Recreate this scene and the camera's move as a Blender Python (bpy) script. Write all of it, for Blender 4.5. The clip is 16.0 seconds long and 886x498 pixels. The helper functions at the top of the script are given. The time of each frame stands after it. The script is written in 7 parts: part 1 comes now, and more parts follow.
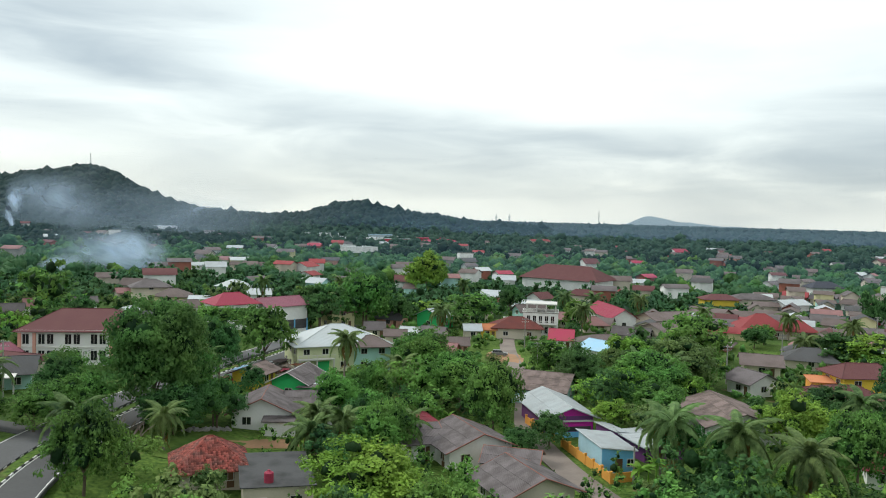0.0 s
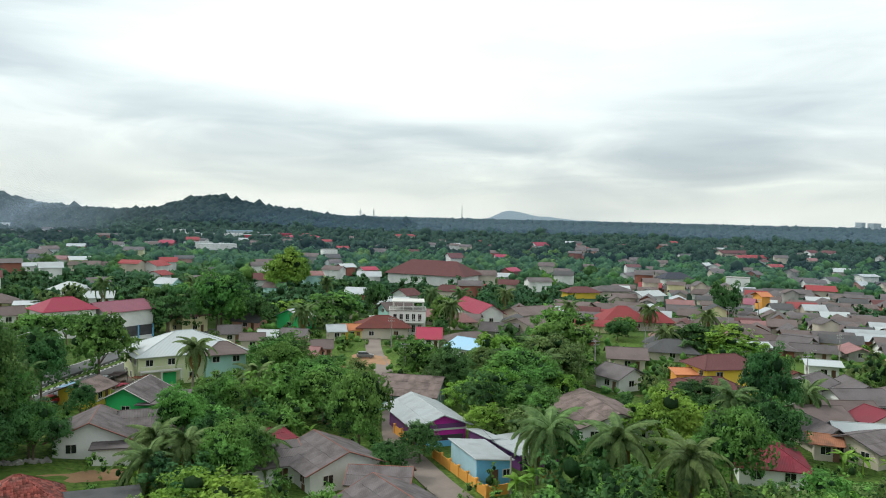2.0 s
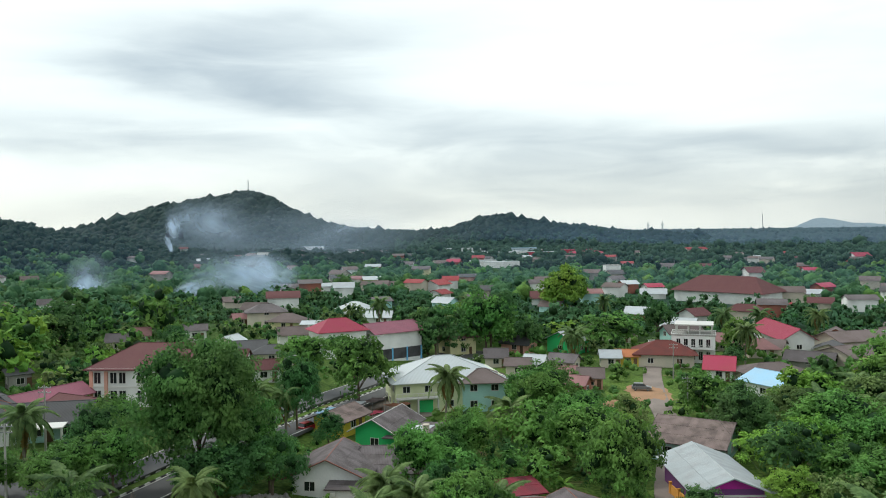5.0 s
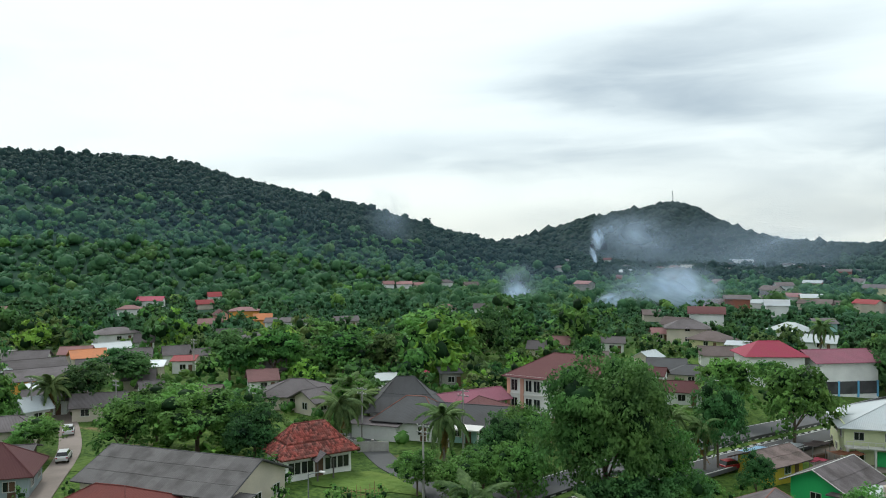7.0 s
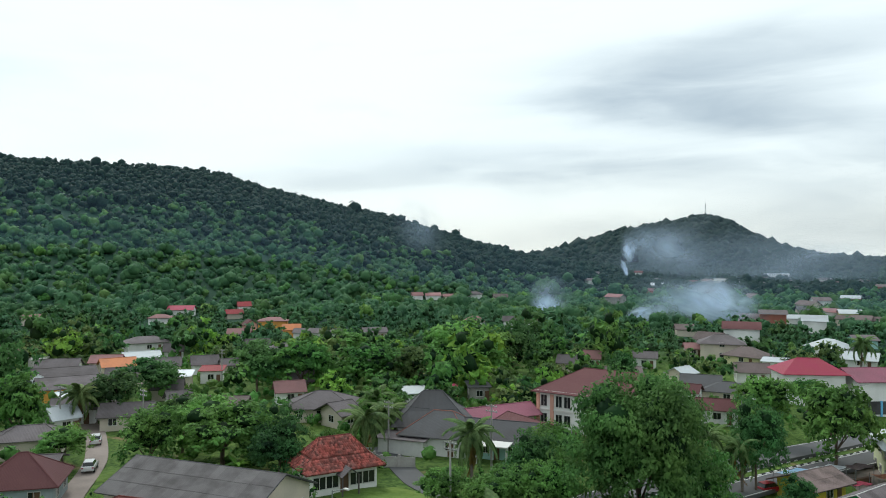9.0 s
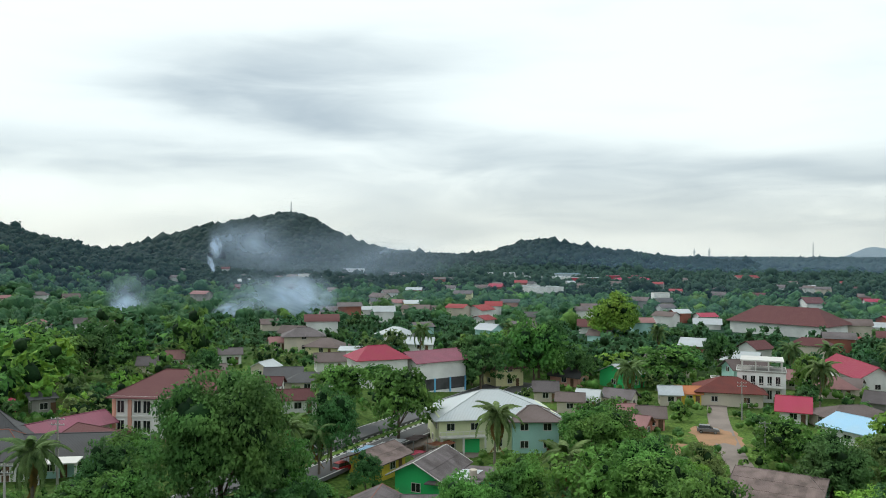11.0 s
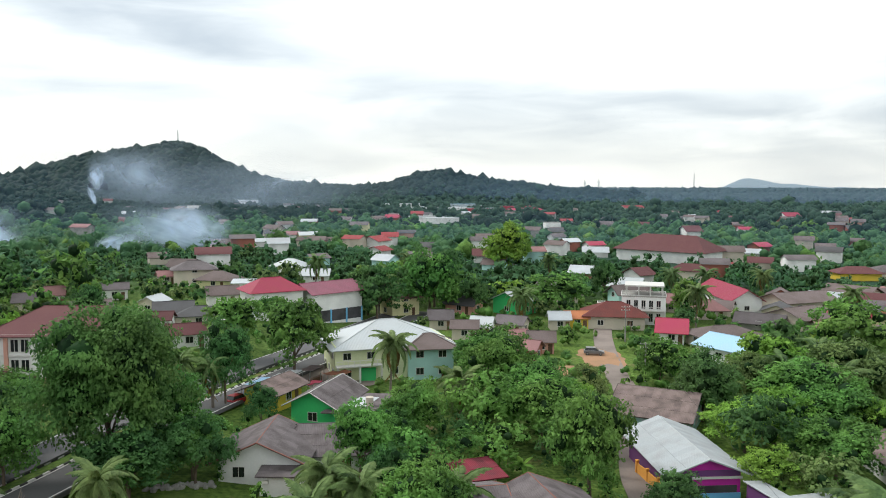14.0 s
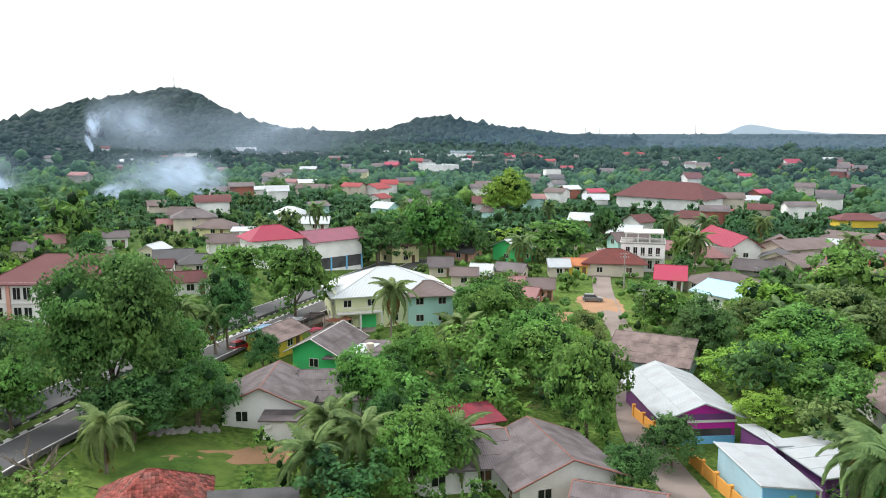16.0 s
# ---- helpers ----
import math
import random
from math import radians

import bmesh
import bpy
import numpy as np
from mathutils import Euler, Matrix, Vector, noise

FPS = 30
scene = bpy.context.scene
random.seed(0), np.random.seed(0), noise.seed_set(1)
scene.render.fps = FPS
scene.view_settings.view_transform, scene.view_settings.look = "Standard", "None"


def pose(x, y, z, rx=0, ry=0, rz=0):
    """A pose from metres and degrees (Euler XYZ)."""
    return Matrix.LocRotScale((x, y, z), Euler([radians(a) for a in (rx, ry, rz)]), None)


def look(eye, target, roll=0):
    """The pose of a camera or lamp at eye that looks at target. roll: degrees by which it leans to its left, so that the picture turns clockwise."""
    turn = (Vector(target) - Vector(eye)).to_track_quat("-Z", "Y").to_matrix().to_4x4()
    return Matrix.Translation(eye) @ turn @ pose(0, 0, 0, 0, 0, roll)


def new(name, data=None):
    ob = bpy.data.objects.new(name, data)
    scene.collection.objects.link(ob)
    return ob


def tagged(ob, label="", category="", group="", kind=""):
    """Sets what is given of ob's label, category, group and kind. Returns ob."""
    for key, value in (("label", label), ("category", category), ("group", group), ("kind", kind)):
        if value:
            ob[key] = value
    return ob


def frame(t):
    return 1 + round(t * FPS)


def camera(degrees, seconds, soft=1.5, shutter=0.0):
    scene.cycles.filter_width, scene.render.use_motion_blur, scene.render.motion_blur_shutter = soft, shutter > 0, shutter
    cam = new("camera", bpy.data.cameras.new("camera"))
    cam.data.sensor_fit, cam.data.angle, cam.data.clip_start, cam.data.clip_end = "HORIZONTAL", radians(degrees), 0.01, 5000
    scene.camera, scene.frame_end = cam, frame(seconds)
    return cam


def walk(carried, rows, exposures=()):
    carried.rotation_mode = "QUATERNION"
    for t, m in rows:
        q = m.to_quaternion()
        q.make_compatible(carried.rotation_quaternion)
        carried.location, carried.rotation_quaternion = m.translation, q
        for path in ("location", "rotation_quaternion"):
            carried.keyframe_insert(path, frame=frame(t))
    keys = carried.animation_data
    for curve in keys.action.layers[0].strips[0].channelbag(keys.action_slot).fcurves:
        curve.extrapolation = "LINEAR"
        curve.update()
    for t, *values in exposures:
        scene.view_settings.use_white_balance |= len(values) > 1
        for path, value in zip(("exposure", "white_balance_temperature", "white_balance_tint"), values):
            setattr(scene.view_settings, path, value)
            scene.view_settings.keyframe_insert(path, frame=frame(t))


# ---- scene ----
# ---- camera ----
cam = camera(59.95, 16.0, soft=1.0)
# seconds, x, y, z, bearing to the right of +y, pitch, lean
PATH = [
    (0.0, 0.00, 0.00, 34.60, 5.96, -2.28, 1.59),
    (0.5, -0.08, 2.01, 34.54, 12.76, -2.30, 1.73),
    (1.0, 0.32, 4.78, 34.34, 14.35, -2.32, 1.72),
    (1.5, 0.94, 7.20, 34.34, 15.19, -2.35, 1.53),
    (2.0, 1.83, 9.73, 34.53, 16.03, -2.40, 1.36),
    (2.5, 2.68, 12.07, 34.62, 16.68, -2.42, 1.27),
    (3.0, 3.81, 14.68, 34.79, 17.14, -2.41, 1.09),
    (3.3, 4.60, 16.50, 34.75, 17.10, -2.38, 0.95),
    (4.0, 6.40, 20.90, 34.55, 14.00, -2.10, 0.45),
    (4.6, 7.80, 24.60, 34.35, 4.00, -1.60, -0.30),
    (5.3, 8.75, 28.90, 34.18, -12.90, -0.90, -0.82),
    (5.5, 8.73, 30.20, 34.15, -18.16, -0.73, -0.88),
    (6.0, 7.95, 32.83, 34.15, -28.88, -0.33, -0.77),
    (6.5, 7.28, 35.05, 33.90, -33.04, -0.25, -0.60),
    (7.0, 6.15, 37.03, 33.90, -36.10, -0.22, -0.30),
    (7.5, 5.53, 37.90, 34.03, -38.61, -0.12, -0.17),
    (8.0, 5.24, 38.51, 34.17, -38.82, 0.00, -0.11),
    (8.5, 4.91, 38.81, 34.11, -39.28, 0.27, 0.02),
    (9.0, 5.06, 38.59, 33.99, -38.29, 0.63, 0.12),
    (9.5, 5.44, 38.30, 34.14, -35.27, 0.79, 0.08),
    (10.0, 5.93, 37.52, 34.31, -25.41, 0.71, 0.07),
    (10.2, 5.95, 37.55, 34.31, -21.10, 0.68, 0.08),
    (10.7, 5.90, 37.80, 34.25, -12.20, 0.55, 0.15),
    (11.3, 5.85, 38.10, 34.15, -5.30, 0.25, 0.24),
    (12.0, 5.80, 38.45, 34.08, -1.75, -0.25, 0.32),
    (12.5, 5.77, 38.59, 34.06, -0.99, -0.74, 0.33),
    (13.0, 5.99, 38.24, 34.13, -0.75, -1.97, 0.26),
    (13.5, 5.95, 38.39, 33.99, -0.56, -3.08, 0.23),
    (14.0, 6.09, 38.34, 34.01, -0.54, -4.70, 0.15),
    (14.5, 6.11, 38.33, 34.00, -0.48, -6.59, 0.10),
    (15.0, 6.14, 38.18, 33.98, -0.53, -7.90, 0.02),
    (15.5, 6.13, 38.32, 34.00, -0.52, -8.43, 0.05),
    (16.0, 6.13, 38.37, 33.99, -0.52, -8.61, 0.04),
]


def aim(x, y, z, bearing, pitch, lean):
    b, p = radians(bearing), radians(pitch)
    eye = Vector((x, y, z))
    return look(eye, eye + Vector((math.sin(b) * math.cos(p), math.cos(b) * math.cos(p), math.sin(p))), lean)


walk(cam, [(t, aim(*row)) for t, *row in PATH],
     [(0.0, 0.15, 6350, 4), (3.2, 0.15, 6350, 4), (5.5, 0.1, 6250, 4), (8.5, 0.05, 6100, 4), (10.2, 0.05, 6150, 4), (12.5, 0.05, 6400, 4), (13.5, 0.15, 6380, 6), (14.0, 0.36, 6420, 9), (15.0, 0.66, 6440, 11), (16.0, 0.85, 6450, 12)])
# ---- sky and sun ----
SUN_UP, SUN_ROUND = radians(46), radians(-60)
world = bpy.data.worlds.new("sky")
scene.world = world
world.use_nodes = True
wn, wl = world.node_tree.nodes, world.node_tree.links
wn.clear()


def sky_node(kind, **values):
    n = wn.new(kind)
    for key, value in values.items():
        if key in n.inputs:
            n.inputs[key].default_value = value
    return n


def sky_math(op, a, b=0.0, c=0.0):
    n = wn.new("ShaderNodeMath")
    n.operation = op
    for i, v in enumerate((a, b, c)):
        if isinstance(v, (int, float)):
            n.inputs[i].default_value = v
        else:
            wl.new(v, n.inputs[i])
    return n.outputs[0]


clear = wn.new("ShaderNodeTexSky")
clear.sky_type, clear.sun_disc = "NISHITA", False
clear.sun_elevation, clear.sun_rotation = SUN_UP, SUN_ROUND
dirs = wn.new("ShaderNodeTexCoord")
split = wn.new("ShaderNodeSeparateXYZ")
wl.new(dirs.outputs["Generated"], split.inputs[0])
bearing_ = sky_math("ARCTAN2", split.outputs[0], split.outputs[1])
height_ = sky_math("ARCSINE", split.outputs[2])
# wind-drawn cloud: noise stretched along the horizon
lay = wn.new("ShaderNodeCombineXYZ")
wl.new(sky_math("MULTIPLY", bearing_, 2.2), lay.inputs[0])
wl.new(sky_math("MULTIPLY", height_, 9.0), lay.inputs[1])
puffs = wn.new("ShaderNodeTexNoise")
puffs.inputs["Scale"].default_value, puffs.inputs["Detail"].default_value, puffs.inputs["Roughness"].default_value = 1.7, 5.0, 0.5
puffs.inputs["Distortion"].default_value = 0.35
wl.new(lay.outputs[0], puffs.inputs["Vector"])
ripple = sky_math("SUBTRACT", puffs.outputs["Fac"], 0.5)


def cloud_bank(bearing, height, wide, high, amount, tilt=0.0):
    """A soft grey bank of cloud; degrees."""
    da = sky_math("SUBTRACT", bearing_, radians(bearing))
    dh = sky_math("SUBTRACT", sky_math("SUBTRACT", height_, radians(height)), sky_math("MULTIPLY", da, tilt))
    dh = sky_math("ADD", dh, sky_math("MULTIPLY", ripple, radians(high * 1.6)))
    da = sky_math("ADD", da, sky_math("MULTIPLY", ripple, radians(wide * 0.8)))
    a = sky_math("DIVIDE", da, radians(wide))
    h = sky_math("DIVIDE", dh, radians(high))
    r = sky_math("ADD", sky_math("MULTIPLY", a, a), sky_math("MULTIPLY", h, h))
    return sky_math("MULTIPLY", sky_math("EXPONENT", sky_math("MULTIPLY", r, -1.0)), amount)


# finer torn streaks inside the banks
streak_at = wn.new("ShaderNodeCombineXYZ")
wl.new(sky_math("ADD", sky_math("MULTIPLY", bearing_, 4.2), sky_math("MULTIPLY", height_, 5.0)), streak_at.inputs[0])
wl.new(sky_math("SUBTRACT", sky_math("MULTIPLY", height_, 21.0), sky_math("MULTIPLY", bearing_, 0.9)), streak_at.inputs[1])
streak_at.inputs[2].default_value = 3.7
streaks = wn.new("ShaderNodeTexNoise")
streaks.inputs["Scale"].default_value, streaks.inputs["Detail"].default_value, streaks.inputs["Roughness"].default_value = 1.15, 5.0, 0.5
streaks.inputs["Distortion"].default_value = 0.45
wl.new(streak_at.outputs[0], streaks.inputs["Vector"])
torn = sky_math("ADD", sky_math("MULTIPLY", sky_math("SUBTRACT", streaks.outputs["Fac"], 0.5), 2.4), 0.78)
grey = sky_math("MULTIPLY", sky_math("MAXIMUM", ripple, 0.0), 0.5)
for bank in [(-20, 12.6, 11, 2.4, 0.95, 0.10), (-15, 9.6, 11, 1.5, 0.55, -0.12), (-20, 6.3, 20, 1.35, 0.72, -0.04), (6, 6.6, 17, 1.4, 0.42, -0.10), (15, 4.4, 24, 1.6, 0.40, -0.05),
             (37, 7.2, 13, 3.4, 0.62, 0.16), (44, 2.8, 24, 3.0, 0.40, 0.0), (-46, 5.6, 9, 0.8, 0.30, 0.0), (24, 2.8, 24, 2.4, 0.34, 0.0), (-6, 3.6, 14, 1.8, 0.30, 0.0), (-10, 1.8, 36, 0.9, 0.26, 0.0),
             (70, 14.0, 30, 5.0, 0.45, 0.0), (-100, 12.0, 25, 4.0, 0.4, 0.0), (180, 14.0, 60, 7.0, 0.4, 0.0)]:
    grey = sky_math("ADD", grey, cloud_bank(*bank))
grey = sky_math("MULTIPLY", grey, sky_math("MINIMUM", sky_math("MAXIMUM", torn, 0.25), 1.35))
grey = sky_math("MULTIPLY", sky_math("SUBTRACT", 1.0, sky_math("EXPONENT", sky_math("MULTIPLY", grey, -1.25))), 0.95)
tone = wn.new("ShaderNodeMix")
tone.data_type = "RGBA"
tone.inputs[6].default_value = (1.10, 1.14, 1.13, 1)
tone.inputs[7].default_value = (0.35, 0.425, 0.51, 1)
wl.new(grey, tone.inputs[0])
warm = wn.new("ShaderNodeMix")
warm.data_type, warm.blend_type = "RGBA", "MULTIPLY"
low_ = sky_math("DIVIDE", height_, radians(5.0))
wl.new(sky_math("EXPONENT", sky_math("MULTIPLY", sky_math("MULTIPLY", low_, low_), -1.0)), warm.inputs[0])
wl.new(tone.outputs[2], warm.inputs[6])
warm.inputs[7].default_value = (0.97, 0.92, 0.85, 1)
veil = wn.new("ShaderNodeMix")
veil.data_type = "RGBA"
veil.inputs[0].default_value = 0.93
thin = wn.new("ShaderNodeMix")
thin.data_type, thin.blend_type = "RGBA", "MULTIPLY"
thin.inputs[0].default_value = 1.0
thin.inputs[7].default_value = (0.1, 0.1, 0.1, 1)
wl.new(clear.outputs[0], thin.inputs[6])
wl.new(thin.outputs[2], veil.inputs[6])
wl.new(warm.outputs[2], veil.inputs[7])
back = wn.new("ShaderNodeBackground")
back.inputs["Strength"].default_value = 0.95
wl.new(veil.outputs[2], back.inputs["Color"])
wl.new(back.outputs[0], wn.new("ShaderNodeOutputWorld").inputs["Surface"])

sun = new("sun", bpy.data.lights.new("sun", "SUN"))
sun.data.energy, sun.data.angle, sun.data.color = 1.65, radians(12), (1.0, 0.95, 0.88)
sun.matrix_world = look((0, 0, 0), (-math.sin(SUN_ROUND) * math.cos(SUN_UP), -math.cos(SUN_ROUND) * math.cos(SUN_UP), -math.sin(SUN_UP)))
# ---- materials ----
def material(name, base, rough=0.8, metal=0.0, vary=0.25, stain=(0.5, 0.5, 0.5), stain_amount=0.3, size=1.0, bump=0.1, ribs=0.0, by="object", island=False, fine=8.0):
    """A weathered surface: fine grain, broad stains, a shade of its own for each object, and ribs along local x where asked."""
    m = bpy.data.materials.new(name)
    m.use_nodes = True
    nt, n = m.node_tree, m.node_tree.nodes
    link = nt.links.new
    bsdf = n["Principled BSDF"]
    bsdf.inputs["Roughness"].default_value, bsdf.inputs["Metallic"].default_value = rough, metal
    bsdf.inputs["Specular IOR Level"].default_value = 0.3
    pos = n.new("ShaderNodeTexCoord").outputs["Object"] if by == "object" else n.new("ShaderNodeNewGeometry").outputs["Position"]
    broad = n.new("ShaderNodeTexNoise")
    broad.inputs["Scale"].default_value, broad.inputs["Detail"].default_value = 0.45 / size, 5
    grain = n.new("ShaderNodeTexNoise")
    grain.inputs["Scale"].default_value, grain.inputs["Detail"].default_value = fine / size, 3
    for t in (broad, grain):
        link(pos, t.inputs["Vector"])
    ramp = n.new("ShaderNodeMapRange")
    ramp.inputs[1].default_value, ramp.inputs[2].default_value = 0.42, 0.68
    ramp.inputs[4].default_value = stain_amount
    link(broad.outputs["Fac"], ramp.inputs[0])
    mix = n.new("ShaderNodeMix")
    mix.data_type = "RGBA"
    mix.inputs[6].default_value, mix.inputs[7].default_value = (*base, 1), (*stain, 1)
    link(ramp.outputs[0], mix.inputs[0])
    hsv = n.new("ShaderNodeHueSaturation")
    link(mix.outputs[2], hsv.inputs["Color"])
    rnd = n.new("ShaderNodeNewGeometry").outputs["Random Per Island"] if island else n.new("ShaderNodeObjectInfo").outputs["Random"]
    shade = n.new("ShaderNodeMapRange")
    shade.inputs[3].default_value, shade.inputs[4].default_value = 1 - vary, 1 + vary
    link(rnd, shade.inputs[0])
    speck = n.new("ShaderNodeMapRange")
    speck.inputs[1].default_value, speck.inputs[2].default_value = 0.3, 0.7
    speck.inputs[3].default_value, speck.inputs[4].default_value = 1 - 0.5 * vary, 1 + 0.5 * vary
    link(grain.outputs["Fac"], speck.inputs[0])
    both = n.new("ShaderNodeMath")
    both.operation = "MULTIPLY"
    link(shade.outputs[0], both.inputs[0])
    link(speck.outputs[0], both.inputs[1])
    link(both.outputs[0], hsv.inputs["Value"])
    link(hsv.outputs[0], bsdf.inputs["Base Color"])
    b = n.new("ShaderNodeBump")
    b.inputs["Strength"].default_value = bump
    b.inputs["Distance"].default_value = 0.05
    link(grain.outputs["Fac"], b.inputs["Height"])
    if ribs:
        w = n.new("ShaderNodeTexWave")
        w.inputs["Scale"].default_value = ribs
        w.bands_direction = "X"
        link(pos, w.inputs["Vector"])
        b2 = n.new("ShaderNodeBump")
        b2.inputs["Strength"].default_value, b2.inputs["Distance"].default_value = 0.5, 0.04
        link(w.outputs["Fac"], b2.inputs["Height"])
        link(b.outputs[0], b2.inputs["Normal"])
        link(b2.outputs[0], bsdf.inputs["Normal"])
    else:
        link(b.outputs[0], bsdf.inputs["Normal"])
    return m


def foliage(name, dark, light, island=True, rough=0.7, size=1.0):
    """Leaves: each clump a shade between two greens, with a little light through the blade."""
    m = bpy.data.materials.new(name)
    m.use_nodes = True
    n, link = m.node_tree.nodes, m.node_tree.links.new
    bsdf = n["Principled BSDF"]
    bsdf.inputs["Roughness"].default_value = rough
    bsdf.inputs["Specular IOR Level"].default_value = 0.12
    geo, info = n.new("ShaderNodeNewGeometry"), n.new("ShaderNodeObjectInfo")
    patch = n.new("ShaderNodeTexNoise")
    patch.inputs["Scale"].default_value, patch.inputs["Detail"].default_value = 0.35 / size, 4
    link(geo.outputs["Position"], patch.inputs["Vector"])
    tree = n.new("ShaderNodeTexNoise")
    tree.inputs["Scale"].default_value = 0.05
    link(geo.outputs["Position"], tree.inputs["Vector"])
    fine = n.new("ShaderNodeTexNoise")
    fine.inputs["Scale"].default_value, fine.inputs["Detail"].default_value, fine.inputs["Roughness"].default_value = 1.5 / size, 5, 0.65
    link(geo.outputs["Position"], fine.inputs["Vector"])

    def weigh(value, k, low=0.0, high=1.0):
        x = n.new("ShaderNodeMapRange")
        x.inputs[1].default_value, x.inputs[2].default_value, x.inputs[4].default_value = low, high, k
        link(value, x.inputs[0])
        return x.outputs[0]

    def plus(a_, b_):
        x = n.new("ShaderNodeMath")
        x.operation = "ADD"
        link(a_, x.inputs[0])
        link(b_, x.inputs[1])
        return x.outputs[0]

    cell = n.new("ShaderNodeTexVoronoi")
    cell.inputs["Scale"].default_value = 0.16
    link(geo.outputs["Position"], cell.inputs["Vector"])
    grey = n.new("ShaderNodeSeparateColor")
    link(cell.outputs["Color"], grey.inputs[0])
    total = plus(plus(plus(weigh(grey.outputs[0], 0.26), weigh(geo.outputs["Random Per Island"], 0.20 if island else 0.0)), weigh(patch.outputs["Fac"], 0.36, 0.3, 0.7)), plus(weigh(fine.outputs["Fac"], 0.34 if island else 0.6, 0.32, 0.68), weigh(info.outputs["Random"], 0.2)))
    r = n.new("ShaderNodeMapRange")
    r.inputs[1].default_value, r.inputs[2].default_value = 0.22, 1.05
    link(total, r.inputs[0])
    mix = n.new("ShaderNodeMix")
    mix.data_type = "RGBA"
    mix.inputs[6].default_value, mix.inputs[7].default_value = (*dark, 1), (*light, 1)
    link(r.outputs[0], mix.inputs[0])
    hue = n.new("ShaderNodeHueSaturation")
    hr = n.new("ShaderNodeMapRange")
    hr.inputs[1].default_value, hr.inputs[2].default_value, hr.inputs[3].default_value, hr.inputs[4].default_value = 0.3, 0.7, 0.475, 0.525
    link(tree.outputs["Fac"], hr.inputs[0])
    link(hr.outputs[0], hue.inputs["Hue"])
    link(mix.outputs[2], hue.inputs["Color"])
    link(hue.outputs[0], bsdf.inputs["Base Color"])
    b = n.new("ShaderNodeBump")
    b.inputs["Strength"].default_value, b.inputs["Distance"].default_value = 0.6, 0.3 * size
    tex = n.new("ShaderNodeTexNoise")
    tex.inputs["Scale"].default_value, tex.inputs["Detail"].default_value = 2.2 / size, 4
    link(geo.outputs["Position"], tex.inputs["Vector"])
    link(tex.outputs["Fac"], b.inputs["Height"])
    link(b.outputs[0], bsdf.inputs["Normal"])
    if island:
        through_blade = n.new("ShaderNodeBsdfTranslucent")
        link(hue.outputs[0], through_blade.inputs["Color"])
        both = n.new("ShaderNodeMixShader")
        both.inputs[0].default_value = 0.3
        link(bsdf.outputs[0], both.inputs[1])
        link(through_blade.outputs[0], both.inputs[2])
        link(both.outputs[0], n["Material Output"].inputs["Surface"])
    return m


M = {}
M["asbestos"] = material("asbestos", (0.128, 0.112, 0.118), 0.9, 0, 0.22, (0.07, 0.06, 0.058), 0.6, 1.5, 0.2, ribs=1.6)
M["dark_asbestos"] = material("dark_asbestos", (0.082, 0.082, 0.087), 0.9, 0, 0.15, (0.06, 0.055, 0.055), 0.5, 1.5, 0.2, ribs=1.6)
M["brown_asbestos"] = material("brown_asbestos", (0.138, 0.108, 0.106), 0.9, 0, 0.2, (0.09, 0.07, 0.062), 0.6, 1.5, 0.2, ribs=1.6)
M["zinc"] = material("zinc", (0.42, 0.45, 0.48), 0.45, 0.35, 0.12, (0.25, 0.25, 0.25), 0.4, 2, 0.1, ribs=1.2)
M["white_zinc"] = material("white_zinc", (0.44, 0.475, 0.495), 0.5, 0.1, 0.08, (0.42, 0.42, 0.42), 0.4, 2, 0.1, ribs=1.2)
M["blue_zinc"] = material("blue_zinc", (0.30, 0.50, 0.68), 0.5, 0.1, 0.06, (0.36, 0.46, 0.52), 0.4, 2, 0.1, ribs=1.2)
M["crimson"] = material("crimson", (0.31, 0.035, 0.075), 0.7, 0, 0.14, (0.28, 0.05, 0.06), 0.5, 1.5, 0.3, ribs=1.6)
M["red_tile"] = material("red_tile", (0.26, 0.045, 0.052), 0.8, 0, 0.15, (0.20, 0.05, 0.045), 0.5, 1.5, 0.4, ribs=1.9)
M["clay_tile"] = material("clay_tile", (0.25, 0.060, 0.046), 0.85, 0, 0.5, (0.085, 0.040, 0.032), 0.95, 0.45, 0.5, ribs=1.9, fine=2.2)
M["clay_piece"] = material("clay_piece", (0.30, 0.078, 0.064), 0.85, 0, 0.55, (0.16, 0.10, 0.09), 0.7, 0.5, 0.4, island=True)
M["brown_tile"] = material("brown_tile", (0.105, 0.040, 0.043), 0.85, 0, 0.15, (0.12, 0.05, 0.048), 0.5, 1.2, 0.3, ribs=1.9)
M["dark_red"] = material("dark_red", (0.13, 0.035, 0.03), 0.85, 0, 0.15, (0.08, 0.03, 0.028), 0.5, 1.2, 0.3, ribs=1.9)
M["maroon"] = material("maroon", (0.20, 0.028, 0.045), 0.7, 0, 0.1, (0.13, 0.03, 0.04), 0.5, 1.2, 0.3, ribs=1.9)
M["purple"] = material("purple", (0.26, 0.09, 0.13), 0.75, 0, 0.12, (0.18, 0.08, 0.10), 0.5, 1.5, 0.3, ribs=1.6)
M["rose"] = material("rose", (0.25, 0.13, 0.13), 0.85, 0, 0.2, (0.18, 0.10, 0.10), 0.6, 1.5, 0.3, ribs=1.6)
M["orange_tile"] = material("orange_tile", (0.50, 0.19, 0.085), 0.8, 0, 0.12, (0.32, 0.14, 0.08), 0.5, 1.5, 0.3, ribs=1.6)
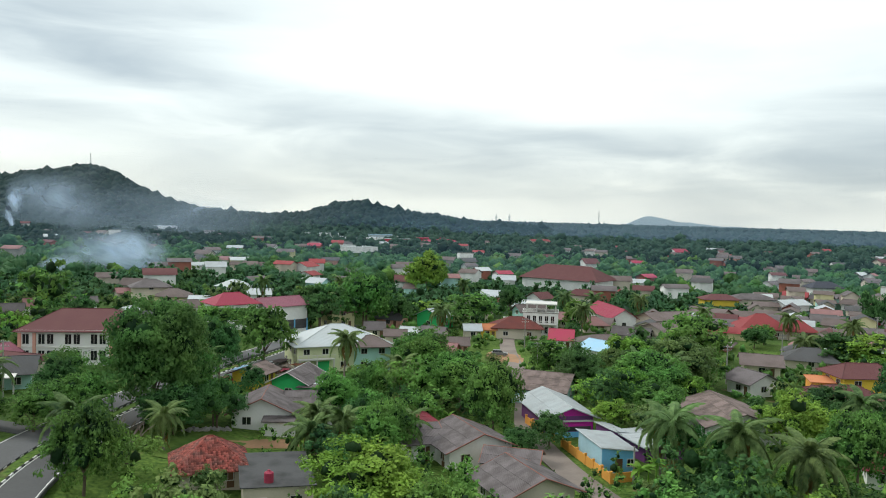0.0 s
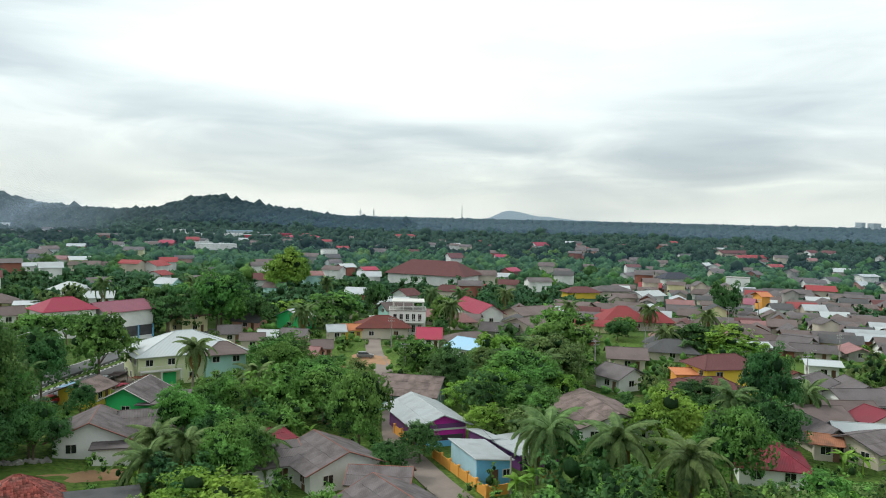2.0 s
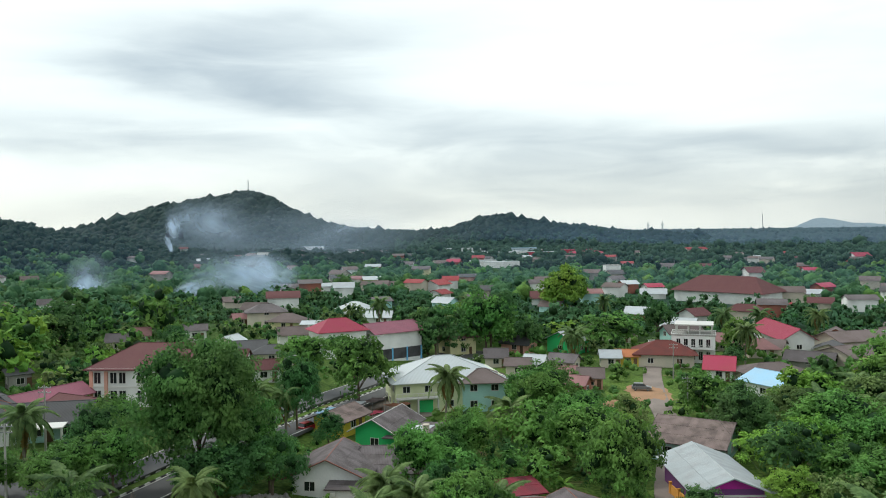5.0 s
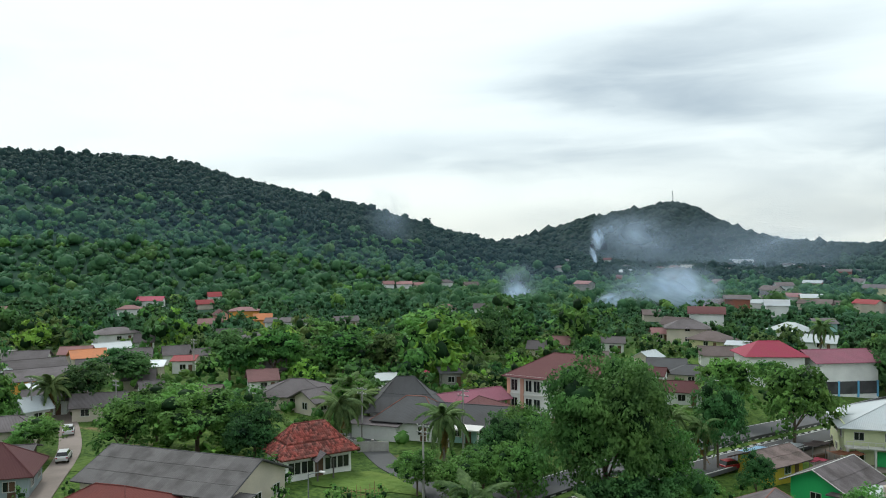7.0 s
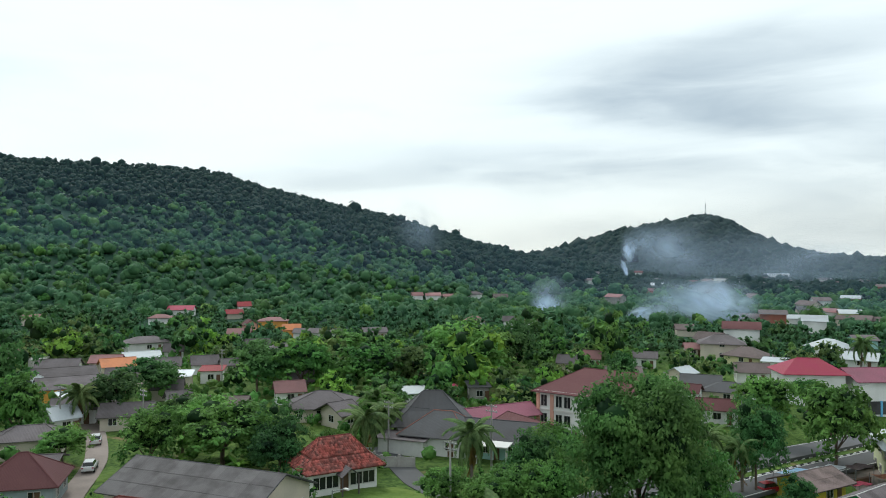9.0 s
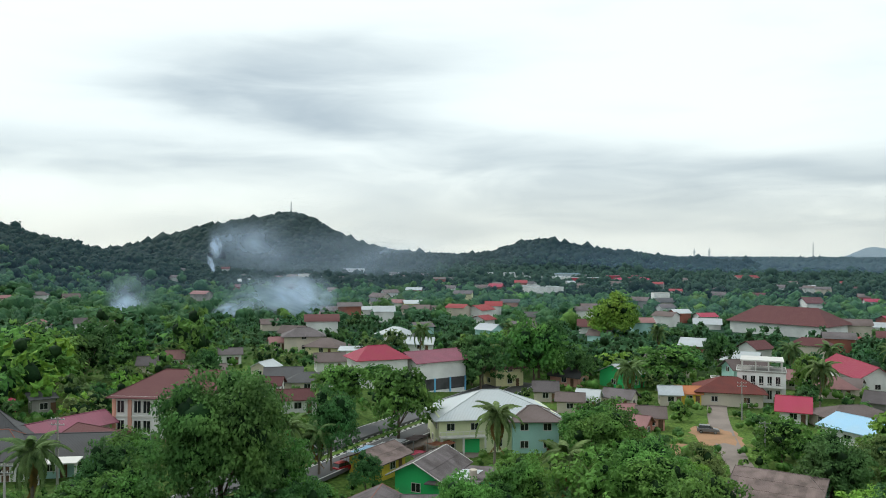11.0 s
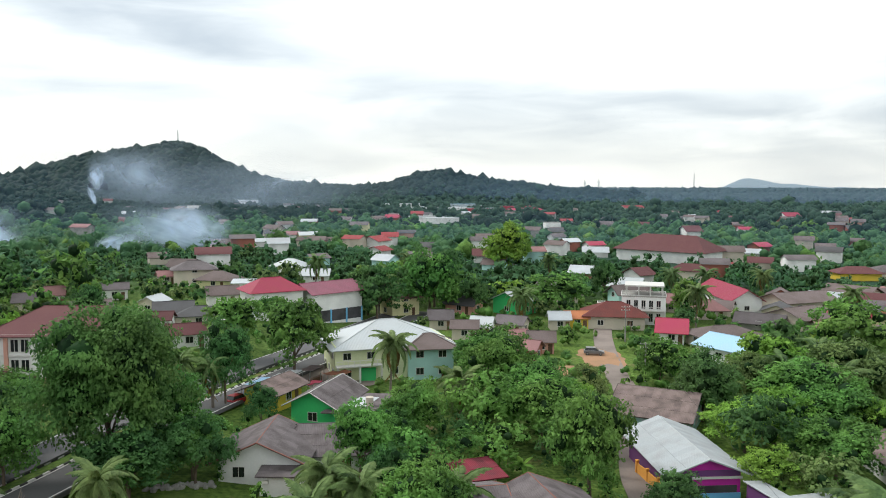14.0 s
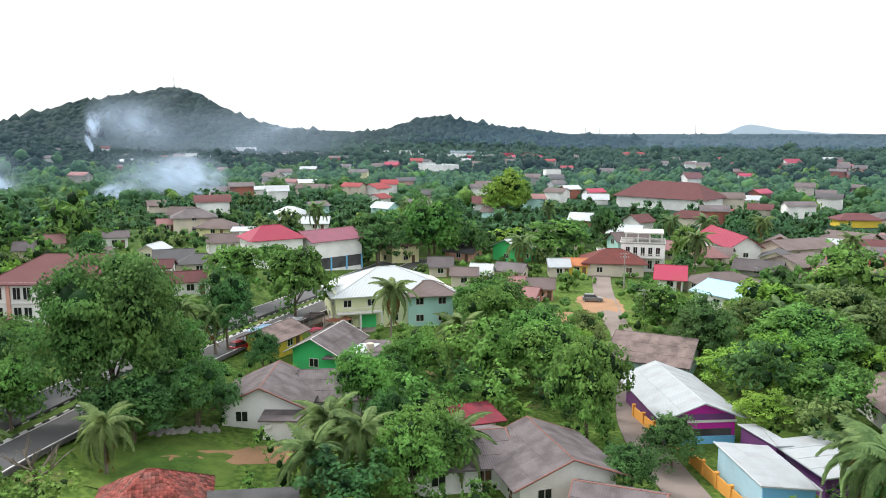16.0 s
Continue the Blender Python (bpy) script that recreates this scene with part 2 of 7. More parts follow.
M["slate"] = material("slate", (0.045, 0.05, 0.07), 0.8, 0, 0.1, (0.06, 0.06, 0.07), 0.5, 1.5, 0.2, ribs=1.6)
M["rust"] = material("rust", (0.30, 0.13, 0.075), 0.8, 0.2, 0.2, (0.12, 0.07, 0.05), 0.8, 0.8, 0.3, ribs=1.2)
SHEETS = {}
for key, base, stain, metal in (("asbestos", (0.144, 0.124, 0.130), (0.082, 0.070, 0.069), 0), ("dark_asbestos", (0.118, 0.110, 0.112), (0.070, 0.064, 0.064), 0), ("brown_asbestos", (0.200, 0.150, 0.142), (0.09, 0.07, 0.062), 0),
                                ("white_zinc", (0.36, 0.39, 0.41), (0.30, 0.30, 0.30), 0.1), ("zinc", (0.42, 0.45, 0.48), (0.25, 0.25, 0.25), 0.35), ("blue_zinc", (0.30, 0.50, 0.68), (0.36, 0.46, 0.52), 0.1), ("maroon", (0.19, 0.026, 0.042), (0.12, 0.03, 0.04), 0)):
    SHEETS[key] = key + "_sheet"
    M[key + "_sheet"] = material(key + "_sheet", base, 0.85 - metal, metal, 0.12 if "zinc" not in key else 0.06, stain, 0.9 if "zinc" not in key else 0.5, 0.8, 0.2, by="world")
M["concrete"] = material("concrete", (0.34, 0.33, 0.31), 0.9, 0, 0.15, (0.16, 0.155, 0.15), 0.6, 1.2, 0.2)
# stained concrete roof; also the plates that stand for shaded openings
M["dark_concrete_and_shade"] = material("dark_concrete_and_shade", (0.082, 0.082, 0.086), 0.9, 0, 0.12, (0.032, 0.032, 0.034), 0.8, 1.2, 0.2)
for key, colour in dict(white=(0.74, 0.74, 0.73), cream=(0.55, 0.49, 0.41), green=(0.055, 0.50, 0.16), lime=(0.64, 0.68, 0.42), teal=(0.38, 0.62, 0.58), yellow=(0.72, 0.52, 0.06),
                        orange=(0.72, 0.34, 0.07), magenta=(0.52, 0.03, 0.34), violet=(0.14, 0.045, 0.16), sky_blue=(0.16, 0.44, 0.70), blue_grey=(0.33, 0.39, 0.42), pale_yellow=(0.66, 0.62, 0.36),
                        pale_blue=(0.38, 0.58, 0.68), peach=(0.60, 0.32, 0.25), crimson=(0.42, 0.05, 0.07), brick_red=(0.30, 0.11, 0.08)).items():
    M[key + "_wall"] = material(key + "_plaster", colour, 0.85, 0, 0.07, tuple(c * 0.55 + 0.04 for c in colour), 0.45, 2.0, 0.15)
M["trim"] = material("trim", (0.58, 0.57, 0.55), 0.7, 0, 0.06, (0.45, 0.44, 0.42), 0.3)
M["terracotta_trim"] = material("terracotta_trim", (0.26, 0.11, 0.085), 0.8, 0, 0.15, (0.16, 0.06, 0.05), 0.5)
M["wood"] = material("wood", (0.13, 0.075, 0.045), 0.75, 0, 0.25, (0.07, 0.045, 0.03), 0.5, 0.5)
M["asphalt"] = material("asphalt", (0.105, 0.105, 0.11), 0.9, 0, 0.1, (0.075, 0.073, 0.072), 0.5, 3, 0.2, by="world")
M["lane"] = material("lane", (0.24, 0.20, 0.18), 0.95, 0, 0.1, (0.15, 0.125, 0.11), 0.6, 2, 0.3, by="world")
M["bare_earth"] = material("bare_earth", (0.33, 0.19, 0.11), 0.95, 0, 0.12, (0.20, 0.14, 0.08), 0.6, 2, 0.4, by="world")
M["bark"] = material("bark", (0.13, 0.10, 0.075), 0.95, 0, 0.25, (0.06, 0.05, 0.04), 0.6, 0.4, 0.6)
M["palm_bark"] = material("palm_bark", (0.20, 0.17, 0.14), 0.95, 0, 0.2, (0.11, 0.09, 0.075), 0.6, 0.3, 0.6)
M["paint_line"] = material("paint_line", (0.62, 0.62, 0.60), 0.8, 0, 0.05, (0.35, 0.35, 0.34), 0.5, 0.6)
M["metal"] = material("metal", (0.30, 0.31, 0.32), 0.45, 0.8, 0.1, (0.2, 0.2, 0.2), 0.3)
M["rubber"] = material("rubber", (0.02, 0.02, 0.02), 0.9, 0, 0.1)
M["leaf"] = foliage("leaf", (0.012, 0.042, 0.016), (0.205, 0.400, 0.088))
M["leaf_bright"] = foliage("leaf_bright", (0.045, 0.120, 0.020), (0.310, 0.520, 0.086))
M["leaf_olive"] = foliage("leaf_olive", (0.024, 0.050, 0.020), (0.235, 0.325, 0.106))
M["leaf_dark"] = foliage("leaf_dark", (0.008, 0.032, 0.016), (0.124, 0.262, 0.080))
# near-black green: the shade inside a crown put into colour
M["leaf_core_shade"] = foliage("leaf_core_shade", (0.006, 0.022, 0.010), (0.030, 0.072, 0.022))
M["leaf_mixed"] = foliage("leaf_mixed", (0.013, 0.042, 0.016), (0.158, 0.285, 0.075))
# woods from here to the horizon: distance haze put into the leaf colours
M["forest"] = foliage("forest", (0.024, 0.078, 0.044), (0.104, 0.226, 0.096), size=0.8)
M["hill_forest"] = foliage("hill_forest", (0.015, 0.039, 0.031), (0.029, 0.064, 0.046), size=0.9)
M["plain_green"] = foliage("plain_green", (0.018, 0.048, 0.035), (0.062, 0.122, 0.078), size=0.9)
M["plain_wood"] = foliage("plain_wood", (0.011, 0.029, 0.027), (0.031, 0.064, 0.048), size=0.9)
M["forest_far_hazed"] = foliage("forest_far_hazed", (0.046, 0.080, 0.084), (0.086, 0.128, 0.132), size=3.0)
M["frond"] = foliage("frond", (0.034, 0.074, 0.030), (0.245, 0.345, 0.125), rough=0.55)
M["dry_frond"] = foliage("dry_frond", (0.13, 0.09, 0.035), (0.30, 0.20, 0.07))
M["grass"] = foliage("grass", (0.050, 0.094, 0.019), (0.124, 0.186, 0.040), island=False, rough=0.9, size=3)

glass = bpy.data.materials.new("window_glass")
glass.use_nodes = True
_g = glass.node_tree.nodes["Principled BSDF"]
_g.inputs["Base Color"].default_value, _g.inputs["Roughness"].default_value = (0.015, 0.018, 0.02, 1), 0.12
M["glass"] = glass


def ground_material():
    m = bpy.data.materials.new("ground_cover")
    m.use_nodes = True
    n, link = m.node_tree.nodes, m.node_tree.links.new
    pos = n.new("ShaderNodeNewGeometry").outputs["Position"]
    facs = []
    for scale, detail in ((0.02, 3), (0.15, 5), (1.6, 5)):
        t = n.new("ShaderNodeTexNoise")
        t.inputs["Scale"].default_value, t.inputs["Detail"].default_value = scale, detail
        link(pos, t.inputs["Vector"])
        facs.append(t.outputs["Fac"])

    def mixed(fac, a, b, low, high):
        r = n.new("ShaderNodeMapRange")
        r.inputs[1].default_value, r.inputs[2].default_value = low, high
        link(fac, r.inputs[0])
        x = n.new("ShaderNodeMix")
        x.data_type = "RGBA"
        link(r.outputs[0], x.inputs[0])
        for i, v in ((6, a), (7, b)):
            if isinstance(v, tuple):
                x.inputs[i].default_value = (*v, 1)
            else:
                link(v, x.inputs[i])
        return x.outputs[2]

    grass = mixed(facs[2], (0.050, 0.098, 0.020), (0.125, 0.195, 0.040), 0.35, 0.65)
    scrub = mixed(facs[2], (0.034, 0.070, 0.016), (0.092, 0.148, 0.034), 0.35, 0.65)
    green = mixed(facs[0], grass, scrub, 0.42, 0.58)
    soil = mixed(facs[2], (0.16, 0.105, 0.065), (0.26, 0.17, 0.11), 0.35, 0.65)
    open_land = mixed(facs[1], green, soil, 0.62, 0.74)
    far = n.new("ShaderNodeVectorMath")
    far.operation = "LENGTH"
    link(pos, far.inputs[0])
    # shade between the far trees put into the ground colour, by distance
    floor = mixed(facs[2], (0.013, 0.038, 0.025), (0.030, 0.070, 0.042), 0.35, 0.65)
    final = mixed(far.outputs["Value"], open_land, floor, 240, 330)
    link(final, n["Principled BSDF"].inputs["Base Color"])
    n["Principled BSDF"].inputs["Roughness"].default_value = 0.95
    n["Principled BSDF"].inputs["Specular IOR Level"].default_value = 0.1
    b = n.new("ShaderNodeBump")
    b.inputs["Strength"].default_value, b.inputs["Distance"].default_value = 0.8, 0.25
    link(facs[2], b.inputs["Height"])
    link(b.outputs[0], n["Principled BSDF"].inputs["Normal"])
    return m


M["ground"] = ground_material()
# ---- building helpers ----
def mesh_of(name, bm, mat):
    me = bpy.data.meshes.new(name)
    bm.to_mesh(me)
    bm.free()
    me.materials.append(M[mat])
    return me


def place(name, me, parent=None, m=None, label=""):
    ob = new(name, me)
    if parent is not None:
        ob.parent = parent
    if m is not None:
        ob.matrix_basis = m
    return tagged(ob, label)


def part(name, bm, mat, parent, label=""):
    return place(name, mesh_of(name, bm, mat), parent, None, label)


def box(bm, x0, x1, y0, y1, z0, z1):
    v = [bm.verts.new(p) for p in ((x0, y0, z0), (x1, y0, z0), (x1, y1, z0), (x0, y1, z0), (x0, y0, z1), (x1, y0, z1), (x1, y1, z1), (x0, y1, z1))]
    for f in ((3, 2, 1, 0), (4, 5, 6, 7), (0, 1, 5, 4), (1, 2, 6, 5), (2, 3, 7, 6), (3, 0, 4, 7)):
        bm.faces.new([v[i] for i in f])
    return v


def slab(bm, top, thick):
    """A plate: the polygon top, given counter-clockwise from above, carried down by thick."""
    a = [bm.verts.new(p) for p in top]
    b = [bm.verts.new((p[0], p[1], p[2] - thick)) for p in top]
    bm.faces.new(a)
    bm.faces.new(b[::-1])
    for i in range(len(a)):
        j = (i + 1) % len(a)
        bm.faces.new((a[i], b[i], b[j], a[j]))


def shell(bm, faces, thick):
    """One connected plate from faces that share their corners, carried down by thick."""
    top, low, edges = {}, {}, {}
    for f in faces:
        for p in f:
            key = tuple(round(c, 3) for c in p)
            if key not in top:
                top[key] = bm.verts.new(p)
                low[key] = bm.verts.new((p[0], p[1], p[2] - thick))
        keys = [tuple(round(c, 3) for c in p) for p in f]
        bm.faces.new([top[k] for k in keys])
        bm.faces.new([low[k] for k in keys[::-1]])
        for a, b in zip(keys, keys[1:] + keys[:1]):
            edges[(a, b)] = 1
    for a, b in edges:
        if (b, a) not in edges:
            bm.faces.new((top[a], low[a], low[b], top[b]))


def bar(bm, p, q, r, sides=6, r2=None):
    """A straight rod from p to q."""
    p, q = Vector(p), Vector(q)
    turn = (q - p).to_track_quat("Z", "Y").to_matrix()
    rings = []
    for c, s in ((p, r), (q, r if r2 is None else r2)):
        rings.append([bm.verts.new(c + turn @ Vector((s * math.cos(k * math.tau / sides), s * math.sin(k * math.tau / sides), 0))) for k in range(sides)])
    for k in range(sides):
        j = (k + 1) % sides
        bm.faces.new((rings[0][k], rings[0][j], rings[1][j], rings[1][k]))
    bm.faces.new(rings[0][::-1])
    bm.faces.new(rings[1])


def joined(name, verts, faces, mats, index=None):
    """One mesh object from arrays."""
    me = bpy.data.meshes.new(name)
    verts, faces = np.asarray(verts, np.float32), np.asarray(faces, np.int32)
    k = faces.shape[1]
    me.vertices.add(len(verts))
    me.vertices.foreach_set("co", verts.ravel())
    me.loops.add(faces.size)
    me.loops.foreach_set("vertex_index", faces.ravel())
    me.polygons.add(len(faces))
    me.polygons.foreach_set("loop_start", np.arange(0, faces.size, k, dtype=np.int32))
    if index is not None:
        me.polygons.foreach_set("material_index", np.asarray(index, np.int32))
    me.update(calc_edges=True)
    for m in mats:
        me.materials.append(M[m])
    return me


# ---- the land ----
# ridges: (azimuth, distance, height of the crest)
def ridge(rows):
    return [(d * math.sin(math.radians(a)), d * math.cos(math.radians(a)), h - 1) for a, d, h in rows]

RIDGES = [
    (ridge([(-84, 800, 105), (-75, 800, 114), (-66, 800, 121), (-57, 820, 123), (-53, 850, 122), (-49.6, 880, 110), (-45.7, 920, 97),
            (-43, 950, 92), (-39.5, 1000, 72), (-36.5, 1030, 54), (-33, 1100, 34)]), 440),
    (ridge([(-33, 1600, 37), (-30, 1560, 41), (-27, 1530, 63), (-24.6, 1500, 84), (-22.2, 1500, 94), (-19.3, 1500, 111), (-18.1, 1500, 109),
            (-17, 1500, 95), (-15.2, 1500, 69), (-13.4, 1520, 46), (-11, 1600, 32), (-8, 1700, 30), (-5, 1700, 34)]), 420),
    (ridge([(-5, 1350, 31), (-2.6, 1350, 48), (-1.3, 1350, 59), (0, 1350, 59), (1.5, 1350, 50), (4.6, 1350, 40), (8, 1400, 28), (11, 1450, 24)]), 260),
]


def smooth(a, b, v):
    k = np.clip((v - a) / (b - a), 0, 1)
    return k * k * (3 - 2 * k)


def terrain(x, y):
    """Height of the bare ground; x and y may be arrays."""
    x, y = np.asarray(x, float), np.asarray(y, float)
    r = np.hypot(x, y)
    h = 4.0 * smooth(5, 50, -x) + np.clip(0.0075 * (r - 420), 0, 17) + 5 * smooth(150, 420, -x)
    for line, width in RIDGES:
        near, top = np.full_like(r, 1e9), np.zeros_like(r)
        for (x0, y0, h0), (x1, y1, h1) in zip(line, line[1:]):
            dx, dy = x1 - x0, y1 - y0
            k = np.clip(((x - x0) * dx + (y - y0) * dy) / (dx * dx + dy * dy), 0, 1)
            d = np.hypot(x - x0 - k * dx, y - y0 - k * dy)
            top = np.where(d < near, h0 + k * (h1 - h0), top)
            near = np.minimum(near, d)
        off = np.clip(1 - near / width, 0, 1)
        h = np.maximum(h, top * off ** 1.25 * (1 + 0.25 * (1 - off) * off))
    return h


def level(x, y):
    return float(terrain(x, y))


def land():
    """One sheet to the horizon, finer towards the middle."""
    rings = np.concatenate([np.arange(0, 420, 6.0), np.arange(420, 1800, 22.0), np.geomspace(1800, 4600, 26)])
    turns = np.radians(np.arange(0, 360, 1.5))
    r, a = np.meshgrid(rings, turns, indexing="ij")
    x, y = r * np.sin(a), r * np.cos(a)
    bumps = np.array([noise.noise((px * 0.07, py * 0.07, 0.0)) for px, py in zip(x.ravel(), y.ravel())])
    z = terrain(x, y).ravel() - 0.05 + 0.12 * bumps * (r.ravel() > 3)
    n, k = len(rings), len(turns)
    i, j = np.meshgrid(np.arange(n - 1), np.arange(k), indexing="ij")
    j2 = (j + 1) % k
    faces = np.stack([i * k + j, i * k + j2, (i + 1) * k + j2, (i + 1) * k + j], -1).reshape(-1, 4)
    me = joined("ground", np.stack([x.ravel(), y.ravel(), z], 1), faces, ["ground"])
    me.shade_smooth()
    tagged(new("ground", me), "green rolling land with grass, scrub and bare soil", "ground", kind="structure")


land()


def ribbon(name, line, width, mat, label, category, lift=0.06, side=0.0, step=3.0):
    """A paved strip that follows the land along a curve; side: metres to its right."""
    pts = [Vector((x, y)) for x, y in line]
    fine = []
    for i in range(len(pts) - 1):
        p0, p1, p2, p3 = pts[max(i - 1, 0)], pts[i], pts[i + 1], pts[min(i + 2, len(pts) - 1)]
        n = max(2, int((p2 - p1).length / step))
        for k in range(n):
            t = k / n
            fine.append(0.5 * (2 * p1 + (p2 - p0) * t + (2 * p0 - 5 * p1 + 4 * p2 - p3) * t * t + (3 * p1 - p0 - 3 * p2 + p3) * t ** 3))
    fine.append(pts[-1])
    bm = bmesh.new()
    rows = []
    for i, p in enumerate(fine):
        d = (fine[min(i + 1, len(fine) - 1)] - fine[max(i - 1, 0)]).normalized()
        right = Vector((d.y, -d.x))
        a, b = p + right * (side - width / 2), p + right * (side + width / 2)
        z = max(level(a.x, a.y), level(b.x, b.y), level(p.x, p.y)) + lift
        rows.append([bm.verts.new((a.x, a.y, z)), bm.verts.new((b.x, b.y, z)), bm.verts.new((b.x, b.y, z - 0.5)), bm.verts.new((a.x, a.y, z - 0.5))])
    for r0, r1 in zip(rows, rows[1:]):
        bm.faces.new((r0[0], r0[1], r1[1], r1[0]))
        bm.faces.new((r0[1], r0[2], r1[2], r1[1]))
        bm.faces.new((r0[3], r0[0], r1[0], r1[3]))
    return tagged(new(name, mesh_of(name, bm, mat)), label, category, kind="structure"), fine


AVENUE = [(-36, 62), (-39, 78), (-40.5, 92), (-40, 105), (-37.5, 118), (-34.5, 134), (-30.5, 150), (-26, 167), (-20.5, 186), (-13, 214), (-4, 245)]
ribbon("road", AVENUE, 5.3, "asphalt", "grey asphalt carriageway with white edge lines", "road", 0.10, 3.4)
ribbon("road", AVENUE, 5.3, "asphalt", "grey asphalt carriageway with white edge lines", "road", 0.10, -3.4)
_, avenue_line = ribbon("median", AVENUE, 1.4, "ground", "planted strip between the two carriageways", "median", 0.22)
for off in (1.05, 5.8, -1.05, -5.8):
    ribbon("road_marking", AVENUE, 0.16, "paint_line", "white painted edge line", "road marking", 0.125, off)
STREET = [(33, 84), (30, 97), (28.4, 110), (28, 124), (31.5, 142), (35, 160), (36.5, 178), (38, 192), (41, 212), (46, 236)]
ribbon("lane", STREET, 4.2, "lane", "worn pale grey concrete village street", "lane", 0.09)
ribbon("lane", [(-84, 80), (-95, 88.5), (-99.5, 92), (-107.2, 97.1), (-121.7, 104.4), (-133, 109), (-150, 122), (-172, 146)], 3.2, "lane", "pale rutted dirt lane between gardens", "lane", 0.09)
ribbon("lane", [(-42, 108), (-50, 112), (-57.3, 115.6), (-61.7, 117.4), (-69.1, 122.3), (-78, 128)], 3.6, "asphalt", "narrow grey paved lane beside the lawn", "lane", 0.09)


def patch(x, y, rx, ry, turn, mat, label, category):
    """A worn area with a ragged edge, laid on the land."""
    bm = bmesh.new()
    c, s = math.cos(radians(turn)), math.sin(radians(turn))
    rings = [[bm.verts.new((x, y, level(x, y) + 0.10))]]
    for f in (0.35, 0.7, 1.0):
        ring = []
        for k in range(28):
            a = k * math.tau / 28
            w = f * (1 + 0.5 * noise.noise((x + math.cos(a) * 1.4, y + math.sin(a) * 1.4, 2.0)) + 0.3 * noise.noise((x + math.cos(a) * 4.0, y + math.sin(a) * 4.0, 5.0)))
            u, v = rx * w * math.cos(a), ry * w * math.sin(a)
            px, py = x + c * u - s * v, y + s * u + c * v
            ring.append(bm.verts.new((px, py, level(px, py) + (0.10 if f < 1 else 0.0))))
        rings.append(ring)
    for k in range(28):
        bm.faces.new((rings[0][0], rings[1][k], rings[1][(k + 1) % 28]))
        for a, b in zip(rings[1:], rings[2:]):
            bm.faces.new((a[k], b[k], b[(k + 1) % 28], a[(k + 1) % 28]))
    tagged(new(category.replace(" ", "_"), mesh_of("patch", bm, mat)), label, category, kind="structure")


patch(-15, 114.5, 6, 2.2, 8, "bare_earth", "bare orange-brown earth dug up in the grass", "bare earth")
patch(-21, 112.5, 3.4, 1.1, 20, "bare_earth", "bare orange-brown earth dug up in the grass", "bare earth")
patch(-10.5, 116.2, 2.8, 1.3, -10, "bare_earth", "bare orange-brown earth dug up in the grass", "bare earth")
patch(36.5, 190, 4.5, 9, 5, "bare_earth", "bare sandy yard beside the street", "bare earth")
patch(27, 178, 5, 4, 0, "bare_earth", "bare sandy plot beside the street", "bare earth")
patch(-22, 111, 9, 6, 10, "grass", "mown bright green lawn", "lawn")
patch(-59, 110, 8, 4.5, 20, "grass", "mown bright green lawn beside the lane", "lawn")
patch(-53, 136, 6, 4, 20, "grass", "mown lawn with a worn patch", "lawn")
patch(-92, 97, 9, 5, 35, "grass", "bright green weedy plot", "lawn")
patch(-15, 172, 8, 9, 20, "lane", "pale paved yard beside the avenue", "paved yard")
# ---- houses ----
HOMES = []
WORDS = dict(asbestos="weathered grey corrugated roof", dark_asbestos="dark grey corrugated roof", brown_asbestos="weathered brown-grey corrugated roof", zinc="grey sheet-metal roof",
             white_zinc="pale sheet-metal roof", blue_zinc="light blue sheet-metal roof", crimson="crimson tiled roof", red_tile="red tiled roof", clay_tile="mottled red clay-tile roof",
             brown_tile="brown-red tiled roof", dark_red="dark red tiled roof", maroon="maroon tiled roof", purple="faded purple-red roof", rose="faded pink tiled roof", orange_tile="orange tiled roof",
             slate="blue-black roof", rust="rusted sheet-metal roof", concrete="flat concrete roof", dark_concrete_and_shade="flat dark stained concrete roof")


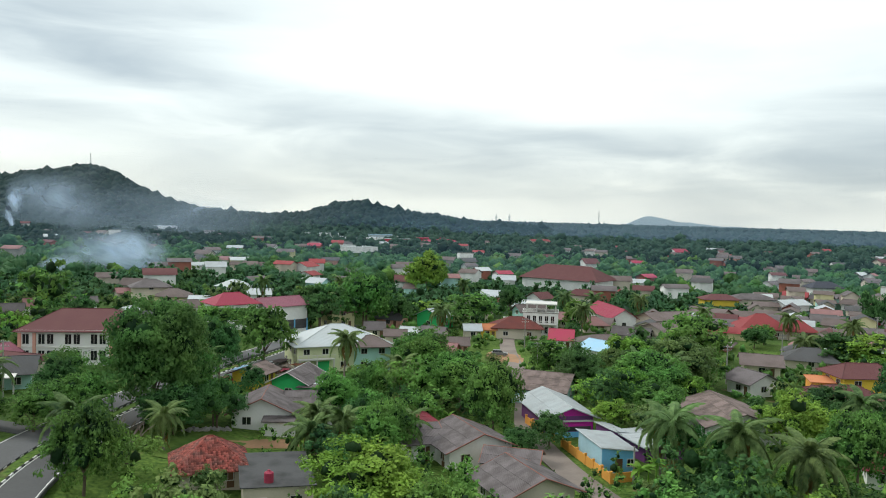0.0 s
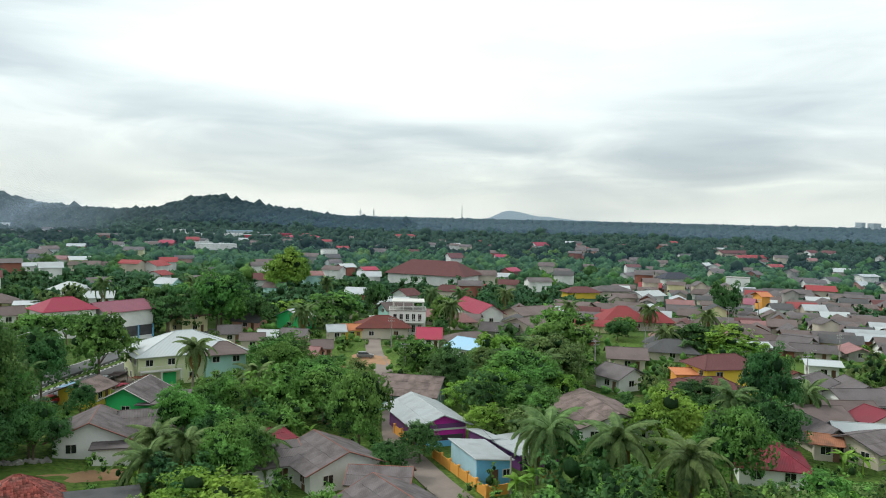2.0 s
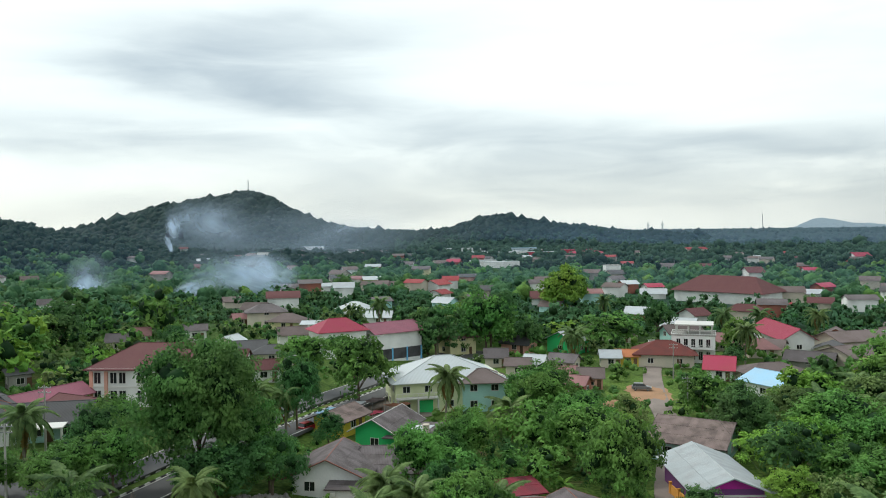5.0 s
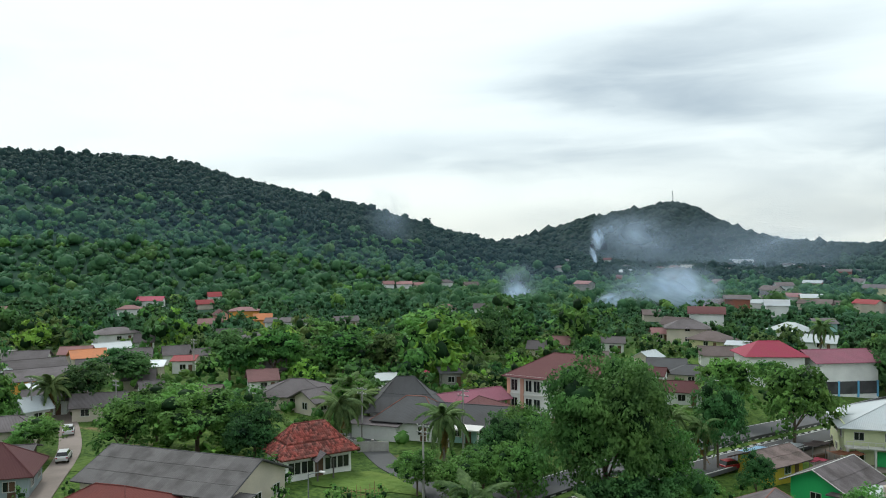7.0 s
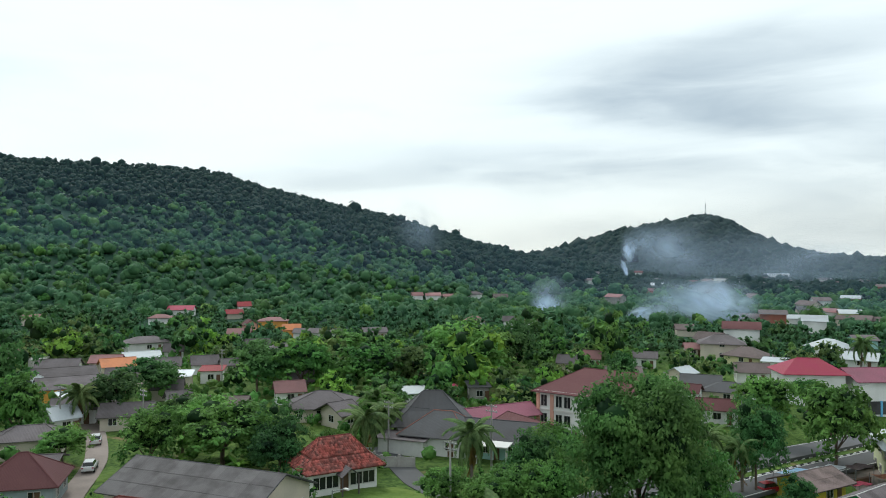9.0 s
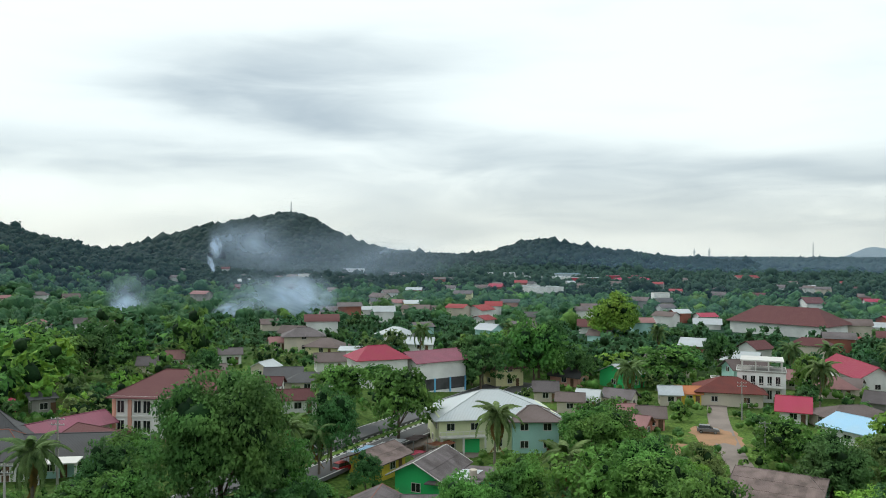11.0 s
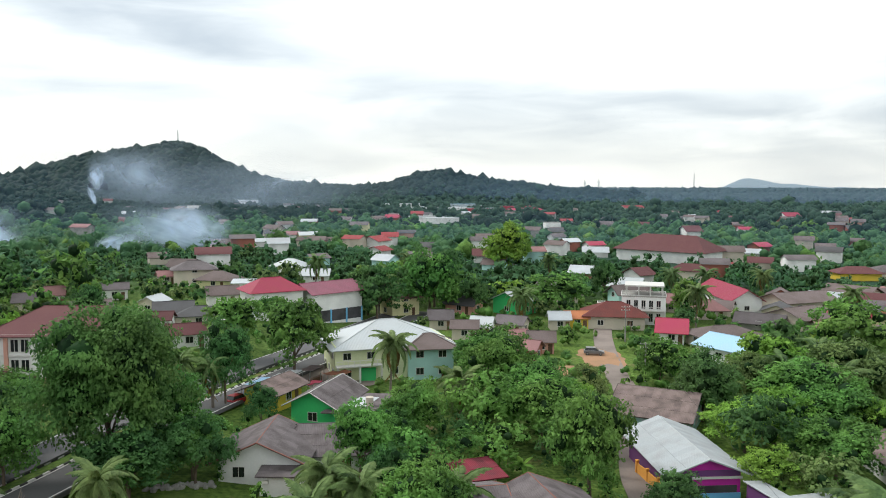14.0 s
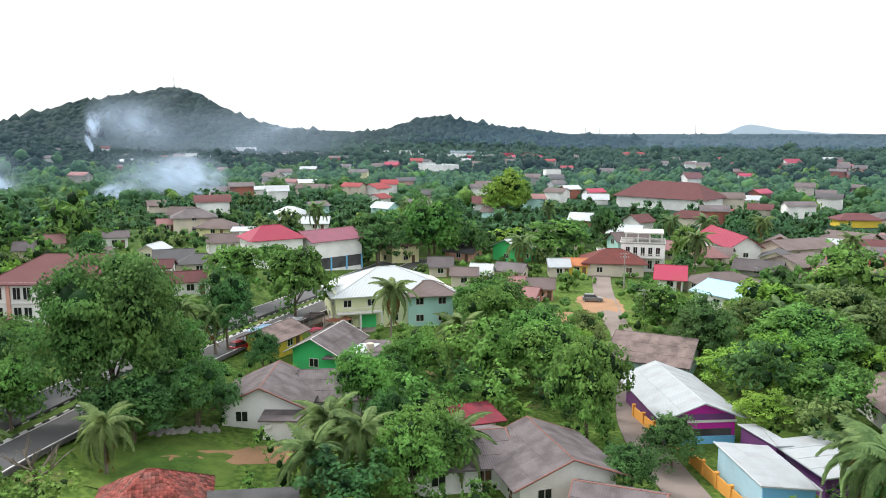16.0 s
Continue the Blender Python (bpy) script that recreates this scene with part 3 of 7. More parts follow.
def roof_mesh(style, length, width, ridge, eave, over, rise):
    """Top faces of the roof as plates, and the caps that cover its edges. x along the ridge."""
    bm = bmesh.new()
    hl, hw = length / 2 + over, width / 2 + over
    low = eave - (ridge - eave) * over / (width / 2)
    caps = []
    if style == "gable":
        shell(bm, [[(-hl, 0, ridge), (-hl, -hw, low), (hl, -hw, low), (hl, 0, ridge)], [(-hl, hw, low), (-hl, 0, ridge), (hl, 0, ridge), (hl, hw, low)]], 0.12)
        caps = [((-hl, 0, ridge), (hl, 0, ridge))]
        for e in (-hl, hl):
            caps += [((e, 0, ridge), (e, -hw, low)), ((e, 0, ridge), (e, hw, low))]
    elif style == "hip":
        r = rise
        a, b = (-r, 0, ridge), (r, 0, ridge)
        c = [(-hl, -hw, low), (hl, -hw, low), (hl, hw, low), (-hl, hw, low)]
        shell(bm, [[a, c[0], c[1], b], [b, c[2], c[3], a], [b, c[1], c[2]], [a, c[3], c[0]]], 0.12)
        caps = [(a, b), (a, c[0]), (a, c[3]), (b, c[1]), (b, c[2])]
    elif style == "flare":
        # steep upper hips that flatten out over the eaves
        r, mid, k = rise, eave + (ridge - eave) * 0.36, 0.52
        a, b = (-r, 0, ridge), (r, 0, ridge)
        low = eave - 0.25
        c = [(-hl, -hw, low), (hl, -hw, low), (hl, hw, low), (-hl, hw, low)]
        ux, uy = r + (hl - r) * k, hw * k
        m = [(-ux, -uy, mid), (ux, -uy, mid), (ux, uy, mid), (-ux, uy, mid)]
        shell(bm, ([a, m[0], m[1], b], [b, m[2], m[3], a], [b, m[1], m[2]], [a, m[3], m[0]], [m[0], c[0], c[1], m[1]], [m[1], c[1], c[2], m[2]], [m[2], c[2], c[3], m[3]], [m[3], c[3], c[0], m[0]]), 0.12)
        caps = [(a, b)] + [((a, b, b, a)[i], m[i]) for i in range(4)] + [(m[i], c[i]) for i in range(4)]
    elif style == "shed":
        slab(bm, [(-hl, hw, ridge), (-hl, -hw, eave), (hl, -hw, eave), (hl, hw, ridge)], 0.1)
        caps = [((-hl, hw, ridge), (hl, hw, ridge))]
    else:
        slab(bm, [(-hl, -hw, ridge - 0.15), (hl, -hw, ridge - 0.15), (hl, hw, ridge - 0.15), (-hl, hw, ridge - 0.15)], 0.25)
        caps = [((-hl, -hw, ridge), (hl, -hw, ridge)), ((hl, -hw, ridge), (hl, hw, ridge)), ((hl, hw, ridge), (-hl, hw, ridge)), ((-hl, hw, ridge), (-hl, -hw, ridge))]
    return bm, caps


def wall_mesh(style, length, width, ridge, eave):
    bm = bmesh.new()
    hl, hw = length / 2, width / 2
    if style == "shed":
        v = box(bm, -hl, hl, -hw, hw, -1.5, eave - 0.12)
        for i in (6, 7):
            v[i].co.z = ridge - 0.12 - (ridge - eave) * 0.08
        return bm
    if style != "gable":
        box(bm, -hl, hl, -hw, hw, -1.5, eave - 0.02)
        return bm
    rows = []
    for x in (-hl, hl):
        rows.append([bm.verts.new((x, y, z)) for y, z in ((-hw, -1.5), (hw, -1.5), (hw, eave - 0.14), (0, ridge - 0.14), (-hw, eave - 0.14))])
    bm.faces.new(rows[0][::-1])
    bm.faces.new(rows[1])
    for k in range(5):
        j = (k + 1) % 5
        bm.faces.new((rows[0][k], rows[0][j], rows[1][j], rows[1][k]))
    return bm


def sheet_mesh(mat):
    """One corrugated sheet, 1 by 1, with a lip at its lower edge."""
    bm = bmesh.new()
    rows = []
    for y, lift in ((-0.5, 0.0), (-0.5, 1.0), (0.5, 0.35)):
        rows.append([bm.verts.new((-0.5 + k / 10, y, lift + (0.55 if k % 2 and lift else 0.0))) for k in range(11)])
    for a, b in zip(rows, rows[1:]):
        for k in range(10):
            bm.faces.new((a[k], a[k + 1], b[k + 1], b[k]))
    return mesh_of("roof_sheet", bm, mat)


def facets(top):
    """For each upper face of a roof: its corner, the ways across and up the slope, its normal and outline in those."""
    for f in top.data.polygons:
        if f.normal.z < 0.3:
            continue
        pts = [top.data.vertices[i].co.copy() for i in f.vertices]
        n = f.normal.copy()
        up = (Vector((0, 0, 1)) - n * n.z).normalized()
        across = up.cross(n)
        o = min(pts, key=lambda p: p.dot(up))
        yield o, across, up, n, [((p - o).dot(across), (p - o).dot(up)) for p in pts]


def span(outline, h):
    """Where a level line crosses an outline."""
    xs = []
    for (x0, y0), (x1, y1) in zip(outline, outline[1:] + outline[:1]):
        if (y0 - h) * (y1 - h) < 0:
            xs.append(x0 + (x1 - x0) * (h - y0) / (y1 - y0))
    return (min(xs), max(xs)) if len(xs) > 1 else (0, 0)


SHEET_MESH = {}


def lay_sheets(top, mat, wide=1.1, long=2.2):
    """Covers a roof with overlapping sheets, each a piece of its own."""
    r = random.Random(len(bpy.data.objects))
    me = SHEET_MESH.setdefault(mat, sheet_mesh(mat))
    for o, across, up, n, line in facets(top):
        high = max(y for x, y in line)
        rows = max(1, round(high / long))
        step = high / rows
        for j in range(rows):
            (a0, a1), (b0, b1) = span(line, step * (j + 0.02)), span(line, step * (j + 0.98))
            lo, hi = max(a0, b0), min(a1, b1)
            if hi - lo < 0.6:
                continue
            count = max(1, round((hi - lo) / wide))
            w = (hi - lo) / count
            for k in range(count):
                c = o + across * (lo + w * (k + 0.5)) + up * (step * (j + 0.5) + r.uniform(-0.03, 0.03)) + n * 0.012
                m = Matrix((across * w * 1.01, up * step * 1.05, n * 0.05)).transposed().to_4x4()
                m.translation = c
                place("roof_sheet", me, top, m @ Matrix.Rotation(r.uniform(-0.006, 0.006), 4, "Z"))


def lay_tiles(top, mat, wide=0.30, long=0.36):
    """Covers a roof with small clay tiles, some slipped, in one mesh."""
    r = random.Random(5)
    vs, fs = [], []
    for o, across, up, n, line in facets(top):
        high = max(y for x, y in line)
        for j in range(int(high / long)):
            (a0, a1), (b0, b1) = span(line, long * (j + 0.05)), span(line, min(high - 0.01, long * (j + 0.9)))
            lo, hi = min(a0, b0) + 0.05, max(a1, b1) - 0.05
            for k in range(int((hi - lo) / wide)):
                c = o + across * (lo + wide * (k + 0.5)) + up * (long * (j + 0.5) + r.uniform(-0.05, 0.05)) + n * r.uniform(0.01, 0.05)
                t = r.uniform(-0.12, 0.12)
                a, b = across * wide * 0.48 + up * t * 0.1, up * long * 0.6 - across * t * 0.1
                base = len(vs)
                vs += [c - a - b + n * 0.05, c - b + n * 0.11, c + a - b + n * 0.05, c + a + b, c + b + n * 0.06, c - a + b, c - a - b - n * 0.03, c + a - b - n * 0.03]
                fs += [(base, base + 1, base + 4), (base, base + 4, base + 5), (base + 1, base + 2, base + 3), (base + 1, base + 3, base + 4), (base + 6, base + 7, base + 1), (base + 6, base + 1, base), (base + 7, base + 2, base + 1)]
    ob = place("roof_tiles", joined("roof_tiles", [v[:] for v in vs], fs, [mat]), top)
    tagged(ob, "loose mottled red clay tiles", kind="stuff")


WINDOW = {}


def window_meshes(w, h):
    key = (round(w, 1), round(h, 1))
    if key not in WINDOW:
        bm = bmesh.new()
        for a in ((-w / 2 - 0.07, -w / 2, 0, h), (w / 2, w / 2 + 0.07, 0, h), (-w / 2 - 0.07, w / 2 + 0.07, h, h + 0.07), (-w / 2 - 0.12, w / 2 + 0.12, -0.09, 0), (-0.03, 0.03, 0, h)):
            box(bm, a[0], a[1], -0.09, 0.02, a[2], a[3])
        p = bmesh.new()
        box(p, -w / 2, w / 2, -0.035, 0.02, 0, h)
        WINDOW[key] = mesh_of("window_frame", bm, "trim"), mesh_of("pane", p, "glass")
    return WINDOW[key]


def window(parent, x, y, z, turn, w, h):
    frame_, pane = window_meshes(w, h)
    ob = place("window", frame_, parent, pose(x, y, z, 0, 0, turn))
    place("pane", pane, ob)


def house(x, y, turn, length, width, ridge, eave, style, roof, wall, label="", over=1.0, rise=None, cap="", storeys=1, base=None, windows=True, far_group=""):
    """A dwelling: walls, roof with its ridge caps, windows and doors. x axis along the ridge."""
    z = level(x, y) if base is None else base
    thing = new("house")
    thing.matrix_basis = pose(x, y, z, 0, 0, turn)
    text = label or f"{'two-storey' if storeys > 1 else 'single-storey'} house with {wall.replace('_wall', '').replace('_', ' ')} walls and {WORDS[roof]}"
    tagged(thing, text, "house")
    part("wall", wall_mesh(style, length, width, ridge, eave), wall, thing)
    bm, caps = roof_mesh(style, length, width, ridge, eave, over if style != "flat" else 0.12, length / 2 - width / 2 if rise is None else rise)
    top = part("roof", bm, roof, thing)
    near, close = math.hypot(x - 5, y - 30) < 260, math.hypot(x - 5, y - 30) < 160
    if near:
        for a, b in caps if close or style == "flat" else caps[:1]:
            bm = bmesh.new()
            bar(bm, Vector(a) + Vector((0, 0, 0.02)), Vector(b) + Vector((0, 0, 0.02)), 0.075, 5)
            part("ridge_cap" if style != "flat" else "parapet", bm, cap or (roof if style != "flat" else wall), top)
    if near and roof in SHEETS and style in ("gable", "hip", "shed") and math.hypot(x - 5, y - 45) < 112:
        lay_sheets(top, SHEETS[roof])
    if near and roof == "clay_tile":
        lay_tiles(top, "clay_piece")
    if windows and math.hypot(x - 5, y - 30) < 290:
        hl, hw = length / 2, width / 2
        for s in range(storeys):
            zb = 0.95 + s * 3.0
            for side in range(4):
                out = radians(turn + (-90, 0, 90, 180)[side])
                if math.cos(out) * (5 - x) + math.sin(out) * (25 - y) < 0.12 * math.hypot(5 - x, 25 - y):
                    continue  # a side towards the hills, never looked at
                run = length if side % 2 == 0 else width
                n = max(1, int(run / (3.8 if close else 6.5)))
                for k in range(n):
                    u = (k + 0.5) * run / n - run / 2
                    px, py, a = ((u, -hw, 0), (hl, u, 90), (u, hw, 180), (-hl, u, -90))[side]
                    window(thing, px, py, zb, a, 1.3, 1.15)
        bm = bmesh.new()
        box(bm, -0.45, 0.45, -0.06, 0.02, 0, 2.05)
        place("door", mesh_of("door", bm, "wood"), thing, pose(hl * 0.35 + 0.9, -hw, 0, 0, 0, 0))
    if far_group:
        thing["group"] = far_group
    HOMES.append((x, y, max(length, width) / 2 + 1.0))
    return thing


# ---- the houses nearest to the camera's line, one by one ----
def block(thing, name, mat, x0, x1, y0, y1, z0, z1, label=""):
    bm = bmesh.new()
    box(bm, x0, x1, y0, y1, z0, z1)
    return part(name, bm, mat, thing, label)


# magenta hall with a pale metal roof
h = house(33.2, 126.2, 95, 13.7, 7.8, 5.0, 3.5, "gable", "white_zinc", "magenta_wall", "long magenta hall with a pale sheet-metal gable roof beside the street", windows=False)
block(h, "beam", "trim", -7.15, -7.0, -4.0, 4.0, 2.55, 2.8)
# flat strip: the shade of the recess is put into its dark violet
block(h, "recess", "violet_wall", -6.93, -6.86, -3.8, 3.8, 2.8, 3.45, "dark violet band under the gable")
block(h, "plinth", "sky_blue_wall", -6.95, -6.85, -3.95, 3.95, -0.4, 0.9, "blue painted base")
block(h, "side_band", "violet_wall", -6.8, 6.8, 3.9, 3.96, 0.0, 2.6, "dark violet side wall")
block(h, "back_gable", "teal_wall", 6.86, 6.95, -3.7, 3.7, 2.6, 3.3)
# closed dark strip painting the shade of a recessed band
block(h, "opening", "dark_concrete_and_shade", -6.92, -6.86, -3.5, 3.5, 0.95, 1.75, "dark strip in place of the shaded recess")
h = house(35.4, 106.2, 95, 9.0, 4.8, 3.8, 3.2, "shed", "white_zinc", "sky_blue_wall", "sky-blue kiosk house with a pale sheet-metal lean-to roof", over=0.35, windows=False)
block(h, "side_skin", "pale_blue_wall", -4.4, 4.4, 2.4, 2.44, 0, 3.6, "pale blue side wall")
block(h, "door", "wood", -4.56, -4.5, -0.6, 0.5, 0, 2.1)
window(h, -4.5, -1.8, 1.0, -90, 1.0, 1.0)
h = house(43.9, 110.4, 15, 7.0, 6.4, 2.9, 2.5, "shed", "white_zinc", "violet_wall", "low dark purple outbuilding with a white sheet-metal roof", over=0.9, windows=False)
# violet walls put the shade under the passage roof into colour
h = house(38.9, 114.6, 105, 5.6, 1.7, 3.1, 2.9, "shed", "white_zinc", "violet_wall", "narrow covered passage with a white metal roof", over=0.25, windows=False)


def yard_wall(points, height, mat, label):
    """A plastered boundary wall with pillars."""
    thing = new("boundary_wall")
    thing.matrix_basis = pose(points[0][0], points[0][1], level(*points[0]))
    tagged(thing, label, "wall")
    x0, y0 = points[0]
    for (ax, ay), (bx, by) in zip(points, points[1:]):
        ln, a = math.hypot(bx - ax, by - ay), math.degrees(math.atan2(by - ay, bx - ax))
        n = max(1, round(ln / 2.6))
        for k in range(n):
            bm = bmesh.new()
            box(bm, 0.16, ln / n - 0.16, -0.07, 0.07, -0.5, height)
            p = part("panel", bm, mat, thing)
            p.matrix_basis = pose(ax - x0 + (bx - ax) * k / n, ay - y0 + (by - ay) * k / n, 0, 0, 0, a)
            bm = bmesh.new()
            box(bm, -0.16, 0.16, -0.16, 0.16, -0.5, height + 0.22)
            box(bm, -0.2, 0.2, -0.2, 0.2, height + 0.22, height + 0.3)
            p = part("pillar", bm, mat, thing)
            p.matrix_basis = pose(ax - x0 + (bx - ax) * k / n, ay - y0 + (by - ay) * k / n, 0, 0, 0, a)
    return thing


yard_wall([(28.4, 127.5), (29.4, 122), (30.7, 116.8)], 1.3, "orange_wall", "orange plastered boundary wall along the street")
yard_wall([(31.2, 114.4), (32.4, 106), (33.5, 98.0), (37.2, 98.9)], 1.3, "orange_wall", "bright orange-yellow boundary wall round the kiosk yard")

# grey-roofed houses above the street
house(15.7, 109.0, -73, 9.2, 9.6, 5.0, 3.1, "gable", "asbestos", "white_wall", "white house with a weathered grey roof and terracotta ridge tiles", cap="terracotta_trim")
house(6.4, 111.5, 12, 9.0, 8.6, 4.4, 3.0, "gable", "asbestos", "white_wall", "low white house with a patched grey roof and terracotta ridge", cap="terracotta_trim")
house(8.6, 120.8, 20, 4.4, 3.4, 3.0, 2.6, "shed", "maroon", "cream_wall", "small outhouse with a dark red roof", windows=False)
h = house(20.3, 91.0, -73, 8.4, 9.0, 4.8, 3.0, "gable", "asbestos", "cream_wall", "cream house with a weathered grey roof and brown shutters", cap="terracotta_trim")
for k in (-1.3, 1.3):
    block(h, "shutter", "wood", 4.2, 4.26, k - 0.75, k + 0.75, 0.8, 2.2)
house(20.6, 100.0, -20, 6.0, 4.6, 4.2, 3.2, "gable", "asbestos", "peach_wall", "small peach-walled house with a grey roof between two larger ones", cap="terracotta_trim")
h = house(-15.2, 126.0, 90, 8.6, 9.2, 5.2, 3.1, "gable", "asbestos", "white_wall", "white gabled house with a wide grey roof and dark red verges", over=1.0, cap="terracotta_trim")
house(-9.2, 130.2, 6, 10.5, 8.4, 4.9, 3.0, "hip", "asbestos", "white_wall", "grey-roofed rear wing of the white gabled house", rise=3.2)
h = house(-12.2, 120.3, 0, 4.6, 2.6, 2.6, 2.4, "shed", "asbestos", "white_wall", "white wash-house annexe with a small grey roof", over=0.4, windows=False)
block(h, "air_conditioner", "trim", -1.9, -1.3, -1.6, -1.3, 1.5, 1.95)
h = house(-11.8, 147.9, 74, 9.4, 6.6, 5.2, 3.5, "gable", "asbestos", "green_wall", "bright green house with a weathered grey gable roof", cap="trim")
h = house(-6.6, 145.4, 74, 8.6, 5.4, 3.4, 2.9, "shed", "asbestos", "green_wall", "bright green side wing with a patched metal roof", windows=False)
h.matrix_basis = pose(-6.6, 145.4, level(-6.6, 145.4), 0, 0, 254)
bm = bmesh.new()
for k in range(5):
    slab(bm, [(-2.8 + k * 1.1, -2.6, 3.12 + 0.02 * (k % 2)), (-1.75 + k * 1.1, -2.6, 3.12 + 0.02 * (k % 2)), (-1.75 + k * 1.1, 1.8, 3.42), (-2.8 + k * 1.1, 1.8, 3.42)], 0.03)
part("metal_patch", bm, "white_zinc", h, "shiny sheet-metal patch on the roof")
bm = bmesh.new()
bar(bm, (1.5, 2.0, 3.2), (1.5, 2.0, 4.6), 0.55, 14)
part("water_tank", bm, "cream_wall", h, "cream plastic water tank")

# two-storey house by the avenue
h = house(-5.6, 177.5, 18, 21, 12.4, 9.7, 6.3, "hip", "white_zinc", "lime_wall", "large two-storey lime-yellow house with a white hipped metal roof", rise=1.6, storeys=2, over=0.9)
bm = bmesh.new()
box(bm, -10.5, -2.5, -8.0, -6.5, 2.95, 3.15)
for k in range(9):
    box(bm, -10.5 + k, -10.42 + k, -7.98, -7.9, 3.15, 4.0)
box(bm, -10.5, -2.4, -8.0, -7.9, 4.0, 4.08)
part("balcony", bm, "trim", h, "white balcony with a railing")
for k in range(3):
    block(h, "pillar", "trim", -10.4 + k * 3.8, -10.1 + k * 3.8, -7.95, -7.65, -0.5, 2.95)
block(h, "garage_door", "green_wall", -6.0, -3.4, -6.56, -6.5, 0, 2.4, "green folding door")
house(2.2, 175.0, 10, 8.0, 7.0, 7.6, 6.0, "hip", "brown_asbestos", "teal_wall", "two-storey pale teal wing with a brown-grey roof", rise=0.6, storeys=2)

# offices with red pilasters
h = house(-55.6, 163.0, 2, 21, 14.5, 10.2, 7.0, "hip", "brown_tile", "white_wall", "white two-storey offices with brick-red pilasters and brown tiled roof", rise=5.0, storeys=2, windows=False, over=0.9)
block(h, "cornice", "trim", -10.9, 10.9, -7.65, -7.25, 6.3, 6.85, "white moulded cornice")
block(h, "string_course", "trim", -10.6, 10.6, -7.42, -7.25, 3.35, 3.6)
for k, x in enumerate((-10.3, -7.6, 6.6, 10.0)):
    block(h, "pilaster", "peach_wall", x - 0.3, x + 0.3, -7.5, -7.25, -1, 6.3, "faded pink-red pilaster")
for s in (0.9, 4.1):
    for x in (-9.2, -6.3, -4.7, -1.4, 0.2, 3.4, 5.0, 8.2):
        window(h, x, -7.25, s, 0, 1.15, 1.9)
    for y in (-4.5, -1.5, 1.5, 4.5):
        window(h, 10.5, y, s, 90, 1.15, 1.9)

# red clay pavilion, warehouse and villas on the rise
h = house(-69.0, 109.4, 69, 9.2, 6.6, 6.5, 3.2, "flare", "clay_tile", "white_wall", "white pavilion with a steep mottled red tile roof", rise=2.2, windows=False, over=0.9)
for k in (-3.4, -1.65, 1.65, 3.4):
    window(h, k, -3.3, 0.75, 0, 1.6, 1.5)
block(h, "door", "wood", -0.55, 0.55, -3.38, -3.3, 0, 2.3)
bm = bmesh.new()
for s in (-1, 1):
    slab(bm, [(0, -5.6, 3.5), (0, -3.6, 3.5), (-1.3, -3.6, 2.5), (-1.3, -5.6, 2.5)] if s < 0 else [(0, -5.6, 3.5), (1.3, -5.6, 2.5), (1.3, -3.6, 2.5), (0, -3.6, 3.5)], 0.08)
for x in (-1.1, 1.1):
    box(bm, x - 0.08, x + 0.08, -5.4, -5.24, -0.5, 2.55)
part("porch", bm, "asbestos", h, "small grey gabled porch")
house(-71.5, 91.8, 16, 20, 11.5, 6.0, 3.6, "gable", "dark_asbestos", "cream_wall", "long cream storehouse with a dark grey corrugated roof", over=0.7)
house(-60.6, 88.0, 16, 3.4, 4.4, 3.2, 2.7, "shed", "dark_asbestos", "cream_wall", "small cream lean-to porch with a dark grey roof", windows=False)
house(-69.8, 81.5, 20, 11, 8.5, 5.0, 3.0, "hip", "dark_red", "cream_wall", rise=1.8)
house(-93.8, 80.9, 53, 8.4, 7.8, 6.0, 3.2, "hip", "brown_tile", "blue_grey_wall", "blue-grey bungalow with a steep brown-red hipped roof and white windows", rise=0.5, over=0.7)
h = house(-75.2, 137.6, 40, 11.5, 10.5, 8.0, 3.6, "flare", "dark_asbestos", "white_wall", "white house with a tall stepped dark grey hipped roof", rise=1.5)
h = house(-64.3, 136.2, 16, 17, 8.6, 5.0, 3.1, "gable", "dark_asbestos", "teal_wall", "long pale teal house with a dark grey corrugated roof", over=0.9)
bm = bmesh.new()
slab(bm, [(1.5, -7.4, 2.75), (6.5, -7.4, 2.75), (6.5, -4.2, 2.95), (1.5, -4.2, 2.95)], 0.18)
for x in (1.7, 6.3):
    box(bm, x - 0.12, x + 0.12, -7.3, -7.06, -0.5, 2.6)
part("porch", bm, "trim", h, "white flat-roofed porch")
house(-69.6, 133.4, 18, 10.0, 8.4, 6.0, 3.4, "hip", "dark_asbestos", "white_wall", "white middle wing with a dark grey hipped roof and brown ridges", rise=1.6, over=0.9, cap="terracotta_trim")
yard_wall([(-76.5, 122.0), (-70.0, 119.6), (-66.0, 122.6)], 1.5, "concrete", "weathered grey concrete yard wall along the lane")
h = house(-73.0, 128.0, 16, 7.5, 3.2, 2.7, 2.4, "shed", "asbestos", "white_wall", "low white carport with a grey metal roof", windows=False, over=0.5)
house(61.8, 123.0, 84, 16.0, 11.5, 5.0, 3.0, "gable", "brown_asbestos", "white_wall", over=0.8)
house(74.2, 97.6, 60, 10, 8.4, 5.2, 2.9, "hip", "maroon", "white_wall", "white house with a ribbed maroon roof", rise=1.4, over=0.7)
h = house(-18.6, 98.2, 15, 7.6, 7.4, 5.6, 3.0, "hip", "clay_tile", "cream_wall", "old cream house with a ragged red clay-tile roof and creeper", rise=0.3)
h = house(-10.0, 94.3, 100, 12.6, 8.0, 3.5, 3.3, "shed", "dark_concrete_and_shade", "cream_wall", "low annexe with a stained dark flat roof", over=0.3)
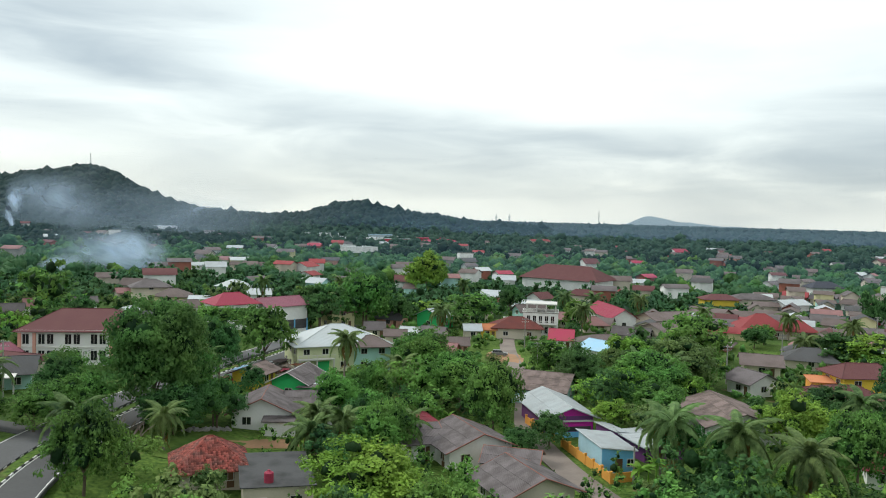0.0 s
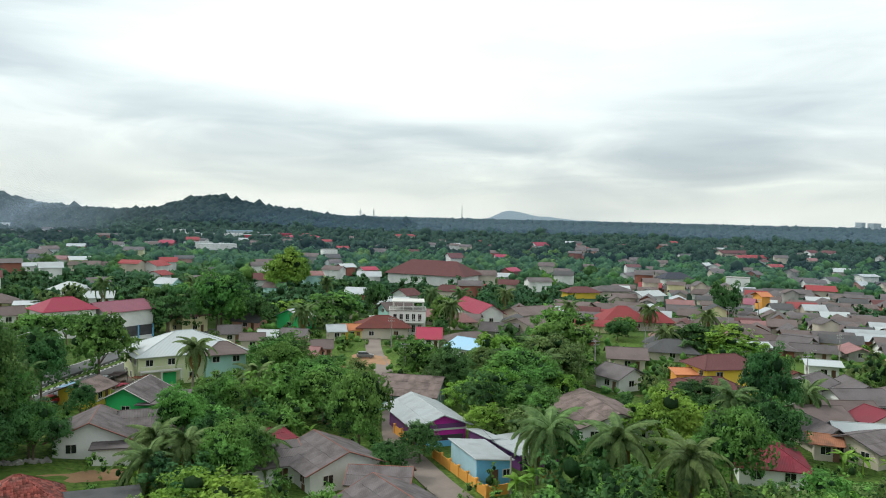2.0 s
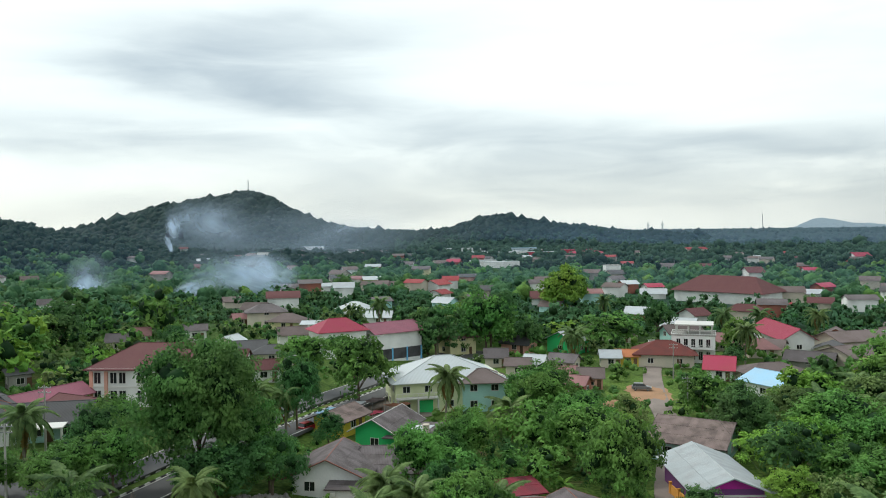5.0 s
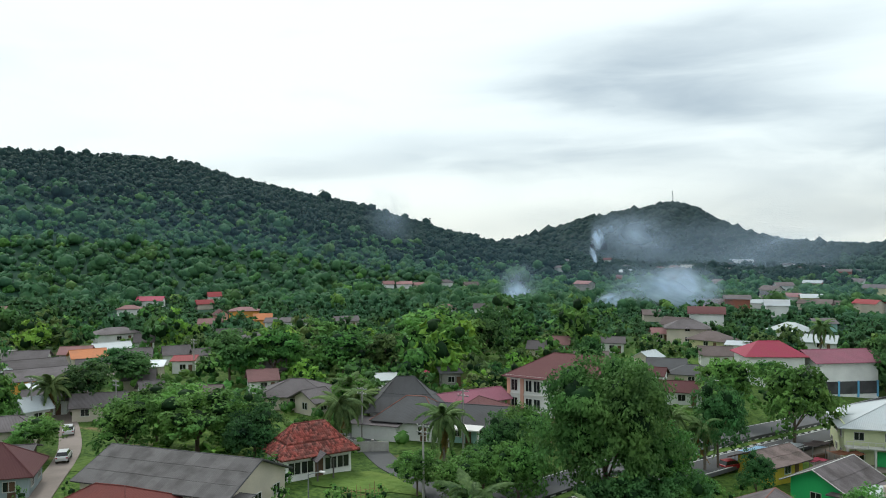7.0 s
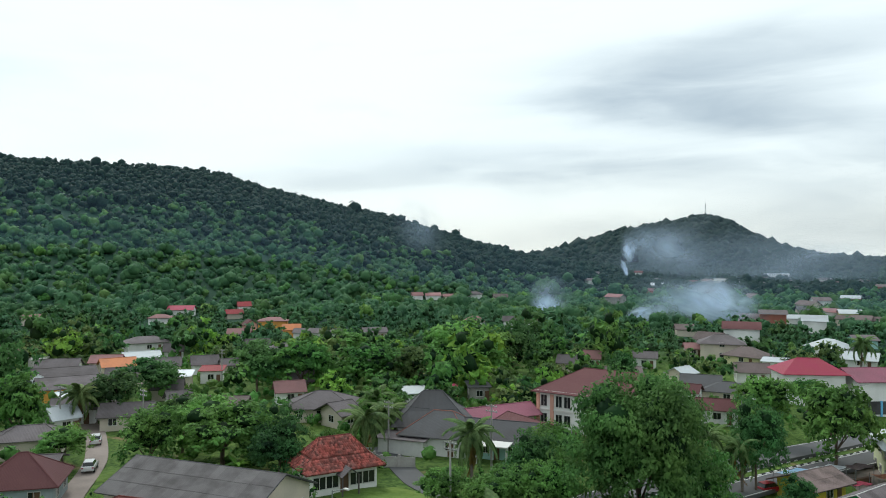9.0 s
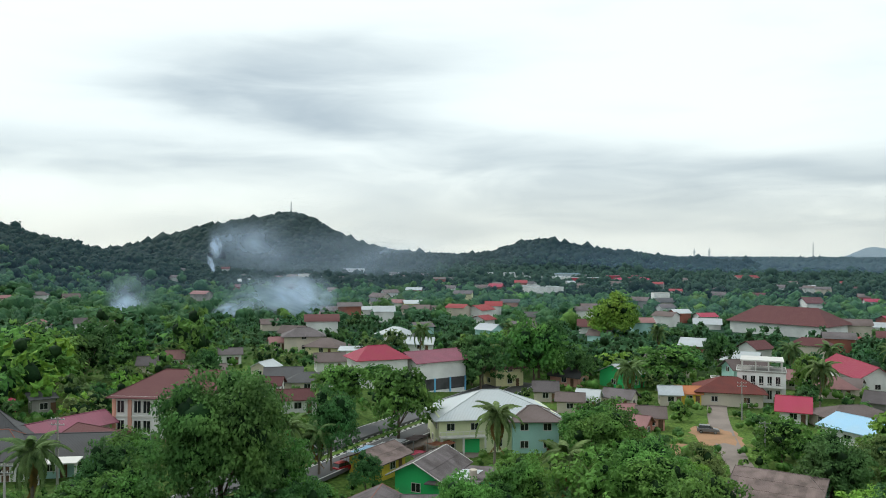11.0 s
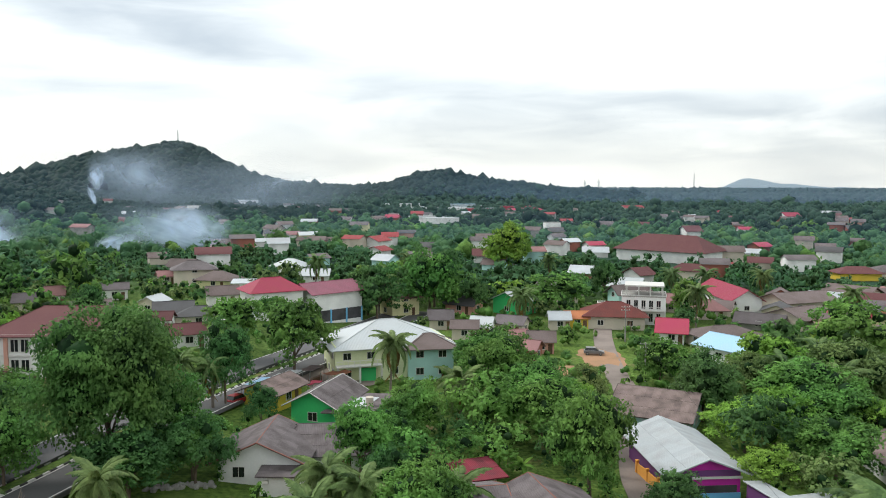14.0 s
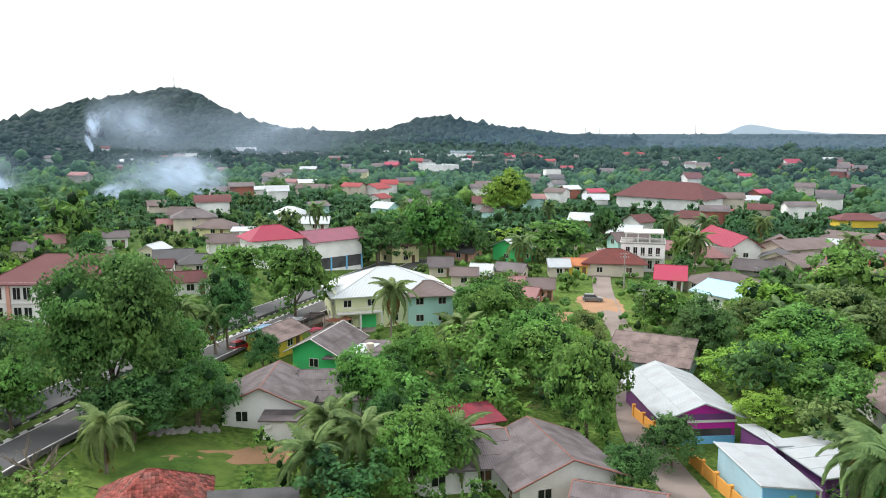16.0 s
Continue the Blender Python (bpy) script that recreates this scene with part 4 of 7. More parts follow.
h = house(62.0, 187.5, -56, 10.5, 10.0, 4.8, 3.2, "gable", "blue_zinc", "white_wall", "white house with a light blue sheet-metal roof", over=0.8)
house(36.0, 146.5, -26, 10.5, 13.0, 5.2, 3.0, "gable", "brown_asbestos", "teal_wall", over=0.6)
h = house(-36.0, 217.4, 32, 12.0, 9.5, 9.4, 7.0, "hip", "crimson", "white_wall", "two-storey white building with a bright crimson hipped roof", rise=2.4, storeys=2, over=0.8)
h = house(-24.0, 224.6, 43, 14, 9.5, 9.2, 7.4, "gable", "purple", "white_wall", "white building raised on blue pillars under a faded purple roof", windows=False, base=level(-24, 224.6))
# wall is solid here; a dark plate paints the shade between the pillars
block(h, "undercroft", "dark_concrete_and_shade", -6.9, 6.9, -4.82, -4.75, 0.2, 2.9, "dark plate painted as the shaded open ground floor")
for k in range(4):
    block(h, "pillar", "sky_blue_wall", -6.9 + k * 4.5, -6.5 + k * 4.5, -4.98, -4.76, -0.5, 3.0, "blue pillar")
h = house(-20.6, 152.2, 68, 7.0, 5.4, 4.0, 2.9, "gable", "brown_asbestos", "yellow_wall", "low yellow food stall with a brown-grey roof beside the avenue")
h = house(107, 392, -42, 42, 22, 12, 6, "hip", "brown_tile", "white_wall", "large white hall with a sweeping brown-red hipped roof", rise=13, over=1.5)
# white three-storey house with a roof terrace
h = house(54.8, 230.5, -14, 10.6, 8.5, 7.2, 6.9, "flat", "concrete", "white_wall", "white three-storey house with a canopied roof terrace", windows=False)
bm = bmesh.new()
slab(bm, [(-4.6, -4.3, 9.7), (4.9, -4.3, 9.7), (4.9, 4.0, 9.7), (-4.6, 4.0, 9.7)], 0.3)
for px in (-4.2, -1.2, 1.6, 4.5):
    box(bm, px - 0.15, px + 0.15, -4.1, -3.8, 7.1, 9.45)
    box(bm, px - 0.15, px + 0.15, 3.5, 3.8, 7.1, 9.45)
part("terrace_canopy", bm, "trim", h, "white flat canopy on posts")
bm = bmesh.new()
box(bm, -4.8, 4.8, -5.6, -4.25, 3.5, 3.7)
for k in range(13):
    box(bm, -4.75 + k * 0.78, -4.67 + k * 0.78, -5.58, -5.5, 3.7, 4.5)
box(bm, -4.8, 4.8, -5.6, -5.48, 4.5, 4.6)
part("balcony", bm, "trim", h, "white balcony with a railing")
for zz in (0.8, 4.0):
    for k in range(5):
        window(h, -3.6 + k * 1.8, -4.25, zz, 0, 0.9, 2.0)
    for k in range(3):
        window(h, -4.75, -2.6 + k * 2.6, zz, -90, 0.9, 1.4)
house(47.5, 231.5, -8, 7.5, 7.5, 4.4, 4.2, "flat", "concrete", "white_wall", "low white wing beside the three-storey house")


def stall(x, y, turn, w, d, mat, label):
    """A roadside stall: a sagging canopy on four posts with a counter."""
    thing = new("market_stall")
    thing.matrix_basis = pose(x, y, level(x, y), 0, 0, turn)
    tagged(thing, label, "stall", "stalls by the avenue")
    bm = bmesh.new()
    rows = [[bm.verts.new((-w / 2 + w * i / 6, -d / 2 + d * j / 3, 2.5 + 0.12 * math.cos(i * 2.1) - 0.1 * j)) for i in range(7)] for j in range(4)]
    for a, b in zip(rows, rows[1:]):
        for i in range(6):
            bm.faces.new((a[i], a[i + 1], b[i + 1], b[i]))
    bmesh.ops.solidify(bm, geom=bm.faces[:], thickness=0.04)
    part("canopy", bm, mat, thing)
    for px in (-w / 2 + 0.1, w / 2 - 0.1):
        for py in (-d / 2 + 0.1, d / 2 - 0.1):
            bm = bmesh.new()
            bar(bm, (px, py, -0.3), (px, py, 2.45), 0.05, 6)
            part("post", bm, "metal", thing)
    bm = bmesh.new()
    box(bm, -w / 2 + 0.4, w / 2 - 0.4, -d / 2 + 0.3, -d / 2 + 0.9, 0, 0.9)
    part("counter", bm, "wood", thing)


stall(-23.4, 154.6, 66, 5.0, 3.0, "blue_zinc", "roadside stall under a blue tarpaulin")
stall(-20.6, 160.8, 66, 5.5, 3.0, "white_zinc", "roadside stall under a pale tarpaulin")
stall(-17.6, 166.0, 66, 4.5, 3.0, "brown_asbestos", "roadside stall under a brown sheet roof")
stall(-13.0, 165.0, 30, 4.5, 3.5, "rust", "roadside stall under a rusty sheet roof")
stall(-16.0, 157.2, 50, 3.2, 2.6, "crimson", "small stall under a red cloth")
# houses, from the near village outwards
house(46.1, 224.8, -7, 13.8, 10, 6, 3.6, "hip", "dark_red", "cream_wall", rise=1.9)
house(55.2, 206.7, -17, 5.2, 8, 5, 3, "gable", "crimson", "white_wall")
house(85.4, 256.0, -89, 26.1, 8, 6.5, 4, "gable", "crimson", "white_wall")
house(126.0, 231.0, -12, 14.2, 11, 7.2, 3.6, "hip", "red_tile", "cream_wall", "cream villa with a steep red tiled hip roof and arched porches", rise=1.6)
house(136.0, 226.5, -12, 8.0, 7, 5.8, 3.4, "hip", "red_tile", "cream_wall", rise=1.2)
house(99.7, 143.2, -4, 11.2, 8, 8, 6.2, "hip", "brown_tile", "yellow_wall", rise=3.2, storeys=2)
house(88.5, 135.1, -66, 6.5, 6, 4.5, 3.2, "gable", "brown_tile", "cream_wall")
house(81.2, 151.1, -75, 6.6, 7, 4.8, 3.2, "gable", "asbestos", "white_wall")
house(-101.0, 86.8, 49, 2.4, 4, 3.4, 2.8, "gable", "asbestos", "white_wall")
house(-101.8, 138.0, 39, 11.7, 9, 5, 3, "hip", "asbestos", "cream_wall", rise=1.3)
house(-94.3, 134.8, 84, 3.6, 6, 4.4, 3, "gable", "asbestos", "cream_wall")
house(-70.2, 149.6, 68, 11.7, 5, 4.4, 3.2, "gable", "purple", "cream_wall")
house(-59.3, 142.1, -22, 9.9, 8, 4.8, 3.2, "gable", "brown_tile", "cream_wall")
house(-223.3, 126.7, 48, 11.9, 9, 5, 3.2, "hip", "rose", "cream_wall", rise=1.5)
house(258.5, 348.9, -39, 11.5, 8, 7, 6.8, "flat", "concrete", "white_wall", storeys=2)
house(213.5, 274.1, -4, 3.6, 6, 7, 5.8, "gable", "orange_tile", "orange_wall", storeys=2)
house(203.2, 269.9, -46, 5.2, 8, 5, 3.4, "gable", "purple", "white_wall")
house(281.4, 317.2, -31, 11.9, 9, 5.5, 3.6, "gable", "red_tile", "cream_wall")
house(240.1, 378.3, -3, 16.5, 9, 7, 4.4, "hip", "slate", "white_wall", rise=3.8)
house(147.5, 203.4, -22, 19.7, 10, 5, 3, "hip", "brown_asbestos", "cream_wall", rise=4.8)
house(136.3, 180.9, -22, 6.7, 7, 3.6, 3, "gable", "white_zinc", "white_wall")
house(152.3, 183.0, -56, 6.7, 8, 4.4, 3, "gable", "asbestos", "white_wall")
house(134.3, 153.9, -32, 6.2, 6, 3.8, 3.2, "gable", "white_zinc", "white_wall")
house(111.6, 132.0, 29, 8.5, 6, 5.6, 4.4, "gable", "asbestos", "white_wall")
house(114.8, 124.0, -11, 8.5, 9, 4.6, 3, "gable", "asbestos", "white_wall")
house(98.3, 115.1, -17, 6.3, 8, 4.4, 3, "gable", "brown_asbestos", "cream_wall")
house(88.9, 103.3, -37, 3.0, 5, 3.4, 2.8, "gable", "rust", "cream_wall")
house(93.9, 100.3, 10, 6.4, 8, 4.2, 2.9, "gable", "asbestos", "cream_wall")
house(107.1, 111.4, -93, 4.2, 7, 4.4, 3, "gable", "maroon", "cream_wall")
house(115.6, 144.8, -89, 7.9, 8, 4.4, 3, "gable", "dark_red", "cream_wall")
house(173.0, 213.7, -36, 7.0, 8, 4.6, 3, "gable", "brown_asbestos", "cream_wall")
house(-31.2, 879.3, 75, 30.0, 10, 5.4, 5, "flat", "white_zinc", "white_wall")
house(17.0, 948.3, 23, 27.9, 10, 5.4, 5, "flat", "white_zinc", "white_wall")
house(44.9, 1000.0, 24, 23.0, 10, 5.4, 5, "flat", "white_zinc", "crimson_wall")
house(-2.8, 688.4, 36, 33.5, 10, 5.4, 5, "flat", "white_zinc", "white_wall")
house(88.7, 879.4, 20, 39.5, 12, 7, 5, "hip", "crimson", "white_wall", rise=13.7)
house(79.3, 591.7, 9, 10.9, 8, 7, 6.5, "flat", "concrete", "white_wall", storeys=2)
house(217.1, 934.9, 20, 25.3, 10, 8, 6, "gable", "red_tile", "cream_wall", storeys=2)
house(314.6, 740.5, 11, 14.1, 12, 8, 5, "gable", "crimson", "white_wall")
house(160.4, 533.2, 5, 9.6, 14, 8, 5, "gable", "brown_tile", "white_wall")
house(429.4, 583.4, 4, 29.4, 10, 9, 7, "gable", "brown_tile", "cream_wall", storeys=2)
house(434.8, 567.6, 2, 28.1, 9, 6, 4, "gable", "red_tile", "cream_wall")
house(525.7, 599.4, 4, 9.0, 9, 9, 7, "gable", "brown_tile", "white_wall", storeys=2)
house(539.9, 590.5, -96, 18.6, 9, 9, 7, "gable", "brown_tile", "white_wall", storeys=2)
house(377.0, 385.9, -4, 10.8, 9, 5, 4, "gable", "zinc", "white_wall")
house(-30.7, 417.7, 64, 11.6, 9, 7, 5, "gable", "red_tile", "white_wall")
house(-26.2, 385.1, 61, 7.5, 8, 5, 3.5, "gable", "red_tile", "white_wall")
house(-59.5, 417.9, 4, 6.2, 9, 5, 3.5, "gable", "brown_asbestos", "cream_wall")
house(20.0, 382.4, -0, 6.5, 10, 6, 3.5, "gable", "brown_tile", "white_wall")
house(23.5, 243.7, 49, 7.2, 9, 6, 4, "gable", "zinc", "green_wall")
house(102.9, 251.0, 20, 16.9, 10, 5, 3.2, "gable", "brown_asbestos", "cream_wall")
house(125.5, 266.0, -49, 12.1, 10, 5, 3.2, "gable", "brown_asbestos", "cream_wall")
house(90.6, 223.8, 29, 9.5, 10, 5, 3.2, "gable", "brown_asbestos", "cream_wall")
house(172.4, 325.3, -3, 18.4, 10, 5, 3.2, "hip", "asbestos", "cream_wall", rise=4.2)
house(155.3, 320.6, -3, 14.7, 8, 5, 3.2, "hip", "brown_tile", "yellow_wall", rise=3.4)
house(64.8, 201.8, 13, 13.2, 8, 4.4, 3, "hip", "brown_asbestos", "cream_wall", rise=2.6)
house(68.3, 247.9, -37, 4.8, 8, 4.6, 3, "gable", "rose", "cream_wall")
house(74.3, 315.0, 32, 7.0, 8, 5, 3, "gable", "brown_tile", "white_wall")
house(94.3, 172.0, -24, 7.9, 9, 4.6, 3, "gable", "brown_asbestos", "cream_wall")
house(159.0, 241.8, -45, 6.4, 8, 4.6, 3, "gable", "brown_asbestos", "cream_wall")
house(211.0, 311.1, -57, 5.4, 8, 4.6, 3, "gable", "brown_asbestos", "white_wall")
house(179.4, 305.3, 17, 12.9, 8, 4.6, 3, "gable", "white_zinc", "white_wall")
# small houses round the sandy yard
house(9.4, 208.8, -3, 5.6, 4.5, 4.1, 2.8, "gable", "brown_asbestos", "cream_wall", over=0.55)
house(13.5, 211.7, -17, 4.6, 4.5, 4.4, 2.8, "gable", "white_zinc", "white_wall", over=0.55)
house(20.5, 214.5, -25, 6.5, 4.9, 4.2, 2.8, "gable", "asbestos", "cream_wall", over=0.55)
house(19.6, 198.6, 11, 4.8, 4.5, 3.9, 2.8, "gable", "rose", "peach_wall", over=0.55)
house(24.9, 194.9, -5, 5.1, 4.5, 4.3, 2.8, "gable", "brown_asbestos", "peach_wall", over=0.55)
house(21.1, 187.1, -25, 5.1, 4.5, 4.1, 2.8, "gable", "rose", "brick_red_wall", over=0.55)
house(32.2, 220.7, -0, 4.6, 4.5, 4.2, 2.8, "gable", "zinc", "cream_wall", over=0.55)
house(36.6, 222.5, -1, 5.2, 4.5, 4.0, 2.8, "gable", "orange_tile", "yellow_wall", over=0.55)
house(15.4, 192.7, -14, 4.5, 4.5, 4.0, 2.8, "gable", "white_zinc", "white_wall", over=0.55)
house(3.9, 220.5, 1, 5.4, 4.5, 4.5, 2.8, "gable", "asbestos", "cream_wall", over=0.55)
# the hamlet on the slope and the roofs behind the offices
house(-202.1, 130.8, 55, 4.0, 4.5, 3.0, 2.7, "flat", "concrete", "concrete", over=0.55)
house(-187.8, 129.4, 51, 9.1, 6.1, 4.4, 2.9, "gable", "asbestos", "white_wall", over=0.55)
house(-174.2, 123.9, 72, 12.8, 8.5, 4.3, 3.0, "gable", "asbestos", "cream_wall", over=0.55)
house(-158.7, 117.3, 72, 11.2, 8.1, 4.6, 2.9, "gable", "asbestos", "orange_wall", over=0.55)
house(-163.1, 113.9, 168, 4.0, 4.5, 4.6, 2.9, "gable", "white_zinc", "orange_wall", over=0.55)
house(-133.9, 107.1, 55, 7.1, 5.7, 4.4, 3.0, "gable", "asbestos", "white_wall", over=0.55)
house(-144.0, 111.8, 77, 4.9, 4.5, 3.5, 2.9, "shed", "white_zinc", "white_wall", over=0.55)
house(-127.6, 101.4, 87, 4.0, 4.5, 4.6, 3.0, "gable", "zinc", "white_wall", over=0.55)
house(-116.6, 91.7, 59, 9.0, 6.3, 4.4, 3.0, "hip", "asbestos", "cream_wall", rise=2.0, over=0.55)
house(-186.4, 141.0, 48, 7.0, 5.7, 4.4, 3.0, "gable", "rose", "cream_wall", over=0.55)
house(-179.2, 139.9, 71, 7.7, 6.4, 4.4, 2.9, "gable", "orange_tile", "cream_wall", over=0.55)
house(-164.4, 132.9, 55, 6.3, 4.6, 4.2, 2.7, "gable", "asbestos", "cream_wall", over=0.55)
house(-149.5, 123.2, 160, 4.0, 4.5, 3.9, 2.7, "gable", "asbestos", "peach_wall", over=0.55)
house(-216.6, 169.7, 73, 12.4, 8.5, 4.5, 3.0, "hip", "asbestos", "white_wall", rise=2.6, over=0.55)
house(-195.6, 166.2, 53, 4.9, 4.5, 4.5, 2.7, "gable", "asbestos", "white_wall", over=0.55)
house(-185.9, 150.2, 71, 8.8, 5.8, 4.5, 2.9, "gable", "white_zinc", "cream_wall", over=0.55)
house(-170.5, 148.3, 54, 6.1, 4.5, 4.5, 2.9, "gable", "asbestos", "cream_wall", over=0.55)
house(-154.3, 140.0, 49, 7.5, 5.8, 3.3, 2.7, "shed", "zinc", "cream_wall", over=0.55)
house(-141.4, 130.2, 52, 5.9, 4.6, 4.2, 2.7, "gable", "asbestos", "cream_wall", over=0.55)
house(-127.8, 124.1, 69, 4.0, 4.5, 4.1, 2.7, "gable", "asbestos", "white_wall", over=0.55)
house(-166.0, 156.2, 61, 6.1, 4.5, 4.6, 2.9, "gable", "asbestos", "white_wall", over=0.55)
house(-159.4, 159.3, 66, 4.5, 4.5, 4.1, 2.9, "gable", "asbestos", "cream_wall", over=0.55)
house(-152.9, 149.4, 45, 4.8, 4.5, 3.6, 3.0, "shed", "red_tile", "white_wall", over=0.55)
house(-113.9, 124.8, 42, 7.8, 6.1, 4.5, 2.9, "gable", "brown_asbestos", "cream_wall", over=0.55)
house(-122.8, 110.8, 53, 8.2, 5.8, 4.3, 2.7, "gable", "asbestos", "cream_wall", over=0.55)
house(-132.7, 111.7, 138, 4.0, 4.5, 3.9, 2.7, "gable", "asbestos", "cream_wall", over=0.55)
house(-308.4, 276.6, 61, 5.8, 4.5, 4.8, 3.0, "gable", "red_tile", "white_wall", over=0.55)
house(-281.9, 250.9, 67, 6.8, 4.6, 4.2, 2.7, "gable", "red_tile", "cream_wall", over=0.55)
house(-307.6, 241.3, 45, 10.9, 7.3, 4.6, 3.0, "gable", "crimson", "white_wall", over=0.55)
house(-281.9, 214.7, 49, 8.4, 6.6, 4.1, 2.9, "hip", "rose", "white_wall", rise=1.5, over=0.55)
house(-243.7, 242.1, 46, 11.3, 8.5, 4.2, 3.0, "hip", "rose", "orange_wall", rise=2.0, over=0.55)
house(-241.1, 228.2, 156, 5.5, 4.5, 4.3, 2.7, "gable", "brown_tile", "peach_wall", over=0.55)
house(-219.2, 207.0, 46, 7.4, 5.5, 4.1, 2.7, "gable", "rose", "white_wall", over=0.55)
house(-187.1, 189.7, 50, 6.8, 4.7, 4.5, 2.9, "gable", "asbestos", "white_wall", over=0.55)
house(-175.3, 190.9, 50, 9.7, 7.9, 4.1, 2.9, "hip", "asbestos", "cream_wall", rise=1.5, over=0.55)
house(-215.3, 227.3, 50, 6.0, 4.5, 4.6, 2.9, "gable", "orange_tile", "orange_wall", over=0.55)
house(-203.5, 225.1, 38, 9.4, 7.8, 4.1, 2.9, "gable", "asbestos", "white_wall", over=0.55)
house(-306.2, 175.2, 80, 7.5, 5.7, 4.4, 3.0, "gable", "rose", "cream_wall", over=0.55)
house(-118.3, 143.7, 58, 5.5, 4.5, 4.5, 2.9, "gable", "rose", "white_wall", over=0.55)
house(-126.3, 153.8, 47, 5.1, 4.5, 4.8, 3.0, "gable", "asbestos", "cream_wall", over=0.55)
house(-193.1, 229.0, 58, 6.5, 5.4, 4.4, 3.0, "hip", "asbestos", "white_wall", rise=1.1, over=0.55)
house(-188.1, 242.9, 55, 8.2, 6.1, 4.3, 2.9, "gable", "asbestos", "cream_wall", over=0.55)
house(-189.1, 306.6, 40, 8.2, 6.2, 4.5, 2.9, "hip", "rose", "white_wall", rise=1.6, over=0.55)
house(-159.2, 290.0, 30, 6.2, 4.5, 7.3, 5.8, "gable", "asbestos", "white_wall", storeys=2, over=0.55)
house(-173.7, 325.8, 37, 6.9, 5.8, 4.2, 3.0, "gable", "rose", "white_wall", over=0.55)
house(-300.8, 400.3, 53, 6.3, 4.5, 4.3, 2.7, "gable", "rose", "white_wall", over=0.55)
house(-296.6, 410.6, 44, 9.1, 7.5, 4.4, 2.9, "gable", "rose", "white_wall", over=0.55)
house(-290.3, 418.5, 50, 7.1, 5.6, 4.0, 2.7, "gable", "rose", "cream_wall", over=0.55)
house(-289.4, 445.0, 26, 8.8, 6.1, 4.5, 2.9, "hip", "asbestos", "white_wall", rise=2.0, over=0.55)
house(-267.9, 442.8, 43, 8.6, 5.8, 4.4, 2.7, "gable", "brown_asbestos", "cream_wall", over=0.55)
house(-95.5, 157.1, 51, 4.4, 4.5, 3.6, 3.0, "shed", "white_zinc", "white_wall", over=0.55)
house(-90.3, 171.5, 44, 4.0, 4.5, 3.5, 2.9, "shed", "dark_asbestos", "concrete", over=0.55)
house(-63.7, 217.3, 79, 5.6, 4.7, 4.2, 3.0, "gable", "white_zinc", "cream_wall", over=0.55)
house(-54.5, 204.5, 19, 7.8, 6.0, 4.7, 3.0, "gable", "dark_asbestos", "cream_wall", over=0.55)
house(-53.6, 194.0, 8, 4.9, 4.5, 4.2, 3.0, "gable", "brown_tile", "white_wall", over=0.55)
house(-47.8, 202.3, 12, 9.6, 7.9, 4.1, 2.7, "hip", "dark_asbestos", "cream_wall", rise=1.4, over=0.55)
house(-43.3, 181.5, 20, 7.1, 4.8, 4.3, 2.9, "gable", "brown_tile", "white_wall", over=0.55)
house(-51.9, 231.7, 24, 7.4, 5.4, 4.6, 2.9, "gable", "brown_asbestos", "white_wall", over=0.55)
house(-94.1, 218.0, 18, 5.4, 4.5, 4.5, 2.9, "gable", "asbestos", "cream_wall", over=0.55)
house(-93.6, 229.7, 25, 4.0, 4.5, 4.6, 2.9, "gable", "rose", "white_wall", over=0.55)
house(-74.9, 208.5, 36, 8.3, 5.5, 4.2, 2.9, "gable", "brown_asbestos", "cream_wall", over=0.55)
house(-82.7, 239.2, 23, 6.4, 5.4, 4.3, 3.0, "gable", "asbestos", "white_wall", over=0.55)
house(-81.0, 271.0, 31, 4.4, 4.5, 4.0, 2.7, "gable", "rose", "cream_wall", over=0.55)
house(-87.1, 415.5, 24, 8.5, 6.1, 4.1, 2.7, "gable", "white_zinc", "white_wall", over=0.55)
house(-61.5, 421.3, -4, 17.0, 8.5, 4.4, 3.0, "gable", "brown_asbestos", "cream_wall", over=0.55)
house(-104.7, 329.1, 29, 8.2, 5.5, 4.6, 3.0, "gable", "brown_asbestos", "cream_wall", over=0.55)
house(-51.5, 252.4, 8, 6.5, 4.5, 3.5, 2.9, "shed", "zinc", "white_wall", over=0.55)
house(-36.7, 282.3, 1, 8.3, 5.8, 4.4, 2.7, "gable", "white_zinc", "white_wall", over=0.55)

house(111.4, 179.5, -28, 11.5, 8.5, 5.0, 2.8, "hip", "dark_asbestos", "cream_wall", rise=2.0)
house(93.5, 138.5, -14, 11.0, 7.5, 4.6, 3.2, "hip", "brown_tile", "cream_wall", rise=2.2)
house(91.6, 144.0, -14, 4.2, 3.6, 4.9, 4.3, "shed", "orange_tile", "orange_wall", windows=False, over=0.4)
# ---- the crowded quarter and the hamlets among the trees ----
ROOFS = ["asbestos"] * 8 + ["brown_asbestos"] * 10 + ["dark_asbestos"] * 4 + ["white_zinc", "zinc", "zinc", "red_tile", "brown_tile", "rose", "rose"]
WALLS = ["white_wall"] * 2 + ["cream_wall"] * 6 + ["brick_red_wall"] * 2 + ["concrete"] * 2 + ["peach_wall", "pale_yellow_wall", "teal_wall", "brick_red_wall"]


TINTS = ["asbestos", "brown_asbestos", "dark_asbestos", "white_zinc", "zinc", "red_tile", "brown_tile", "rose", "rust", "crimson", "white_wall", "cream_wall", "brick_red_wall", "concrete", "peach_wall", "pale_yellow_wall", "teal_wall"]
FAR_HOMES, FAR_BUILD = [], []


